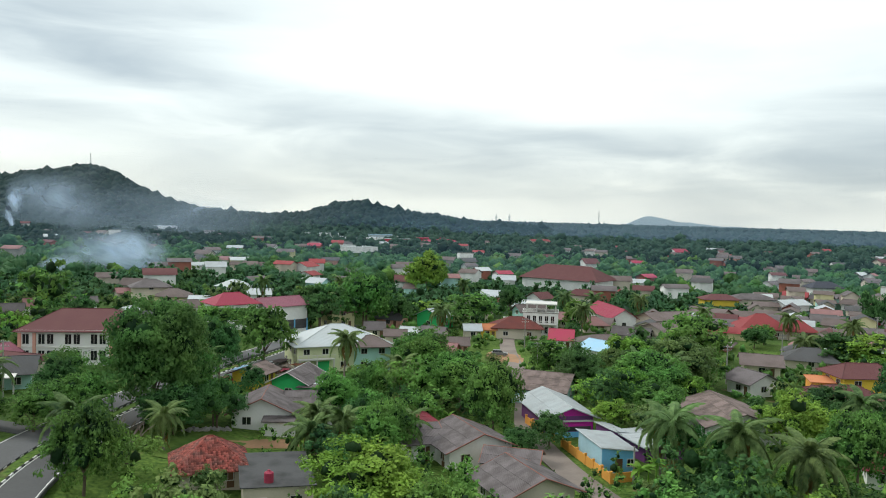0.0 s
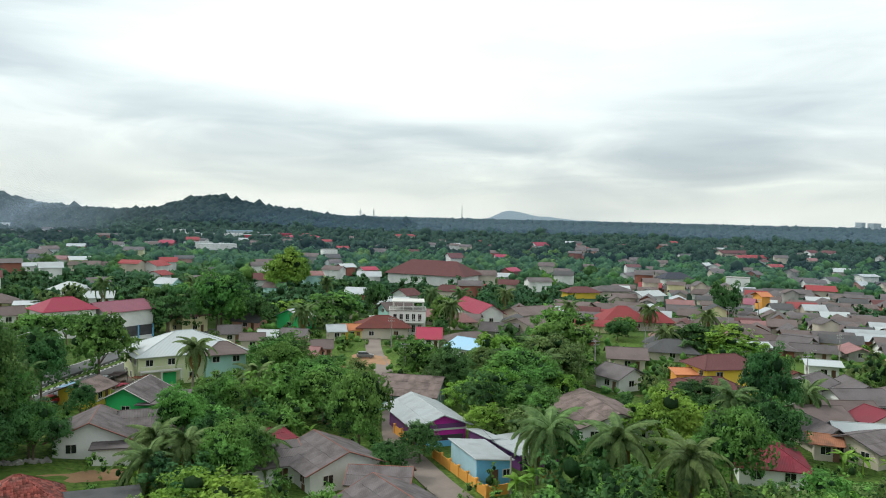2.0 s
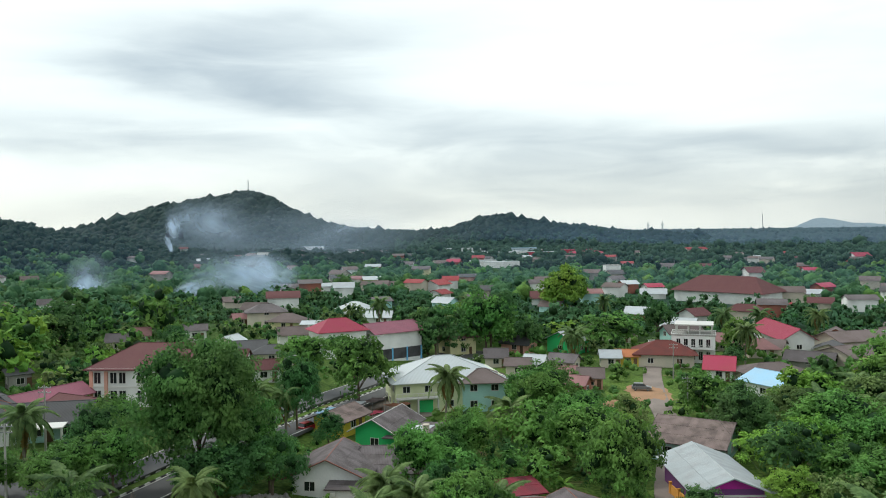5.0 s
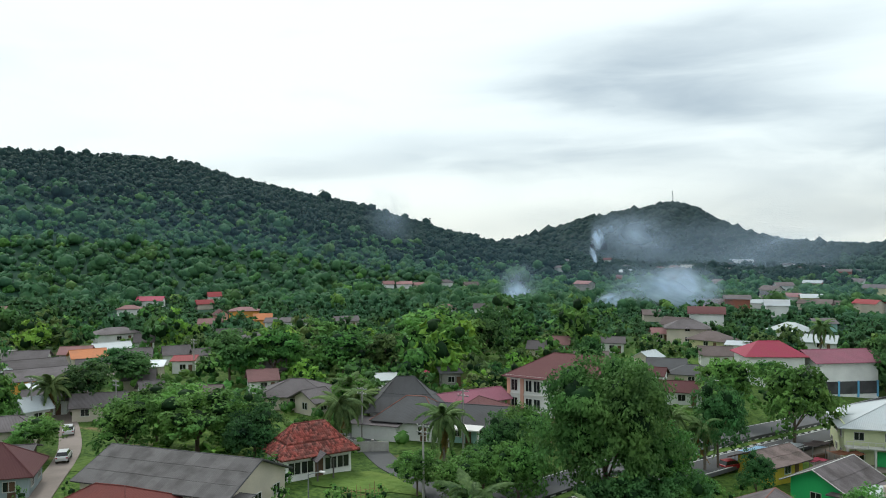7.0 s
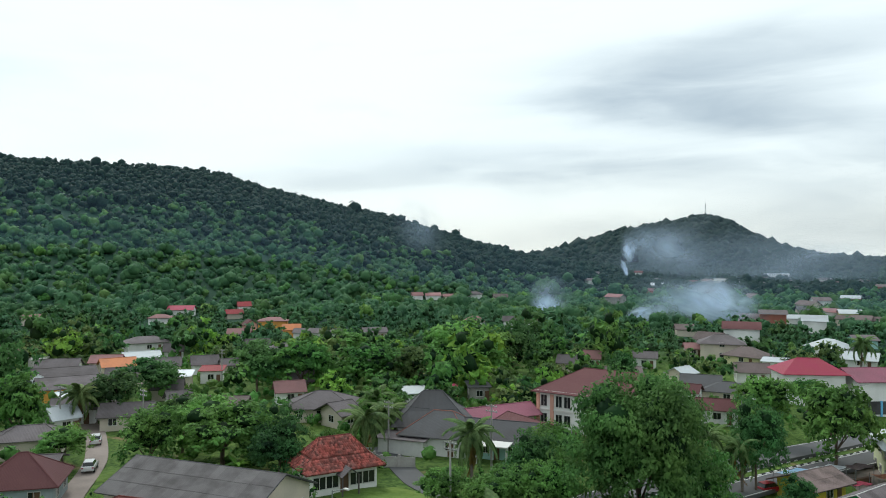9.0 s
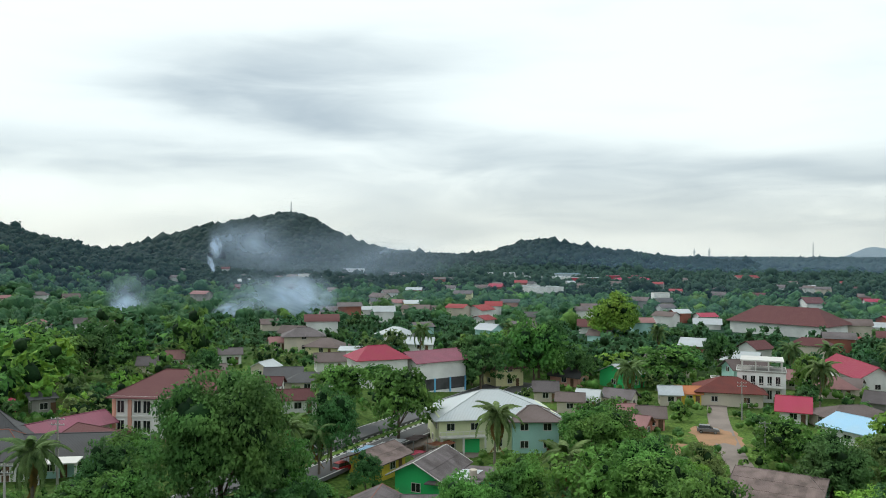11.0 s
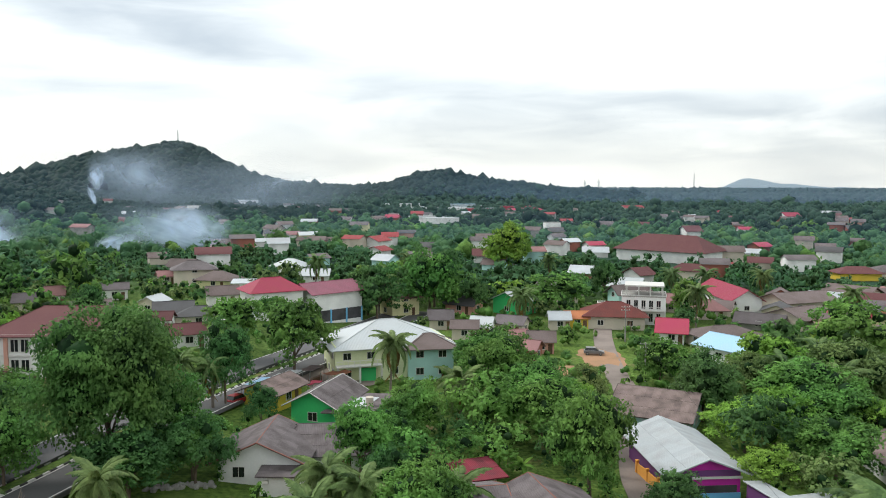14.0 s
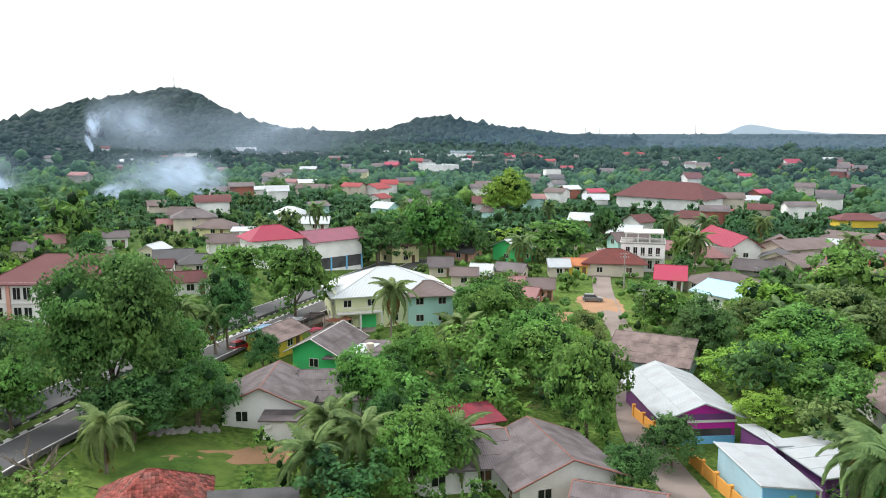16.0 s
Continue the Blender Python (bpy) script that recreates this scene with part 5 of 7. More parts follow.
def far_house(x, y, turn, length, width, ridge, eave, roof, wall):
    """A house too far off to pick apart: kept for the joined mesh of distant roofs."""
    FAR_BUILD.append((x, y, level(x, y), radians(turn), length / 2, width / 2, ridge, eave, TINTS.index(roof), TINTS.index(wall)))
    FAR_HOMES.append((x, y, max(length, width) / 2))


def build_far_houses():
    vs, fs, ms = [], [], []
    for x, y, z, t, l, w, ridge, e, roof, wall in FAR_BUILD:
        o, c, s_ = 0.7, math.cos(t), math.sin(t)
        low = e - (ridge - e) * o / w
        pts = [(-l, -w, -1), (l, -w, -1), (l, w, -1), (-l, w, -1), (-l, -w, e), (l, -w, e), (l, w, e), (-l, w, e), (-l, 0, ridge - 0.1), (l, 0, ridge - 0.1)]
        pts += [(-l - o, -w - o, low), (l + o, -w - o, low), (l + o, w + o, low), (-l - o, w + o, low), (-l - o, 0, ridge), (l + o, 0, ridge)]
        b = len(vs)
        vs += [(x + c * p - s_ * q, y + s_ * p + c * q, z + h) for p, q, h in pts]
        for f, m in (((0, 1, 5, 4), wall), ((1, 2, 6, 5), wall), ((2, 3, 7, 6), wall), ((3, 0, 4, 7), wall), ((5, 6, 9), wall), ((7, 4, 8), wall), ((10, 11, 15, 14), roof), ((12, 13, 14, 15), roof)):
            for k in range(len(f) - 2):
                fs.append((b + f[0], b + f[k + 1], b + f[k + 2]))
                ms.append(m)
    tagged(new("far_houses", joined("far_houses", vs, fs, TINTS, ms)), "distant houses with grey, red and white roofs among trees", "houses", kind="stuff")


def free_spot(x, y, r):
    return all(math.hypot(x - hx, y - hy) > r + hr * 0.85 for hx, hy, hr in HOMES)


def quarter(cx, cy, turn, nx, ny, dx, dy, group, seed, keep=0.92):
    """Rows of small houses packed along lanes."""
    r = random.Random(seed)
    c, s = math.cos(radians(turn)), math.sin(radians(turn))
    for i in range(nx):
        for j in range(ny):
            if r.random() > keep:
                continue
            u, v = (i - (nx - 1) / 2) * dx + r.uniform(-1.8, 1.8), (j - (ny - 1) / 2) * dy + r.uniform(-1.5, 1.5)
            x, y = cx + c * u - s * v, cy + s * u + c * v
            if not free_spot(x, y, 2.0):
                continue
            ln, wd = r.uniform(6.5, 10.5), r.uniform(5.0, 7.2)
            eave = r.uniform(2.0, 2.4) if r.random() < 0.95 else 5.4
            top, face = eave + r.uniform(1.1, 1.9), turn + r.uniform(-12, 12) + (90 if r.random() < 0.35 else 0)
            style, roof, wall = "gable" if r.random() < 0.75 else "hip", r.choice(ROOFS), r.choice(WALLS)
            if math.hypot(x - 5, y - 30) > 222:
                far_house(x, y, face, ln, wd, top, eave, roof, wall)
            else:
                house(x, y, face, ln, wd, top, eave, style, roof, wall, storeys=2 if eave > 5 else 1, far_group=group, over=1.0)


# the sandy yard and the garden before the red-roofed villa stay open
HOMES += [(35, 189, 8.0), (116, 217, 8.0), (109, 206, 7.0), (116, 150, 5.0), (122, 216, 9.0), (110, 196, 6.0), (89, 131, 5.0), (97, 128, 4.0)]
quarter(178, 208, -30, 14, 11, 10.2, 8.0, "crowded quarter", 3)
quarter(245, 285, -30, 14, 9, 12, 9.5, "crowded quarter", 4, 0.8)
quarter(112, 118, -22, 6, 5, 11, 8.5, "crowded quarter", 5, 0.8)
quarter(110, 235, -25, 6, 6, 13, 10, "brown-roofed row", 6, 0.7)


def hamlets(n, r0, r1, a0, a1, seed, size=(7, 12)):
    """Lone houses that show their roofs among the trees."""
    r = random.Random(seed)
    for k in range(n):
        d, a = math.sqrt(r.uniform(r0 * r0, r1 * r1)), radians(r.uniform(a0, a1))
        x, y = d * math.sin(a), d * math.cos(a)
        if not free_spot(x, y, 6.0):
            continue
        eave, wd = r.choice((2.7, 2.9, 3.0, 5.2)), r.uniform(5.5, 8)
        turn, ln, top = r.uniform(-40, 40), r.uniform(*size), eave + r.uniform(1.4, 2.2)
        roof, wall = r.choice(ROOFS + ["red_tile", "crimson", "brown_tile", "white_zinc"]), r.choice(WALLS + ["white_wall"] * 3)
        if d > 330:
            far_house(x, y, turn, ln, wd, top, eave, roof, wall)
        else:
            house(x, y, turn, ln, wd, top, eave, "gable" if r.random() < 0.6 else "hip", roof, wall, storeys=2 if eave > 5 else 1, far_group="hamlets among the trees", over=0.9)


hamlets(70, 235, 480, -16, 25, 21)
hamlets(60, 480, 950, -16, 26, 31)
hamlets(75, 400, 1000, 24, 52, 32)
hamlets(16, 480, 850, -30, -16, 33)
build_far_houses()

# ---- trees ----
def ico(level_):
    bm = bmesh.new()
    bmesh.ops.create_icosphere(bm, subdivisions=level_, radius=1.0)
    v = np.array([p.co[:] for p in bm.verts])
    f = np.array([[q.index for q in t.verts] for t in bm.faces])
    bm.free()
    return v, f


ICO1, ICO2 = ico(1), ico(2)
rng = np.random.default_rng(7)


def lobes(kind, n):
    """Centres and radii of the leafy masses of a crown of radius about 1."""
    out = []
    for k in range(n):
        a, u = rng.uniform(0, math.tau), rng.uniform(-0.55, 0.95)
        r = math.sqrt(max(0.08, 1 - u * u)) * rng.uniform(0.45, 0.88)
        out.append((r * math.cos(a), r * math.sin(a), u * 0.72 + rng.uniform(-0.1, 0.1), rng.uniform(0.17, 0.40)))
    out.append((0, 0, 0.0, 0.55))
    return np.array(out)


def crown_arrays(n_lobes, n_leaves, leaf, flat=0.8, core=0.86, sprigs=6):
    """Vertices and triangles of a crown: limbs' leafy masses, each broken into flattened sprigs of folded leaves round
    a heart coloured dark for inner shade.
    """
    ls = lobes("", n_lobes)
    vs, fs, ms, base = [], [], [], 0
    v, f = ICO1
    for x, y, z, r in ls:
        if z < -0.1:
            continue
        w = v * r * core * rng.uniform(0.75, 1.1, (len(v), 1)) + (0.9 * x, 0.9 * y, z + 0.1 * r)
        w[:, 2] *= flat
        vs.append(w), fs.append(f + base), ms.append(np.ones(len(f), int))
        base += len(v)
    owner = np.repeat(np.arange(len(ls)), sprigs)
    d = rng.normal(size=(len(owner), 3))
    d[:, 2] = np.abs(d[:, 2]) * np.where(rng.random(len(owner)) < 0.78, 1, -1)
    d /= np.linalg.norm(d, axis=1)[:, None]
    reach = np.where(rng.random(len(owner)) < 0.15, 1.25, 0.9)
    tips = ls[owner, :3] + d * ls[owner, 3:4] * reach[:, None]
    wide = ls[owner, 3] * rng.uniform(0.34, 0.62, len(owner))
    share = wide ** 2
    pick = rng.choice(len(tips), n_leaves, p=share / share.sum())
    g = rng.normal(size=(n_leaves, 3))
    g /= np.maximum(np.linalg.norm(g, axis=1), 1e-6)[:, None]
    g *= rng.uniform(0.25, 1.0, (n_leaves, 1)) ** 0.5
    c = tips[pick] + g * wide[pick][:, None] * (1, 1, 0.62)
    c[:, 2] *= flat
    n = 0.55 * g + 0.35 * d[pick] + (0, 0, 0.45) + rng.normal(scale=0.38, size=g.shape)
    n /= np.linalg.norm(n, axis=1)[:, None]
    t = np.cross(n, rng.normal(size=g.shape))
    t /= np.linalg.norm(t, axis=1)[:, None]
    b = np.cross(n, t)
    s = leaf * rng.uniform(0.55, 1.35, (n_leaves, 1))
    quad = np.stack([c - t * s, c - b * s * 0.62 - n * s * 0.22, c + t * s, c + b * s * 0.62 - n * s * 0.22], 1).reshape(-1, 3)
    q = np.arange(n_leaves)[:, None] * 4 + base
    tri = np.concatenate([q + [0, 1, 2], q + [0, 2, 3]])
    vs.append(quad), fs.append(tri), ms.append(np.zeros(len(tri), int))
    return np.concatenate(vs), np.concatenate(fs), np.concatenate(ms)


CROWNS = {}
for mat in ("leaf", "leaf_bright", "leaf_olive", "leaf_dark"):
    CROWNS[mat] = []
    for k in range(3):
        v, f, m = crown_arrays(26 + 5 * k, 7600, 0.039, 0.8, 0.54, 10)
        CROWNS[mat].append(joined("crown", v, f, [mat, "leaf_core_shade"], m))


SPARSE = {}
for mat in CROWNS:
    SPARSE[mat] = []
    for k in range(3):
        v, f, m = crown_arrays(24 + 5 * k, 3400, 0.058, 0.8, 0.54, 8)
        SPARSE[mat].append(joined("crown", v, f, [mat, "leaf_core_shade"], m))
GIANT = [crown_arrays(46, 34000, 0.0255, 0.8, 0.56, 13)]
GIANT = joined("crown", *GIANT[0][:2], ["leaf_mixed", "leaf_core_shade"], GIANT[0][2])


def trunk_mesh(seed):
    r = random.Random(seed)
    bm = bmesh.new()
    p, rad = Vector((0, 0, -0.4)), 0.075
    for k in range(3):
        q = p + Vector((r.uniform(-0.04, 0.04), r.uniform(-0.04, 0.04), 0.36))
        bar(bm, p, q, rad, 8, rad * 0.82)
        p, rad = q, rad * 0.82
    for k in range(6):
        a = k * math.tau / 6 + r.uniform(-0.3, 0.3)
        bar(bm, p - Vector((0, 0, r.uniform(0, 0.3))), p + Vector((0.55 * math.cos(a), 0.55 * math.sin(a), r.uniform(0.3, 0.7))), rad * 0.6, 5, rad * 0.15)
    return mesh_of("trunk", bm, "bark")


TRUNKS = [trunk_mesh(k) for k in range(3)]
GROVE = []


def tree(x, y, radius, half, centre, mat="leaf", label="", turn=None):
    """A broadleaf tree: crown of that radius and half height round a centre above the ground."""
    k = random.randrange(3)
    z = level(x, y)
    thing = new("tree")
    thing.matrix_basis = pose(x, y, z, 0, 0, random.uniform(0, 360) if turn is None else turn)
    words = dict(leaf="leafy green broadleaf tree", leaf_bright="bright lime-green leafy tree", leaf_olive="olive-green tree with browning leaves", leaf_dark="dense dark green tree")
    tagged(thing, label or words[mat] + " among the houses", "tree", "village trees")
    t = place("trunk", TRUNKS[k], thing)
    t.scale = (radius * 0.75, radius * 0.75, max(centre, 0.6))
    c = place("crown", GIANT if radius > 7.5 and mat == "leaf_olive" else (SPARSE if math.hypot(x - 5, y - 30) > 140 else CROWNS)[mat][k], thing)
    c.location, c.scale = (0, 0, centre), (radius, radius, half * 1.35)
    GROVE.append((x, y, radius))
    return thing


def frond_mesh(mat, length, droop, seed):
    """One feathered leaf along +x: a tapering rib that arches over, and hanging leaflets on both sides."""
    r = random.Random(seed)
    bm = bmesh.new()
    pts = []
    for k in range(11):
        s = k / 10
        pts.append(Vector((length * (s - 0.22 * droop * s ** 3), 0, length * (0.42 * s - (0.42 + 0.75 * droop) * s * s))))
    for k in range(10):
        bar(bm, pts[k], pts[k + 1], 0.05 * (1 - k / 11), 3, 0.05 * (1 - (k + 1) / 11))
    for k in range(60):
        s = 0.14 + 0.86 * (k // 2) / 29
        i = min(9, int(s * 10))
        p = pts[i].lerp(pts[i + 1], s * 10 - i)
        side = 1 if k % 2 else -1
        ln = length * 0.24 * math.sin(math.pi * min(1, 0.18 + 0.80 * s)) * r.uniform(0.8, 1.15)
        along = Vector((1, 0, -0.3)).normalized()
        out = Vector((0.55, side * 0.8, -0.35 - 0.5 * droop + r.uniform(-0.15, 0.15))).normalized()
        tip, mid = p + out * ln + Vector((0, 0, -0.25 * ln)), p + out * ln * 0.55
        w = 0.042
        a, b = bm.verts.new(p - along * w), bm.verts.new(p + along * w)
        c, d = bm.verts.new(mid + along * w), bm.verts.new(mid - along * w)
        e = bm.verts.new(tip)
        bm.faces.new((a, b, c, d))
        bm.faces.new((d, c, e))
    return mesh_of("frond", bm, mat)


FRONDS = [frond_mesh("frond", 1.0, d, 40 + i) for i, d in enumerate((0.45, 0.75, 1.05, 1.35))]
DRY = frond_mesh("dry_frond", 1.0, 1.7, 50)


def nut_mesh():
    bm = bmesh.new()
    for k in range(7):
        a = k * 0.9
        bmesh.ops.create_icosphere(bm, subdivisions=1, radius=0.14, matrix=Matrix.Translation((0.28 * math.cos(a), 0.28 * math.sin(a), -0.2 - 0.1 * (k % 3))))
    return mesh_of("coconuts", bm, "dry_frond")


NUTS = nut_mesh()


def palm(x, y, height, size=4.3, label="tall coconut palm with drooping feathered fronds", fronds=23):
    """A coconut palm: leaning ringed trunk, a head of fronds, nuts."""
    r = random.Random(int(x * 7 + y * 13))
    z = level(x, y)
    thing = new("palm_tree")
    thing.matrix_basis = pose(x, y, z, 0, 0, r.uniform(0, 360))
    tagged(thing, label, "palm tree", "coconut palms")
    bm = bmesh.new()
    lean = r.uniform(-0.06, 0.06)
    n = 9
    for k in range(n):
        a, b = k / n, (k + 1) / n
        bar(bm, (lean * height * (a * a - 1), 0, height * a - (0.5 if k == 0 else 0)), (lean * height * (b * b - 1), 0, height * b), 0.24 - 0.10 * a, 8, 0.21 - 0.10 * b)
    part("trunk", bm, "palm_bark", thing)
    for k in range(fronds):
        tier = k / (fronds - 1)
        turn, rise = k * 137.5 + r.uniform(-12, 12), 52 - 92 * tier
        which = FRONDS[min(3, int(tier * 4))] if k < fronds - 2 else DRY
        fr = place("frond", which, thing, pose(0, 0, height, 0, 0, turn) @ pose(0, 0, 0, 0, -rise, 0))
        fr.scale = [size * r.uniform(0.85, 1.1)] * 3
    place("coconuts", NUTS, thing, pose(0, 0, height))
    GROVE.append((x, y, size * 0.6))
    return thing


tree(-45.5, 121.0, 3.8, 4.0, 4, "leaf_dark")
tree(-46.5, 128.0, 4.4, 3.6, 4, "leaf")
tree(-27.1, 120.5, 3.8, 3.1, 3, "leaf_dark")
tree(-20.9, 169.6, 6.6, 6.2, 7, "leaf")
tree(-26.4, 147.0, 4.3, 5.1, 7, "leaf_dark")
tree(13.6, 156.3, 5.8, 5.4, 5, "leaf")
tree(-3.9, 122.5, 4.0, 4.3, 5, "leaf")
tree(1.4, 133.5, 4.4, 4.0, 5, "leaf")
tree(-0.2, 116.3, 2.8, 2.8, 4, "leaf_dark")
tree(21.3, 119.9, 4.9, 5.9, 6, "leaf")
tree(18.5, 144.6, 5.3, 4.5, 5, "leaf")
tree(25.6, 148.3, 3.8, 3.4, 4, "leaf_olive")
tree(2.7, 105.1, 4.0, 3.5, 4, "leaf")
tree(23.4, 106.9, 2.8, 2.3, 3, "leaf_dark")
tree(42.3, 168.8, 4.3, 3.8, 4, "leaf")
tree(42.9, 148.0, 5.3, 4.8, 5, "leaf_dark")
tree(56.6, 145.6, 7.4, 4.7, 5, "leaf")
tree(55.6, 162.8, 4.0, 3.0, 4, "leaf")
tree(66.1, 151.6, 7.3, 5.8, 5, "leaf_olive")
tree(43.8, 134.8, 4.8, 2.4, 4, "leaf_bright")
tree(49.7, 123.1, 5.5, 3.7, 4, "leaf")
tree(40.5, 119.3, 3.1, 2.1, 4, "leaf_bright")
tree(61.0, 135.0, 3.8, 3.0, 4, "leaf_bright")
tree(0.7, 241.1, 8.3, 8.3, 8, "leaf")
tree(28.9, 351.5, 10.4, 9.3, 9, "leaf_bright")
tree(-26.8, 126.9, 4.7, 4.7, 5, "leaf")
tree(-21.7, 119.7, 4.0, 3.7, 4, "leaf_dark")
tree(84.3, 184.9, 8.5, 7.1, 5, "leaf")
tree(44.4, 152.7, 4.1, 3.9, 4, "leaf_dark")
tree(124.4, 176.0, 9.9, 4.6, 4, "leaf_bright")
tree(171.1, 239.6, 5.2, 8.4, 6, "leaf_dark")
tree(0.4, 82.6, 6.1, 3.9, 6, "leaf_bright")
tree(-30.4, 88.6, 4.2, 5.4, 5, "leaf")
tree(-17.6, 92.8, 2.0, 1.7, 1.6, "leaf_dark")
tree(-43.6, 113.1, 4.0, 3.0, 3.4, "leaf")
tree(-26.9, 115.0, 4.9, 3.6, 4, "leaf_dark")
tree(-44.1, 108.8, 3.8, 2.6, 3, "leaf")
tree(-86.9, 104.8, 8.5, 5.1, 5, "leaf")
tree(-90.2, 95.6, 5.6, 4.2, 5, "leaf")
tree(-76.3, 106.3, 4.4, 3.6, 4, "leaf_dark")
tree(-73.3, 113.9, 2.5, 2.5, 3, "leaf")
tree(-50.7, 109.5, 3.0, 2.4, 3, "leaf")
tree(-83.8, 134.5, 3.9, 3.4, 4, "leaf")
tree(-125.9, 93.5, 5.8, 5.8, 5, "leaf")
tree(-105.9, 91.4, 4.2, 2.3, 3, "leaf")
tree(-141.8, 126.1, 6.4, 3.8, 5, "leaf_dark")
tree(-103.5, 185.4, 10.8, 7.4, 7, "leaf")
tree(-101.4, 201.6, 7.2, 6.5, 7, "leaf_dark")
tree(-112.9, 162.3, 7.6, 5.1, 6, "leaf")
tree(-124.5, 152.8, 7.7, 5.8, 6, "leaf")
tree(-132.3, 146.4, 6.5, 5.2, 6, "leaf_dark")
tree(-34.6, 178.5, 5.4, 4.4, 6, "leaf")
tree(-32.2, 200.7, 3.7, 2.8, 5, "leaf")
tree(-15.3, 235.1, 6.6, 5.9, 6, "leaf_dark")
tree(-10.3, 268.7, 6.0, 5.1, 6, "leaf")
tree(12.7, 241.0, 4.5, 4.5, 5, "leaf_dark")
tree(35.8, 245.2, 8.5, 4.7, 6, "leaf")
tree(66.2, 231.6, 4.5, 5.3, 5, "leaf")
tree(53.2, 271.0, 4.4, 5.3, 6, "leaf_dark")
tree(-65.7, 190.3, 3.7, 3.7, 6, "leaf_dark")
tree(-105.2, 168.7, 6.3, 4.4, 6, "leaf_olive")
tree(-141.5, 179.4, 8.3, 4.5, 6, "leaf")
tree(-97.8, 105.5, 5.5, 3.7, 5, "leaf")
tree(-167.8, 107.5, 6.2, 7.6, 7, "leaf_dark")
tree(-128.5, 111.4, 5.1, 4.0, 5, "leaf_dark")
tree(-31.0, 119.8, 7.9, 9.0, 9.2, "leaf_olive")
tree(86.4, 113.0, 4.6, 6.6, 8, "leaf_dark")
tree(78.0, 101.5, 5.0, 5.0, 5, "leaf_dark")
tree(64.1, 91.6, 4.6, 5.4, 6, "leaf")
tree(65.8, 110.1, 6.6, 5.3, 5, "leaf_bright")
tree(80.4, 123.1, 5.1, 3.6, 4, "leaf_dark")
tree(118.5, 180.4, 7.6, 4.6, 4, "leaf_dark")
tree(118.0, 214.0, 3.6, 2.8, 3, "leaf")
tree(112.0, 208.0, 4.2, 3.2, 3, "leaf_dark")
tree(59.7, 164.6, 7.3, 5.5, 4, "leaf_bright")
tree(57.5, 137.9, 5.7, 4.1, 4, "leaf")
tree(47.9, 135.4, 5.5, 4.0, 4, "leaf_bright")
tree(72.8, 156.0, 5.4, 3.6, 4, "leaf")
tree(-12.3, 230.3, 7.3, 6.5, 7, "leaf_dark")
tree(1.6, 252.8, 8.5, 8.9, 8, "leaf_dark")
tree(34.0, 370.0, 9.9, 8.6, 8, "leaf")
tree(12.9, 167.5, 6.4, 4.7, 5, "leaf")
tree(18.1, 137.0, 5.7, 4.3, 5, "leaf")
tree(22.2, 142.6, 4.5, 3.5, 4, "leaf_bright")
tree(-0.8, 128.9, 3.6, 3.1, 4, "leaf")
tree(4.1, 107.1, 4.0, 4.0, 5, "leaf")
tree(-39.0, 113.4, 4.0, 4.0, 4, "leaf")
tree(-26.9, 114.5, 3.6, 2.6, 3, "leaf")
tree(-22.6, 121.3, 3.7, 3.1, 4, "leaf")
tree(-19.1, 138.6, 2.4, 2.4, 4, "leaf_dark")
tree(54.6, 158.9, 4.4, 3.9, 4, "leaf_olive")
tree(28.8, 113.0, 3.1, 2.5, 3, "leaf_dark")
palm(-2.7, 156.7, 9.5)
palm(7.7, 145.1, 6.5)
palm(40.3, 94.8, 9.0, 5.2)
palm(46.7, 89.3, 9.0, 5.4)
palm(52.8, 84.1, 8.0, 5.2)
palm(74.0, 105.1, 9.0)
palm(-26.4, 107.2, 5.0, 3.4)
palm(-2.1, 107.5, 6.0)
palm(-6.0, 111.0, 6.0)
palm(61.2, 145.4, 7.0)
palm(41.7, 101.1, 7.0)
palm(-6.5, 105.2, 5.0)
palm(-57.0, 123.7, 6.0)
palm(-84.2, 133.6, 6.0)
palm(-127.8, 104.7, 6.0)
palm(102.0, 273.3, 7.0)
palm(85.1, 274.6, 7.0)
palm(140.3, 205.6, 7.0)
palm(112.1, 183.4, 6.0)
palm(97.6, 116.9, 6.0)
palm(-8.3, 300.9, 9.0)
palm(39.8, 299.7, 9.0)
palm(-33.3, 263.8, 9.0)
palm(-35.2, 98.4, 6.0, 5)
palm(-31.5, 143.0, 7.0, 3.6)
palm(-27.6, 144.5, 6.5, 3.4)
palm(6.4, 108.9, 5.0)
palm(65.2, 220.4, 9.0)
palm(67.7, 165.0, 7.0)
palm(58.3, 157.2, 6.0)
palm(23.4, 220.2, 8.0)
palm(69.3, 257.1, 9.0)
palm(23.5, 228.3, 7.0)
palm(-12.2, 236.8, 9.0)
palm(105.0, 226.2, 8.0)
palm(130.3, 221.6, 7.0)
palm(-78.8, 130.0, 5.0)
palm(-75.0, 121.5, 6.0)

# ---- woods and far cover ----
WAYS = [(-90, 84), (-95, 88.5), (-99.5, 92), (-104, 95), (-109, 98), (-115, 101), (-122, 104.5), (-128, 107), (28.4, 110), (28, 124), (31.5, 142), (35, 160), (36.5, 178), (38, 192), (37, 186), (34, 184), (-62, 117.5), (-58, 115), (-69, 122), (-22, 160), (-20, 168), (-25, 152)]
SPOTS = np.array([(x, y, r) for x, y, r in HOMES] + FAR_HOMES + [(x, y, 2.6) for x, y in WAYS])
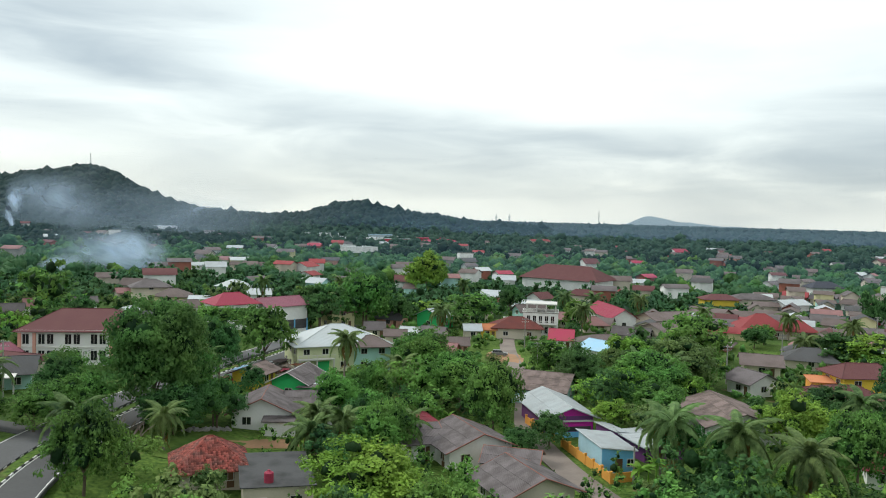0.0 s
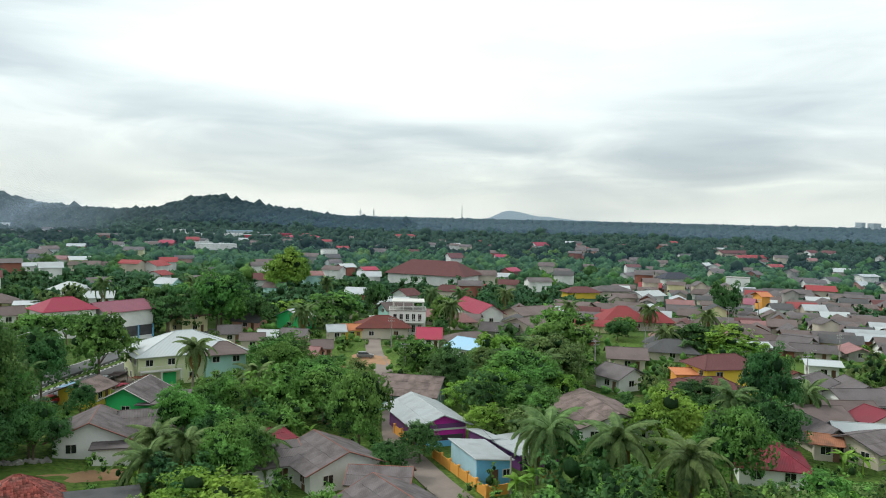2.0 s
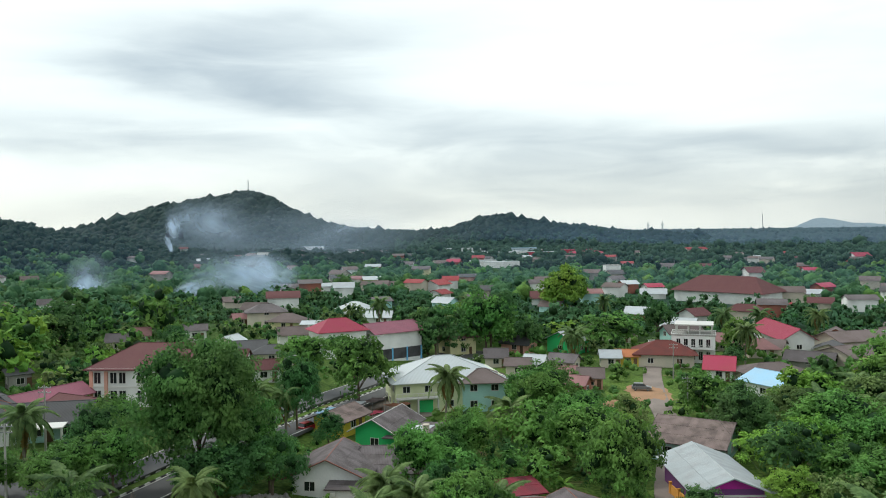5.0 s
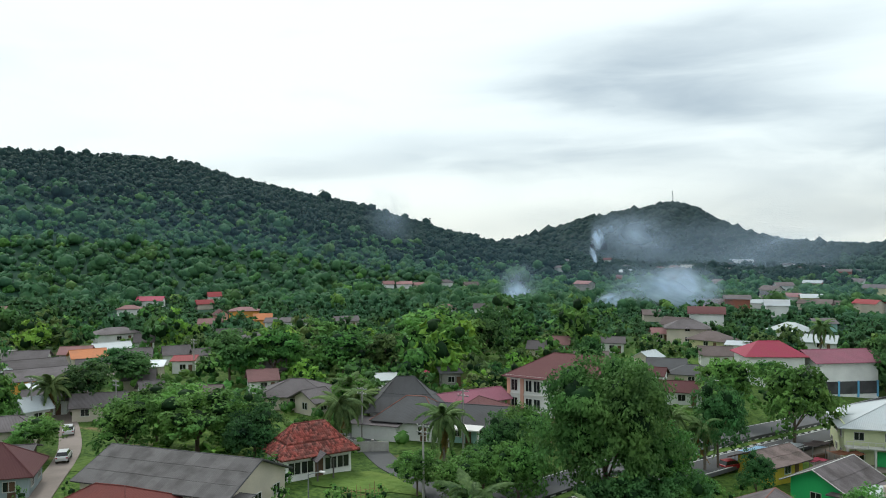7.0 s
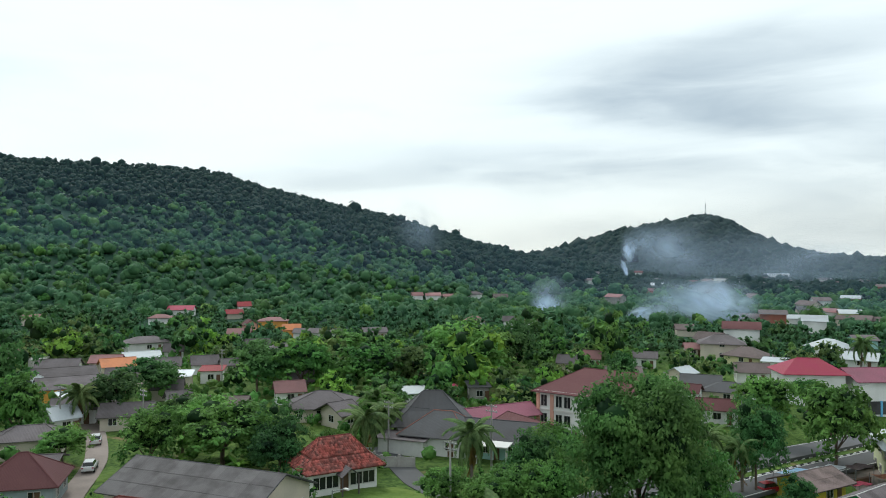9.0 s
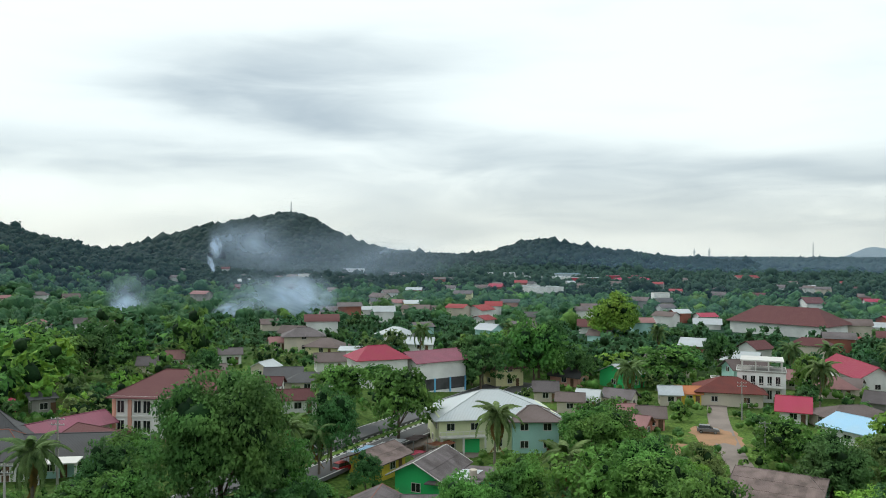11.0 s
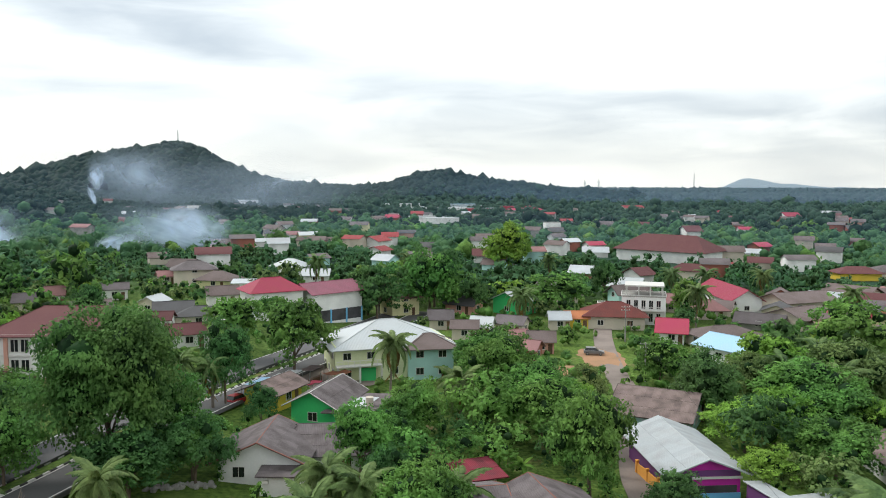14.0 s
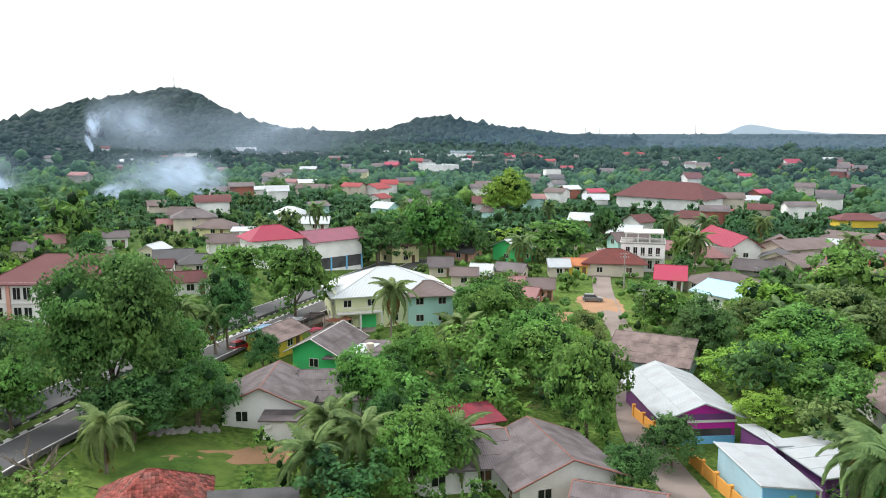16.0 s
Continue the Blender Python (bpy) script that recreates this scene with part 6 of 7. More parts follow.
LAWNS = [(-29, 99.5, 5), (-25, 103, 5), (-32, 106, 4), (-22, 111, 9), (-59, 110, 8), (-53, 136, 6), (-95, 94, 9), (-15, 172, 10), (36, 188, 7), (-101, 93, 5), (-112, 100, 5), (29, 115, 5), (29, 104, 5), (28, 124, 4), (30, 135, 4), (33, 155, 4), (36, 170, 4), (-63, 119, 5)] + [(x, y, 3.4) for x, y in WAYS]
EYE = np.array((4.0, 26.0))


def open_ground(x, y, tall):
    """True where a tree of that height would neither stand in a house or road nor fill the yard before it."""
    p = np.stack([x, y], 1)
    ok = np.ones(len(p), bool)
    for hx, hy, r in SPOTS:
        d = np.array((hx, hy)) - EYE
        far = np.linalg.norm(d)
        d /= far
        q = p - (hx, hy)
        before, beside = -(q @ d), np.abs(q[:, 0] * d[1] - q[:, 1] * d[0])
        reach = np.minimum(tall * far / 34.0 * (0.60 if far < 230 else 0.36), 36)
        ok &= ~((before > -r - 1) & (before < r + reach) & (beside < r + 1.0))
    for i in range(0, len(avenue_line), 2):
        ok &= np.hypot(x - avenue_line[i].x, y - avenue_line[i].y) > 12.5
    for gx, gy, r in GROVE:
        ok &= np.hypot(x - gx, y - gy) > r * 0.9
    for lx, ly, r in LAWNS:
        ok &= np.hypot(x - lx, y - ly) > r
    return ok


def scatter(r0, r1, gap, a0=-78, a1=60, keep=1.0):
    """Jittered points in a fan of the land."""
    side = np.arange(-r1, r1, gap)
    x, y = np.meshgrid(side, side)
    x, y = (x + rng.uniform(-0.45, 0.45, x.shape) * gap).ravel(), (y + rng.uniform(-0.45, 0.45, y.shape) * gap).ravel()
    d, a = np.hypot(x, y), np.degrees(np.arctan2(x, y))
    ok = (d > r0) & (d < r1) & (a > a0) & (a < a1) & (rng.random(len(x)) < keep)
    return x[ok], y[ok]


def wood(name, x, y, size, templates, mats, label, sink=0.3):
    """Many trees in one mesh."""
    z = terrain(x, y)
    vs, fs, ms, base = [], [], [], 0
    which = rng.integers(0, len(templates), len(x))
    for k, (tv, tf, tm) in enumerate(templates):
        at = np.where(which == k)[0]
        if not len(at):
            continue
        turn = rng.uniform(0, math.tau, len(at))
        c, s = np.cos(turn), np.sin(turn)
        w = size[at]
        h = w * rng.uniform(0.85, 1.35, len(at))
        vx = (tv[None, :, 0] * c[:, None] - tv[None, :, 1] * s[:, None]) * w[:, None] + x[at][:, None]
        vy = (tv[None, :, 0] * s[:, None] + tv[None, :, 1] * c[:, None]) * w[:, None] + y[at][:, None]
        vz = (tv[None, :, 2] + 1 - sink) * h[:, None] + z[at][:, None]
        vs.append(np.stack([vx, vy, vz], -1).reshape(-1, 3))
        fs.append((tf[None] + np.arange(len(at))[:, None, None] * len(tv) + base).reshape(-1, 3))
        ms.append(np.tile(tm, len(at)))
        base += len(at) * len(tv)
    me = joined(name, np.concatenate(vs), np.concatenate(fs), mats, np.concatenate(ms))
    if len(mats) == 1:
        me.shade_smooth()
    return tagged(new(name, me), label, "trees", kind="stuff")


near_templates = [crown_arrays(10 + k % 3, 1100, 0.058, 0.95, 0.36, 8) for k in range(5)]
mid_templates = [crown_arrays(6 + k % 3, 200, 0.130, 0.95, 0.56, 5) for k in range(6)]


def lump(base):
    """A rounded crown of one lumpy mass."""
    v, f = base
    bend = rng.normal(size=(5, 3)) * 1.6
    push = 1 + 0.16 * np.sin(v @ bend.T + rng.uniform(0, 6, 5)).sum(1) / 1.6
    return v * push[:, None] * rng.uniform(0.80, 1.16, (len(v), 1)) * (1, 1, 0.9), f, np.zeros(len(f), int)


def tuft(masses, sprays, leaf):
    """A ragged crown of a few uneven leafy masses with sprays of leaf breaking their outline."""
    c = rng.uniform(-0.55, 0.55, (masses, 3)) * (1, 1, 0.5)
    r = rng.uniform(0.42, 0.66, masses)
    vs, fs, base = [], [], 0
    v, f = ICO1
    for k in range(masses):
        vs.append(v * r[k] * rng.uniform(0.86, 1.08, (len(v), 1)) * (1, 1, 0.85) + c[k]), fs.append(f + base)
        base += len(v)
    k = rng.integers(0, masses, sprays)
    d = rng.normal(size=(sprays, 3))
    d[:, 2] = np.abs(d[:, 2]) * np.where(rng.random(sprays) < 0.9, 1, -1)
    d /= np.linalg.norm(d, axis=1)[:, None]
    at = c[k] + d * r[k][:, None] * rng.uniform(0.85, 1.12, (sprays, 1))
    n = 0.6 * d + (0, 0, 0.4) + rng.normal(scale=0.3, size=d.shape)
    n /= np.linalg.norm(n, axis=1)[:, None]
    t = np.cross(n, rng.normal(size=d.shape))
    t /= np.linalg.norm(t, axis=1)[:, None]
    b, s = np.cross(n, t), leaf * rng.uniform(0.6, 1.35, (sprays, 1))
    q = np.stack([at - t * s, at - b * s * 0.7 - n * s * 0.3, at + t * s, at + b * s * 0.7 - n * s * 0.3], 1).reshape(-1, 3)
    i = np.arange(sprays)[:, None] * 4 + base
    vs.append(q), fs.extend([i + [0, 1, 2], i + [0, 2, 3]])
    f = np.concatenate(fs)
    return np.concatenate(vs), f, np.zeros(len(f), int)


def in_sight(x, y, over=9.0):
    """True where a treetop shows over the ground between it and the path."""
    ok = np.ones(len(x), bool)
    top = terrain(x, y) + over
    for k in np.linspace(0.45, 0.985, 40):
        ok &= terrain(5 + (x - 5) * k, 30 + (y - 30) * k) < 34.5 + (top - 34.5) * k
    return ok


low_templates = [crown_arrays(3, 90, 0.12, 1.0, 0.55, 5) for k in range(8)]
shrub_templates = [tuft(2, 8, 0.30) for k in range(8)]
fine_templates = [tuft(4, 30, 0.19) for k in range(10)]
leafy_templates = [crown_arrays(4 + k % 3, 120, 0.15, 0.95, 0.6, 4) for k in range(8)]
round_templates = [tuft(3, 12, 0.24) for k in range(10)]
hill_templates = [tuft(2, 5, 0.26) for k in range(12)]
plain_templates = [tuft(2, 5, 0.28) for k in range(8)]
far_templates = [lump(ICO1) for k in range(6)]


KINDS = ["leaf", "leaf_dark", "leaf_bright", "leaf_olive"]
x, y = scatter(70, 270, 6.4)
size = rng.gamma(6, 0.5, len(x)) + 0.6
ok = open_ground(x, y, size * 2)
x, y, size, kind = x[ok], y[ok], size[ok], rng.choice(4, len(x), p=(0.40, 0.26, 0.12, 0.22))[ok]
for k, mat in enumerate(KINDS):
    at = kind == k
    for near, templates in ((True, near_templates), (False, mid_templates)):
        pick = at & ((np.hypot(x - 5, y - 30) < 125) == near)
        if pick.any():
            wood("village_trees", x[pick], y[pick], size[pick], templates, [mat, "leaf_core_shade"], "mixed green trees filling the gaps between houses")
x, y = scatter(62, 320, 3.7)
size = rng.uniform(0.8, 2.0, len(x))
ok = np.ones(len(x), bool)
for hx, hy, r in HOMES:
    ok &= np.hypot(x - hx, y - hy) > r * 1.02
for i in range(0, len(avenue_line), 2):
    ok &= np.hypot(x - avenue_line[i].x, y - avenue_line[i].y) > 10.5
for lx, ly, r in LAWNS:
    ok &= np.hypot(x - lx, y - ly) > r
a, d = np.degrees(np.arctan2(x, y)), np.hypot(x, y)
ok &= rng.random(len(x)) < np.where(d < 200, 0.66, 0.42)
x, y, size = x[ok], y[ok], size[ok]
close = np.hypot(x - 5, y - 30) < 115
wood("shrubs", x[close], y[close], size[close], low_templates, ["leaf", "leaf_core_shade"], "low green shrubs round the houses", 0.25)
wood("shrubs", x[~close], y[~close], size[~close], shrub_templates, ["leaf"], "low green shrubs farther off among the houses", 0.25)
x, y = scatter(265, 700, 6.6, -80, 58)
size = rng.gamma(4, 0.60, len(x)) + 0.9
ok = open_ground(x, y, size * 1.5)
x, y, size, kind = x[ok], y[ok], size[ok], rng.choice(3, len(x), p=(0.80, 0.18, 0.02))[ok]
kind = np.where(np.hypot(x, y) + rng.uniform(-90, 90, len(x)) > 630, 3, kind)
for k, mat in enumerate(("forest", "leaf_dark", "leaf", "hill_forest")):
    at = kind == k
    for near, templates, mats in ((0, leafy_templates, [mat, "leaf_core_shade"]), (1, fine_templates, [mat]), (2, round_templates, [mat])):
        pick = at & (np.digitize(np.hypot(x, y), (370, 470)) == near)
        if pick.any():
            wood("woodland", x[pick], y[pick], size[pick], templates, mats, "dense green woodland beyond the village", 0.55)
x, y = scatter(700, 1200, 5.2, -82, -8)
ok = in_sight(x, y)
x, y = x[ok], y[ok]
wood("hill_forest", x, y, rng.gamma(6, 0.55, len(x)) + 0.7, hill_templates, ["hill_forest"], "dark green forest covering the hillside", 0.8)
x, y = scatter(700, 1250, 9.0, -8, 58)
ok = in_sight(x, y, 6)
for hx, hy, r in FAR_HOMES:
    k = math.hypot(hx, hy)
    q, w = (x * hx + y * hy) / k - k, np.abs(x * hy - y * hx) / k
    ok &= ~((q > -r - 34) & (q < r + 3) & (w < r + 2))
x, y = x[ok], y[ok]
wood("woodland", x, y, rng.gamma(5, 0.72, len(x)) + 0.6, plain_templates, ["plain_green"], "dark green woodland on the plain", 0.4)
x, y = scatter(1200, 1750, 9.0, -50, 14)
ok = in_sight(x, y)
x, y = x[ok], y[ok]
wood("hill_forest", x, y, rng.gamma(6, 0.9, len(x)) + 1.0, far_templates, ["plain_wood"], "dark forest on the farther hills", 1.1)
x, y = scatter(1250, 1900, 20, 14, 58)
wood("far_forest", x, y, rng.uniform(7, 10, len(x)), far_templates, ["forest_far_hazed"], "hazy forest on the plain", 0.7)
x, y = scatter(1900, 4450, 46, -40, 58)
wood("far_forest", x, y, rng.uniform(8, 13, len(x)), far_templates, ["forest_far_hazed"], "hazy forest stretching to the horizon", 0.95)

# ---- kerbs, cars, poles, tanks and other small things ----
def kerb(side, y_max=205.0):
    """Black and white painted kerb stones along the planted strip."""
    thing = tagged(new("kerb"), "black and white painted kerb stones edging the planted strip", "kerb", kind="structure")
    stones = []
    for mat in ("paint_line", "rubber"):
        bm = bmesh.new()
        box(bm, -0.52, 0.52, -0.12, 0.12, -0.25, 0.24)
        bmesh.ops.bevel(bm, geom=[e for e in bm.edges if abs(e.verts[0].co.z - 0.24) < 0.01 and abs(e.verts[1].co.z - 0.24) < 0.01], offset=0.04, segments=1, affect="EDGES")
        stones.append(mesh_of("kerb_stone", bm, mat))
    run, n = 0.0, 0
    for a, b in zip(avenue_line, avenue_line[1:]):
        d = b - a
        if d.length < 0.01 or a.y > y_max:
            continue
        right = Vector((d.y, -d.x)).normalized()
        while run < d.length:
            p = a + d.normalized() * run + right * side
            place("kerb_stone", stones[n % 2], thing, pose(p.x, p.y, level(p.x, p.y) + 0.12, 0, 0, math.degrees(math.atan2(d.y, d.x))))
            run, n = run + 1.08, n + 1
        run -= d.length


kerb(0.80)
kerb(-0.80)

BODIES = {}
for key, c in dict(red=(0.30, 0.012, 0.02), white=(0.62, 0.63, 0.64), grey=(0.16, 0.17, 0.18), silver=(0.42, 0.43, 0.45), blue=(0.05, 0.16, 0.42), black=(0.03, 0.03, 0.035)).items():
    M["paint_" + key] = material("paint_" + key, c, 0.3, 0.1, 0.03, tuple(v * 0.85 for v in c), 0.3, 1.0, 0.02)


def car(x, y, turn, colour, label, lift=0.1):
    """A parked car, 4.1 m long, nose to +x."""
    thing = new("car")
    thing.matrix_basis = pose(x, y, level(x, y) + lift, 0, 0, turn)
    tagged(thing, label, "car")
    bm = bmesh.new()
    prof = [(-2.05, 0.35), (-2.05, 0.85), (-1.95, 0.98), (-1.0, 1.0), (0.9, 0.98), (1.9, 0.78), (2.05, 0.6), (2.05, 0.35)]
    sides = [[bm.verts.new((px, s * (0.84 if 0.5 < pz < 0.95 else 0.80), pz)) for px, pz in prof] for s in (-1, 1)]
    n = len(prof)
    for k in range(n):
        j = (k + 1) % n
        bm.faces.new((sides[0][k], sides[0][j], sides[1][j], sides[1][k]))
    bm.faces.new(sides[0][::-1])
    bm.faces.new(sides[1])
    bmesh.ops.bevel(bm, geom=bm.edges[:], offset=0.05, segments=2, affect="EDGES")
    part("body", bm, "paint_" + colour, thing)
    bm = bmesh.new()
    lo = [bm.verts.new(p) for p in ((-1.85, -0.74, 0.95), (0.95, -0.74, 0.95), (0.95, 0.74, 0.95), (-1.85, 0.74, 0.95))]
    hi = [bm.verts.new(p) for p in ((-1.55, -0.6, 1.46), (0.25, -0.6, 1.46), (0.25, 0.6, 1.46), (-1.55, 0.6, 1.46))]
    for k in range(4):
        bm.faces.new((lo[k], lo[(k + 1) % 4], hi[(k + 1) % 4], hi[k]))
    bm.faces.new(hi)
    part("cabin_glass", bm, "glass", thing)
    bm = bmesh.new()
    box(bm, -1.6, 0.3, -0.62, 0.62, 1.45, 1.52)
    bmesh.ops.bevel(bm, geom=bm.edges[:], offset=0.03, segments=2, affect="EDGES")
    part("car_roof", bm, "paint_" + colour, thing)
    for wx in (-1.3, 1.28):
        for s in (-1, 1):
            bm = bmesh.new()
            bar(bm, (wx, s * 0.66, 0.32), (wx, s * 0.86, 0.32), 0.32, 16)
            w = part("wheel", bm, "rubber", thing)
            bm = bmesh.new()
            bar(bm, (wx, s * 0.85, 0.32), (wx, s * 0.875, 0.32), 0.19, 12)
            part("rim", bm, "metal", w)
    for s in (-1, 1):
        bm = bmesh.new()
        box(bm, 2.0, 2.07, s * 0.62 - 0.16, s * 0.62 + 0.16, 0.62, 0.76)
        part("headlight", bm, "trim", thing)
        bm = bmesh.new()
        box(bm, -2.08, -2.0, s * 0.66 - 0.12, s * 0.66 + 0.12, 0.7, 0.88)
        part("tail_light", bm, "crimson", thing)


car(-25.2, 149.6, 62, "red", "red hatchback parked beside the yellow stall")
car(-100.6, 92.7, 144, "white", "silver-white car standing in the dirt lane")
car(-115.0, 101.0, 150, "white", "white car farther up the dirt lane")
car(35.2, 191.6, -8, "grey", "grey car parked on the sandy yard")
car(-23.4, 159.5, 66, "silver", "silver car parked at the edge of the avenue")
car(-21.8, 163.0, 66, "silver", "silver car parked at the edge of the avenue")
car(-11.5, 171.5, 20, "white", "white car on the paved yard")


def pole(x, y, height, label="grey concrete utility pole with a crossarm", arms=2):
    thing = new("utility_pole")
    thing.matrix_basis = pose(x, y, level(x, y))
    tagged(thing, label, "utility pole")
    bm = bmesh.new()
    bar(bm, (0, 0, -0.5), (0, 0, height), 0.17, 10, 0.10)
    part("pole", bm, "concrete", thing)
    for k in range(arms):
        bm = bmesh.new()
        box(bm, -0.95, 0.95, -0.05, 0.05, height - 0.35 - 0.7 * k, height - 0.25 - 0.7 * k)
        a = part("crossarm", bm, "metal", thing)
        for s in (-0.85, -0.3, 0.3, 0.85):
            bm = bmesh.new()
            bar(bm, (s, 0, height - 0.25 - 0.7 * k), (s, 0, height - 0.08 - 0.7 * k), 0.05, 6)
            part("insulator", bm, "trim", a)
    return (x, y, level(x, y) + height - 0.2)


def cable(a, b, sag=0.8, label="thin black overhead cable"):
    bm = bmesh.new()
    a, b = Vector(a), Vector(b)
    pts = [a.lerp(b, k / 10) - Vector((0, 0, sag * 4 * (k / 10) * (1 - k / 10))) for k in range(11)]
    rings = [[bm.verts.new(p + Vector((0, 0.022 * math.cos(k * 2.094), 0.022 * math.sin(k * 2.094)))) for k in range(3)] for p in pts]
    for r0, r1 in zip(rings, rings[1:]):
        for k in range(3):
            bm.faces.new((r0[k], r0[(k + 1) % 3], r1[(k + 1) % 3], r1[k]))
    tagged(new("cable", mesh_of("cable", bm, "rubber")), label, "cable")


tops = [pole(-56.2, 127.2, 9.5), pole(-49.0, 108.5, 9.0), pole(-74.5, 126.0, 8.0)]
cable(tops[0], tops[1])
cable(tops[0], tops[2])
street = [pole(36.6, 97.9, 5.0, "slim dark street pole beside the orange wall", 0), pole(39.5, 168.0, 7.5), pole(44.5, 205.0, 8.0)]
for p, q in zip(street, street[1:]):
    cable(p, q, 0.6)
for k, (px, py) in enumerate(((80, 160), (103, 178), (128, 196), (155, 216), (182, 236), (118, 140), (145, 160))):
    pole(px, py, 8.5)
pole(-113, 108, 8.0), pole(-127, 101, 8.0), pole(-150, 150, 8.0)


def street_lamp(x, y, turn):
    thing = new("street_lamp")
    thing.matrix_basis = pose(x, y, level(x, y), 0, 0, turn)
    tagged(thing, "tall grey street lamp with an outstretched arm", "street lamp")
    bm = bmesh.new()
    bar(bm, (0, 0, -0.4), (0, 0, 7.6), 0.10, 8, 0.06)
    part("mast", bm, "metal", thing)
    bm = bmesh.new()
    bar(bm, (0, 0, 7.5), (1.8, 0, 8.1), 0.05, 6)
    a = part("arm", bm, "metal", thing)
    bm = bmesh.new()
    box(bm, 1.6, 2.3, -0.14, 0.14, 8.02, 8.16)
    bmesh.ops.bevel(bm, geom=bm.edges[:], offset=0.04, segments=2, affect="EDGES")
    part("lamp_head", bm, "trim", a)


for i in (8, 20, 32, 44, 56):
    p = avenue_line[min(i, len(avenue_line) - 1)]
    street_lamp(p.x - 8.8, p.y + 1.5, 0)


def tank(x, y, z, mat, label, r=0.55, h=1.2):
    thing = new("water_tank")
    thing.matrix_basis = pose(x, y, z)
    tagged(thing, label, "water tank")
    bm = bmesh.new()
    for z0, z1, a, b in ((0, 0.1, r * 0.96, r), (0.1, h * 0.45, r, r), (h * 0.45, h * 0.5, r * 1.04, r * 1.04), (h * 0.5, h, r, r), (h, h + 0.22, r, r * 0.35)):
        bar(bm, (0, 0, z0), (0, 0, z1), a, 16, b)
    part("drum", bm, mat, thing)
    bm = bmesh.new()
    bar(bm, (0, 0, h + 0.2), (0, 0, h + 0.3), r * 0.32, 12)
    part("lid", bm, mat, thing)


tank(-10.2, 89.3, level(-10, 94.3) + 3.34, "crimson", "bright red plastic water tank on the flat roof")
tank(-88, 160, level(-88, 160) + 0.0, "crimson", "red water tank among the trees", 0.8, 4.6)


def banana(x, y, size, seed):
    """A clump of banana: broad arched leaves from a short stem."""
    r = random.Random(seed)
    thing = new("banana_plant")
    thing.matrix_basis = pose(x, y, level(x, y), 0, 0, r.uniform(0, 360))
    tagged(thing, "banana plant with broad pale green arching leaves", "banana plant", "banana plants")
    bm = bmesh.new()
    bar(bm, (0, 0, -0.2), (0, 0, size * 0.75), 0.13, 8, 0.09)
    part("stem", bm, "leaf_bright", thing)
    for k in range(9):
        place("leaf", BANANA[k % 2], thing, pose(0, 0, size * 0.72, 0, 0, k * 137 + r.uniform(-15, 15)) @ pose(0, 0, 0, 0, -r.uniform(5, 50), 0)).scale = [size * r.uniform(0.5, 0.75)] * 3


def banana_leaf(droop):
    bm = bmesh.new()
    rows = []
    for k in range(8):
        s = k / 7
        w = 0.17 * math.sin(math.pi * min(1.0, 0.08 + 0.9 * s)) + 0.015
        c = (s * (1 - 0.2 * droop * s), 0, 0.35 * s - droop * s * s)
        rows.append([bm.verts.new((c[0], -w, c[2] - 0.3 * w)), bm.verts.new(c), bm.verts.new((c[0], w, c[2] - 0.3 * w))])
    for a, b in zip(rows, rows[1:]):
        bm.faces.new((a[0], a[1], b[1], b[0]))
        bm.faces.new((a[1], a[2], b[2], b[1]))
    return mesh_of("leaf", bm, "leaf_bright")


BANANA = [banana_leaf(0.5), banana_leaf(0.9)]
for k, (bx, by) in enumerate(((9.5, 125.5), (14.5, 124.0), (12.0, 127.0), (5.0, 125.0), (36.8, 96.5), (38.5, 97.5), (40.2, 99.0), (-8.0, 108.0), (77.5, 108.0), (79.5, 106.0), (81.0, 109.0), (83.0, 104.0), (85.5, 96.0), (88.0, 95.0),
                               (-86.5, 93.0), (-83.0, 97.0), (-88.0, 98.5), (-79.0, 101.5), (90.5, 93.0), (133.0, 214.0), (136.0, 211.0))):
    banana(bx, by, 2.6 + 0.9 * ((k * 7) % 5) / 4, 100 + k)


def dead_tree(x, y):
    thing = new("dead_tree")
    thing.matrix_basis = pose(x, y, level(x, y))
    tagged(thing, "bare grey dead tree with broken branches on the lawn", "tree")
    r = random.Random(5)
    bm = bmesh.new()
    bar(bm, (0, 0, -0.4), (0.1, 0, 3.6), 0.30, 9, 0.22)
    part("trunk", bm, "bark", thing)

    def limb(bm, p, d, ln, rad, depth):
        q = p + d * ln
        bar(bm, p, q, rad, 5, rad * 0.6)
        if depth:
            for _ in range(2 + (depth > 1)):
                limb(bm, p.lerp(q, r.uniform(0.5, 1)), (d + Vector((r.uniform(-0.8, 0.8), r.uniform(-0.8, 0.8), r.uniform(-0.2, 0.6)))).normalized(), ln * 0.62, rad * 0.55, depth - 1)

    for k in range(5):
        bm = bmesh.new()
        a = k * 1.26
        limb(bm, Vector((0.1, 0, 2.6 + 0.25 * k)), Vector((math.cos(a), math.sin(a), 0.8)).normalized(), 2.3, 0.14, 2)
        part("limb", bm, "palm_bark", thing)


dead_tree(-29.0, 99.5)


def rubble(x0, y0, x1, y1, n, seed):
    r = random.Random(seed)
    bm = bmesh.new()
    for k in range(n):
        t = r.random()
        x, y = x0 + (x1 - x0) * t + r.uniform(-0.7, 0.7), y0 + (y1 - y0) * t + r.uniform(-0.7, 0.7)
        bmesh.ops.create_icosphere(bm, subdivisions=1, radius=r.uniform(0.15, 0.4), matrix=Matrix.Translation((x, y, level(x, y) + 0.1)))
    tagged(new("rubble", mesh_of("rubble", bm, "concrete")), "loose grey rubble along the edge of the lawn", "rubble", kind="stuff")


rubble(-26, 117, -20, 120.5, 70, 3)


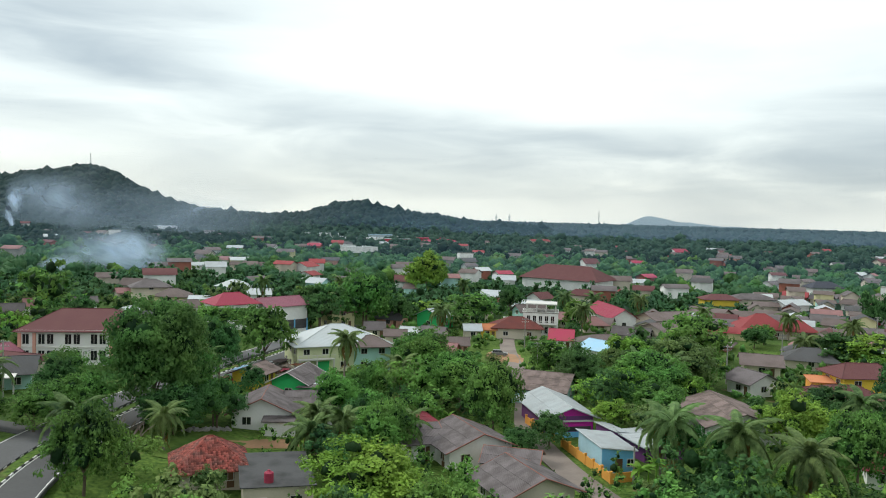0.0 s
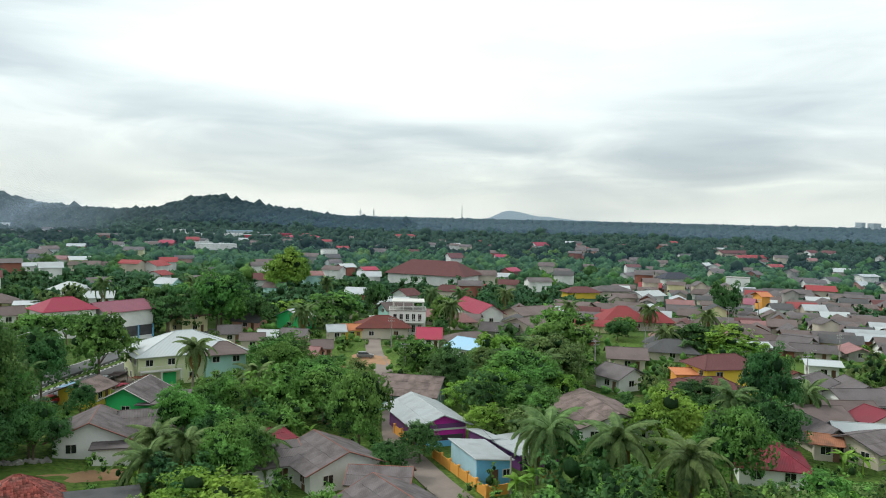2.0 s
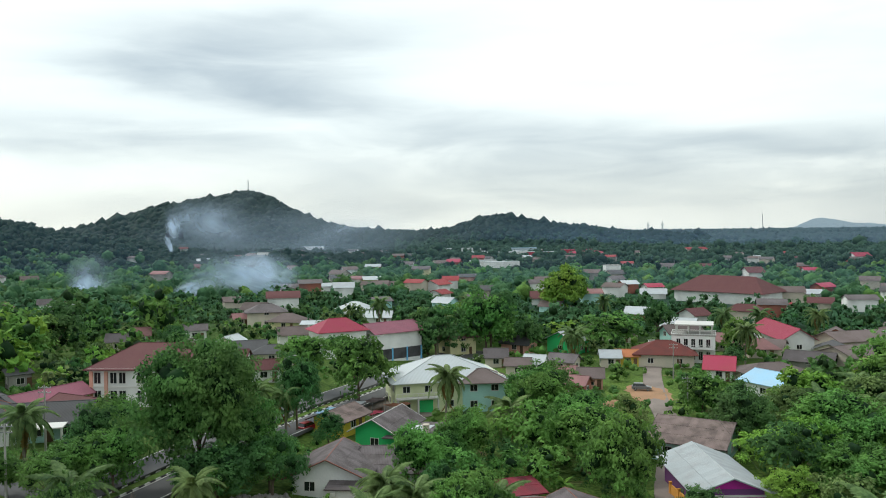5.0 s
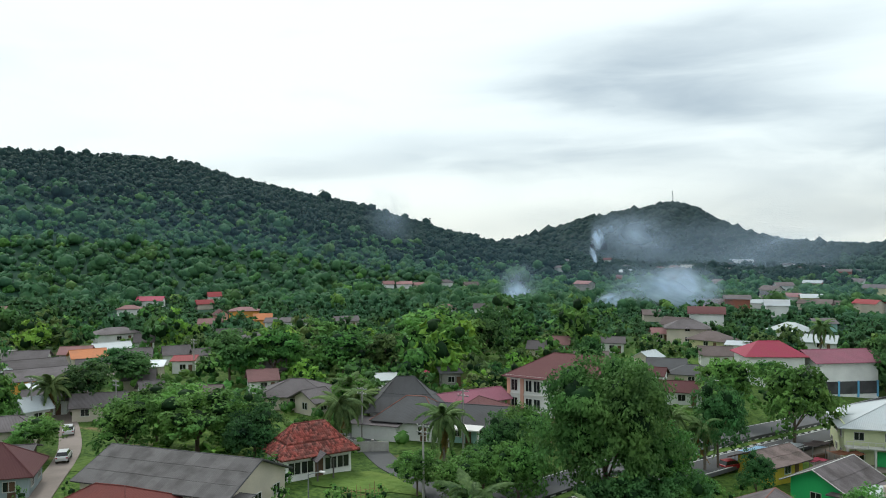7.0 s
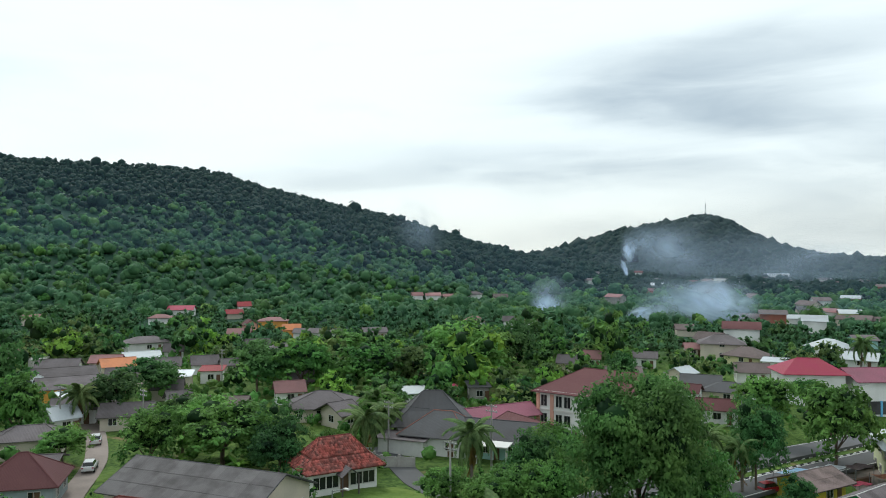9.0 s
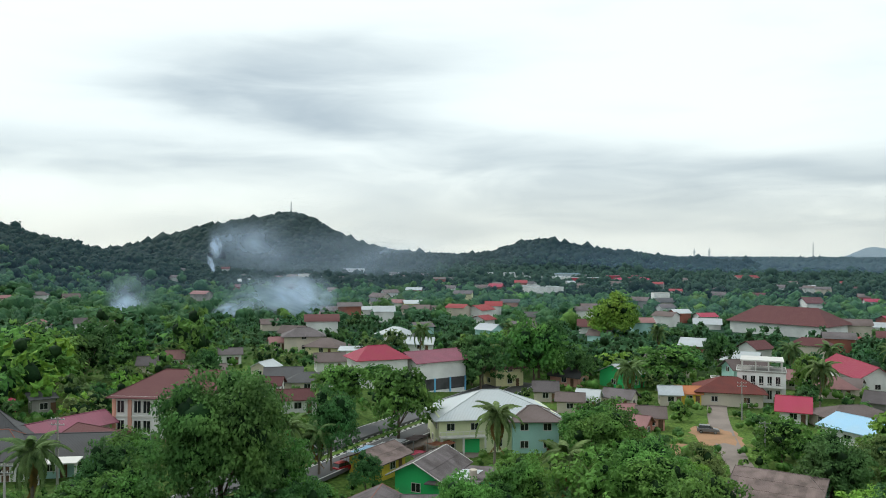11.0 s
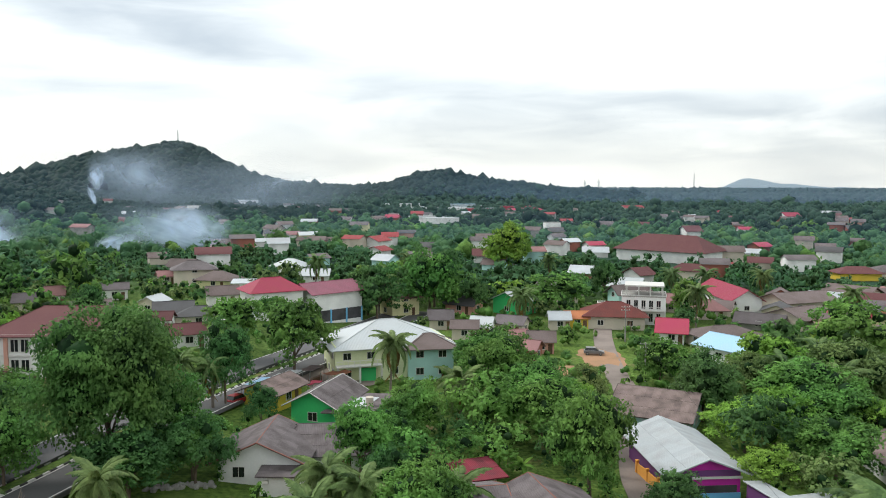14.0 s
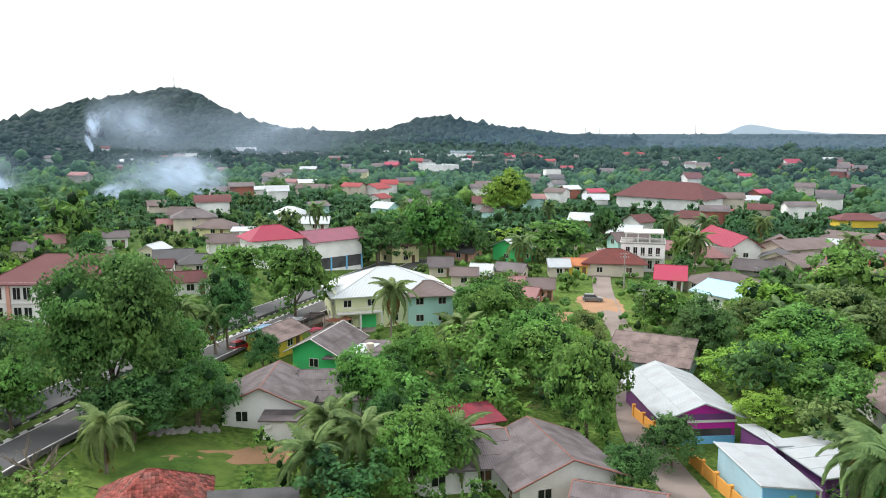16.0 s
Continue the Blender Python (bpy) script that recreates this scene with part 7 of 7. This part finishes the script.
def mast(x, y, height, label, width=1.6):
    """A lattice mast: three legs and bracing."""
    thing = new("lattice_mast")
    thing.matrix_basis = pose(x, y, level(x, y) - 1)
    tagged(thing, label, "mast")
    legs = [(width * math.cos(a), width * math.sin(a)) for a in (0.3, 2.4, 4.5)]
    for lx, ly in legs:
        bm = bmesh.new()
        bar(bm, (lx, ly, 0), (lx * 0.35, ly * 0.35, height), 0.32, 5)
        part("leg", bm, "metal", thing)
    bm = bmesh.new()
    n = int(height / 4)
    for k in range(n):
        f0, f1 = 1 - 0.65 * k / n, 1 - 0.65 * (k + 1) / n
        for i in range(3):
            (ax, ay), (bx, by) = legs[i], legs[(i + 1) % 3]
            bar(bm, (ax * f0, ay * f0, height * k / n), (bx * f1, by * f1, height * (k + 1) / n), 0.16, 4)
    part("bracing", bm, "metal", thing)


def polar(bearing, distance):
    return 5 + distance * math.sin(radians(bearing)), 38 + distance * math.cos(radians(bearing))


mast(*polar(-19.42, 1500), 36, "slim lattice radio mast on the hilltop", 1.8)
mast(*polar(17.5, 2600), 60, "faint lattice mast on the far plain", 2.2)


def minaret(bearing, distance, height, r):
    x, y = polar(bearing, distance)
    thing = new("white_tower")
    thing.matrix_basis = pose(x, y, level(x, y))
    tagged(thing, "slender white tower rising over the far trees", "tower")
    bm = bmesh.new()
    bar(bm, (0, 0, 0), (0, 0, height), r, 12, r * 0.8)
    part("shaft", bm, "white_wall", thing)
    bm = bmesh.new()
    bar(bm, (0, 0, height), (0, 0, height + r * 1.2), r * 1.5, 12, r * 1.2)
    bar(bm, (0, 0, height + r * 1.2), (0, 0, height + r * 4.5), r * 0.9, 12, 0.1)
    part("cap", bm, "white_wall", thing)


minaret(9.9, 1650, 30, 2.2)
minaret(10.9, 1650, 31, 2.2)
house(*polar(10.3, 1640), 0, 26, 20, 22, 18, "hip", "white_zinc", "white_wall", "white domed prayer hall far off among trees", rise=3, windows=False)


def far_block(bearing, distance, turn, length, width, height, wall, roof, label, storeys=2):
    x, y = polar(bearing, distance)
    house(x, y, turn, length, width, height, height - 0.4, "flat", roof, wall, label, storeys=storeys, far_group="long buildings of the town centre")


far_block(-3.6, 870, 5, 42, 12, 6.5, "white_wall", "white_zinc", "long white market building with a pale metal roof")
far_block(-0.4, 860, 4, 44, 12, 6.5, "white_wall", "white_zinc", "long white market building with a pale metal roof")
far_block(2.3, 850, 3, 30, 12, 6.5, "crimson_wall", "white_zinc", "red and white shop row with a pale metal roof")
far_block(-1.6, 680, 4, 34, 10, 5.0, "white_wall", "white_zinc", "long low white shed with a pale metal roof")
far_block(1.0, 930, 4, 30, 10, 8.5, "blue_grey_wall", "blue_zinc", "blue-roofed hall behind the market")
far_block(5.0, 900, 6, 36, 14, 7.0, "crimson_wall", "crimson", "long building with a crimson roof")
far_block(-14.8, 930, 15, 26, 12, 8, "white_wall", "white_zinc", "white building half hidden by smoke")
far_block(-18.4, 740, 20, 12, 10, 8, "white_wall", "concrete", "pale domed building on the slope")
for k, (b, d, hgt, w) in enumerate(((44.8, 3200, 33, 22), (45.6, 3200, 31, 40))):
    far_block(b, d, 10, w, 25, hgt, "blue_grey_wall", "concrete", "faint pale high-rise on the horizon", 1)


# ---- drifting smoke ----
def smoke_material(name, dense, scale, tint=(0.55, 0.68, 0.86, 1)):
    """Thin smoke: lit white matter that thins out towards its edge and in patches."""
    m = bpy.data.materials.new(name)
    m.use_nodes = True
    n, link = m.node_tree.nodes, m.node_tree.links.new
    n.clear()

    def calc(op, a, b=0.0):
        x = n.new("ShaderNodeMath")
        x.operation = op
        for i, v in enumerate((a, b)):
            if isinstance(v, (int, float)):
                x.inputs[i].default_value = v
            else:
                link(v, x.inputs[i])
        return x.outputs[0]

    tc = n.new("ShaderNodeTexCoord")
    ln = n.new("ShaderNodeVectorMath")
    ln.operation = "LENGTH"
    flat = n.new("ShaderNodeVectorMath")
    flat.operation = "MULTIPLY"
    flat.inputs[1].default_value = (1, 0, 1)
    link(tc.outputs["Object"], flat.inputs[0])
    link(flat.outputs[0], ln.inputs[0])
    edge = calc("POWER", calc("MAXIMUM", calc("SUBTRACT", 1.0, ln.outputs["Value"]), 0.0), 1.3)
    info = n.new("ShaderNodeObjectInfo")
    shift = n.new("ShaderNodeVectorMath")
    shift.operation = "ADD"
    link(tc.outputs["Object"], shift.inputs[0])
    link(info.outputs["Location"], shift.inputs[1])
    tex = n.new("ShaderNodeTexNoise")
    tex.inputs["Scale"].default_value, tex.inputs["Detail"].default_value, tex.inputs["Roughness"].default_value, tex.inputs["Distortion"].default_value = scale, 5, 0.5, 0.6
    link(shift.outputs[0], tex.inputs["Vector"])
    r = n.new("ShaderNodeMapRange")
    r.inputs[1].default_value, r.inputs[2].default_value = 0.32, 0.74
    link(tex.outputs["Fac"], r.inputs[0])
    alpha = calc("MINIMUM", calc("MULTIPLY", calc("MULTIPLY", edge, calc("ADD", calc("MULTIPLY", r.outputs[0], 0.8), 0.2)), dense), 0.95)
    dif, tra, thin = n.new("ShaderNodeBsdfDiffuse"), n.new("ShaderNodeBsdfTranslucent"), n.new("ShaderNodeBsdfTransparent")
    for s in (dif, tra):
        s.inputs["Color"].default_value = tint
    both, out = n.new("ShaderNodeMixShader"), n.new("ShaderNodeMixShader")
    link(dif.outputs[0], both.inputs[1])
    link(tra.outputs[0], both.inputs[2])
    link(alpha, out.inputs[0])
    link(thin.outputs[0], out.inputs[1])
    link(both.outputs[0], out.inputs[2])
    link(out.outputs[0], n.new("ShaderNodeOutputMaterial").inputs["Surface"])
    return m


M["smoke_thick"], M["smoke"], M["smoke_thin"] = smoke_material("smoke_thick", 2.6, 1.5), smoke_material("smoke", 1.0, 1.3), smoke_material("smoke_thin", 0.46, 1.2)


def wisp_mesh(seed, mat):
    bm = bmesh.new()
    grid = [[bm.verts.new((x / 5 - 1, 0.22 * noise.noise((x * 0.35, z * 0.35, seed)), z / 5 - 1)) for x in range(11)] for z in range(11)]
    for z in range(10):
        for x in range(10):
            bm.faces.new((grid[z][x], grid[z][x + 1], grid[z + 1][x + 1], grid[z + 1][x]))
    me = mesh_of("wisp", bm, mat)
    me.shade_smooth()
    return me


WISPS = {m: [wisp_mesh(k * 3.7, m) for k in range(3)] for m in ("smoke_thick", "smoke", "smoke_thin")}


def plume(bearing, distance, puffs, label):
    """Smoke as a stack of curled sheets. puffs: metres along the drift, up, half width, half height, kind, and depth."""
    x, y = polar(bearing, distance)
    thing = new("smoke_plume")
    thing.matrix_basis = pose(x, y, level(x, y), 0, 0, -bearing)
    tagged(thing, label, "smoke")
    for k, (u, z, w, h, mat, deep) in enumerate(puffs):
        ob = place("wisp", WISPS[mat][k % 3], thing, pose(u, deep, z, 0, (k * 53) % 40 - 20, (k * 37) % 24 - 12))
        ob.scale = (w, max(w, h), h)


plume(-24.95, 780, [(0, 10, 4, 12, "smoke_thick", 0), (4, 27, 8, 15, "smoke_thick", 2), (14, 36, 20, 20, "smoke", 5), (44, 30, 42, 30, "smoke", 10)],
      "white smoke column rising from a fire and drifting off")
plume(-24.3, 360, [(3, 4, 9, 5, "smoke_thick", 0), (14, 8, 15, 8, "smoke", 2), (36, 11, 20, 12, "smoke_thick", 4), (28, 9, 34, 12, "smoke", -4)],
      "low bluish smoke spreading over the treetops")
plume(-30.3, 390, [(0, 9, 13, 13, "smoke", 0), (-2, 4, 8, 9, "smoke_thick", 2)], "small puff of blue-white smoke above the trees")
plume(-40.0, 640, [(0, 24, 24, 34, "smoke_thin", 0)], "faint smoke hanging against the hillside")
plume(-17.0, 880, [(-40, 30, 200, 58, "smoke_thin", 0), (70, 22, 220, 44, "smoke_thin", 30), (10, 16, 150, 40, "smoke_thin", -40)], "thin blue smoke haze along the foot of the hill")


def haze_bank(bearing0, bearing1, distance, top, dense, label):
    """Distance haze added as one still, curved translucent sheet over the plain; it thins out upwards and towards its
    ends.
    """
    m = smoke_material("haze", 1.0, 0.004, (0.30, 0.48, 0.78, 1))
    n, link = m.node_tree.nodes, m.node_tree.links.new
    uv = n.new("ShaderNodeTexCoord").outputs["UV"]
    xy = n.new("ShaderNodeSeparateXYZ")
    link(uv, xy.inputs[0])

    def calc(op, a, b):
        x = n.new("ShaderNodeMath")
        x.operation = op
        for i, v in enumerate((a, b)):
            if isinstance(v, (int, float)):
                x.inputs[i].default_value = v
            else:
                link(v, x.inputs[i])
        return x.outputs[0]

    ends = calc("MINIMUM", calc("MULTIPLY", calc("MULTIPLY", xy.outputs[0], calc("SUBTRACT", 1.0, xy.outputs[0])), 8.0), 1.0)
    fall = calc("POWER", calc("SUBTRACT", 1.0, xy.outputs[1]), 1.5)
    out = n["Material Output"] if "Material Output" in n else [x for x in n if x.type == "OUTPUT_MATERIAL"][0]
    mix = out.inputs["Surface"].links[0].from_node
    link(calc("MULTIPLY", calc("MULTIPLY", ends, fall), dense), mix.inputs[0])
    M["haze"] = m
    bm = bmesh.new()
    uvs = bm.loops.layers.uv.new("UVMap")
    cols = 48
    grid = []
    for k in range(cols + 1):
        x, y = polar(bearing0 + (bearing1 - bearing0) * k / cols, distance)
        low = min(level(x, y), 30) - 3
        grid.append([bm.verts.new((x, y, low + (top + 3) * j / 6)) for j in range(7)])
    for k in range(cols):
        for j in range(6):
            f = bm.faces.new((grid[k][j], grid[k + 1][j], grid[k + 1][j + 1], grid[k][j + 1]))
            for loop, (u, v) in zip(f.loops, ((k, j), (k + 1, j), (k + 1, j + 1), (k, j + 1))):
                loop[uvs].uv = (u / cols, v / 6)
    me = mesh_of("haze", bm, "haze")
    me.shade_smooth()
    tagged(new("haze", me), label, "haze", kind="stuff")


haze_bank(-6, 64, 1150, 90, 0.20, "curved blue sheet standing for haze over the far plain")
haze_bank(-36, 64, 430, 75, 0.085, "curved blue sheet standing for haze over the town")
haze_bank(-95, -22, 520, 130, 0.075, "curved blue sheet standing for haze before the wooded hill")


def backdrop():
    """The range on the horizon; its haze is put into a pale blue colour and a glow."""
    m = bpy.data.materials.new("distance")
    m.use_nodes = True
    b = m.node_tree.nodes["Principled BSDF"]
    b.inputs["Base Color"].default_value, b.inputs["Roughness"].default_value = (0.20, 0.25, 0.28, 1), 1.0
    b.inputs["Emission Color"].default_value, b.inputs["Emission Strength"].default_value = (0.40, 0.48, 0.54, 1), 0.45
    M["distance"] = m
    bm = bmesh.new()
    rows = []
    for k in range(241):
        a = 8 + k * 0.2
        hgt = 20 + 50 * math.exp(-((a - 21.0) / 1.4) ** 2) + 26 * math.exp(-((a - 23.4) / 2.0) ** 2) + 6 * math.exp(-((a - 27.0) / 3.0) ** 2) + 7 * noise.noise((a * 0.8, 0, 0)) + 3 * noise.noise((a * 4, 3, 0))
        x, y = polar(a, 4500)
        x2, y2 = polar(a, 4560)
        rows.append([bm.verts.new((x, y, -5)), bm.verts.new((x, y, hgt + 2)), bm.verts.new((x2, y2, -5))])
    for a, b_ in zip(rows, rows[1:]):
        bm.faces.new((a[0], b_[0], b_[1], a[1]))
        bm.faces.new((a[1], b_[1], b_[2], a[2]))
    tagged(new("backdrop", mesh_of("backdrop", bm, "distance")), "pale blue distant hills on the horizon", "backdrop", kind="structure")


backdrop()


def bamboo_fence(x0, y0, x1, y1, n):
    """Rough bamboo stakes with two rails."""
    r = random.Random(12)
    thing = new("bamboo_fence")
    thing.matrix_basis = pose(x0, y0, level(x0, y0))
    tagged(thing, "rough pale bamboo stake fence on the grass", "fence")
    for k in range(n):
        u = k / (n - 1)
        x, y = (x1 - x0) * u, (y1 - y0) * u
        z = level(x0 + x, y0 + y) - level(x0, y0)
        bm = bmesh.new()
        bar(bm, (x, y, z - 0.3), (x + r.uniform(-0.1, 0.1), y + r.uniform(-0.1, 0.1), z + r.uniform(1.2, 1.9)), 0.045, 6, 0.03)
        part("stake", bm, "bare_earth", thing)
    for h in (0.45, 1.0):
        bm = bmesh.new()
        bar(bm, (0, 0, h), (x1 - x0, y1 - y0, h + level(x1, y1) - level(x0, y0)), 0.03, 5)
        part("rail", bm, "bare_earth", thing)


bamboo_fence(-57.0, 101.7, -54.1, 107.2, 12)
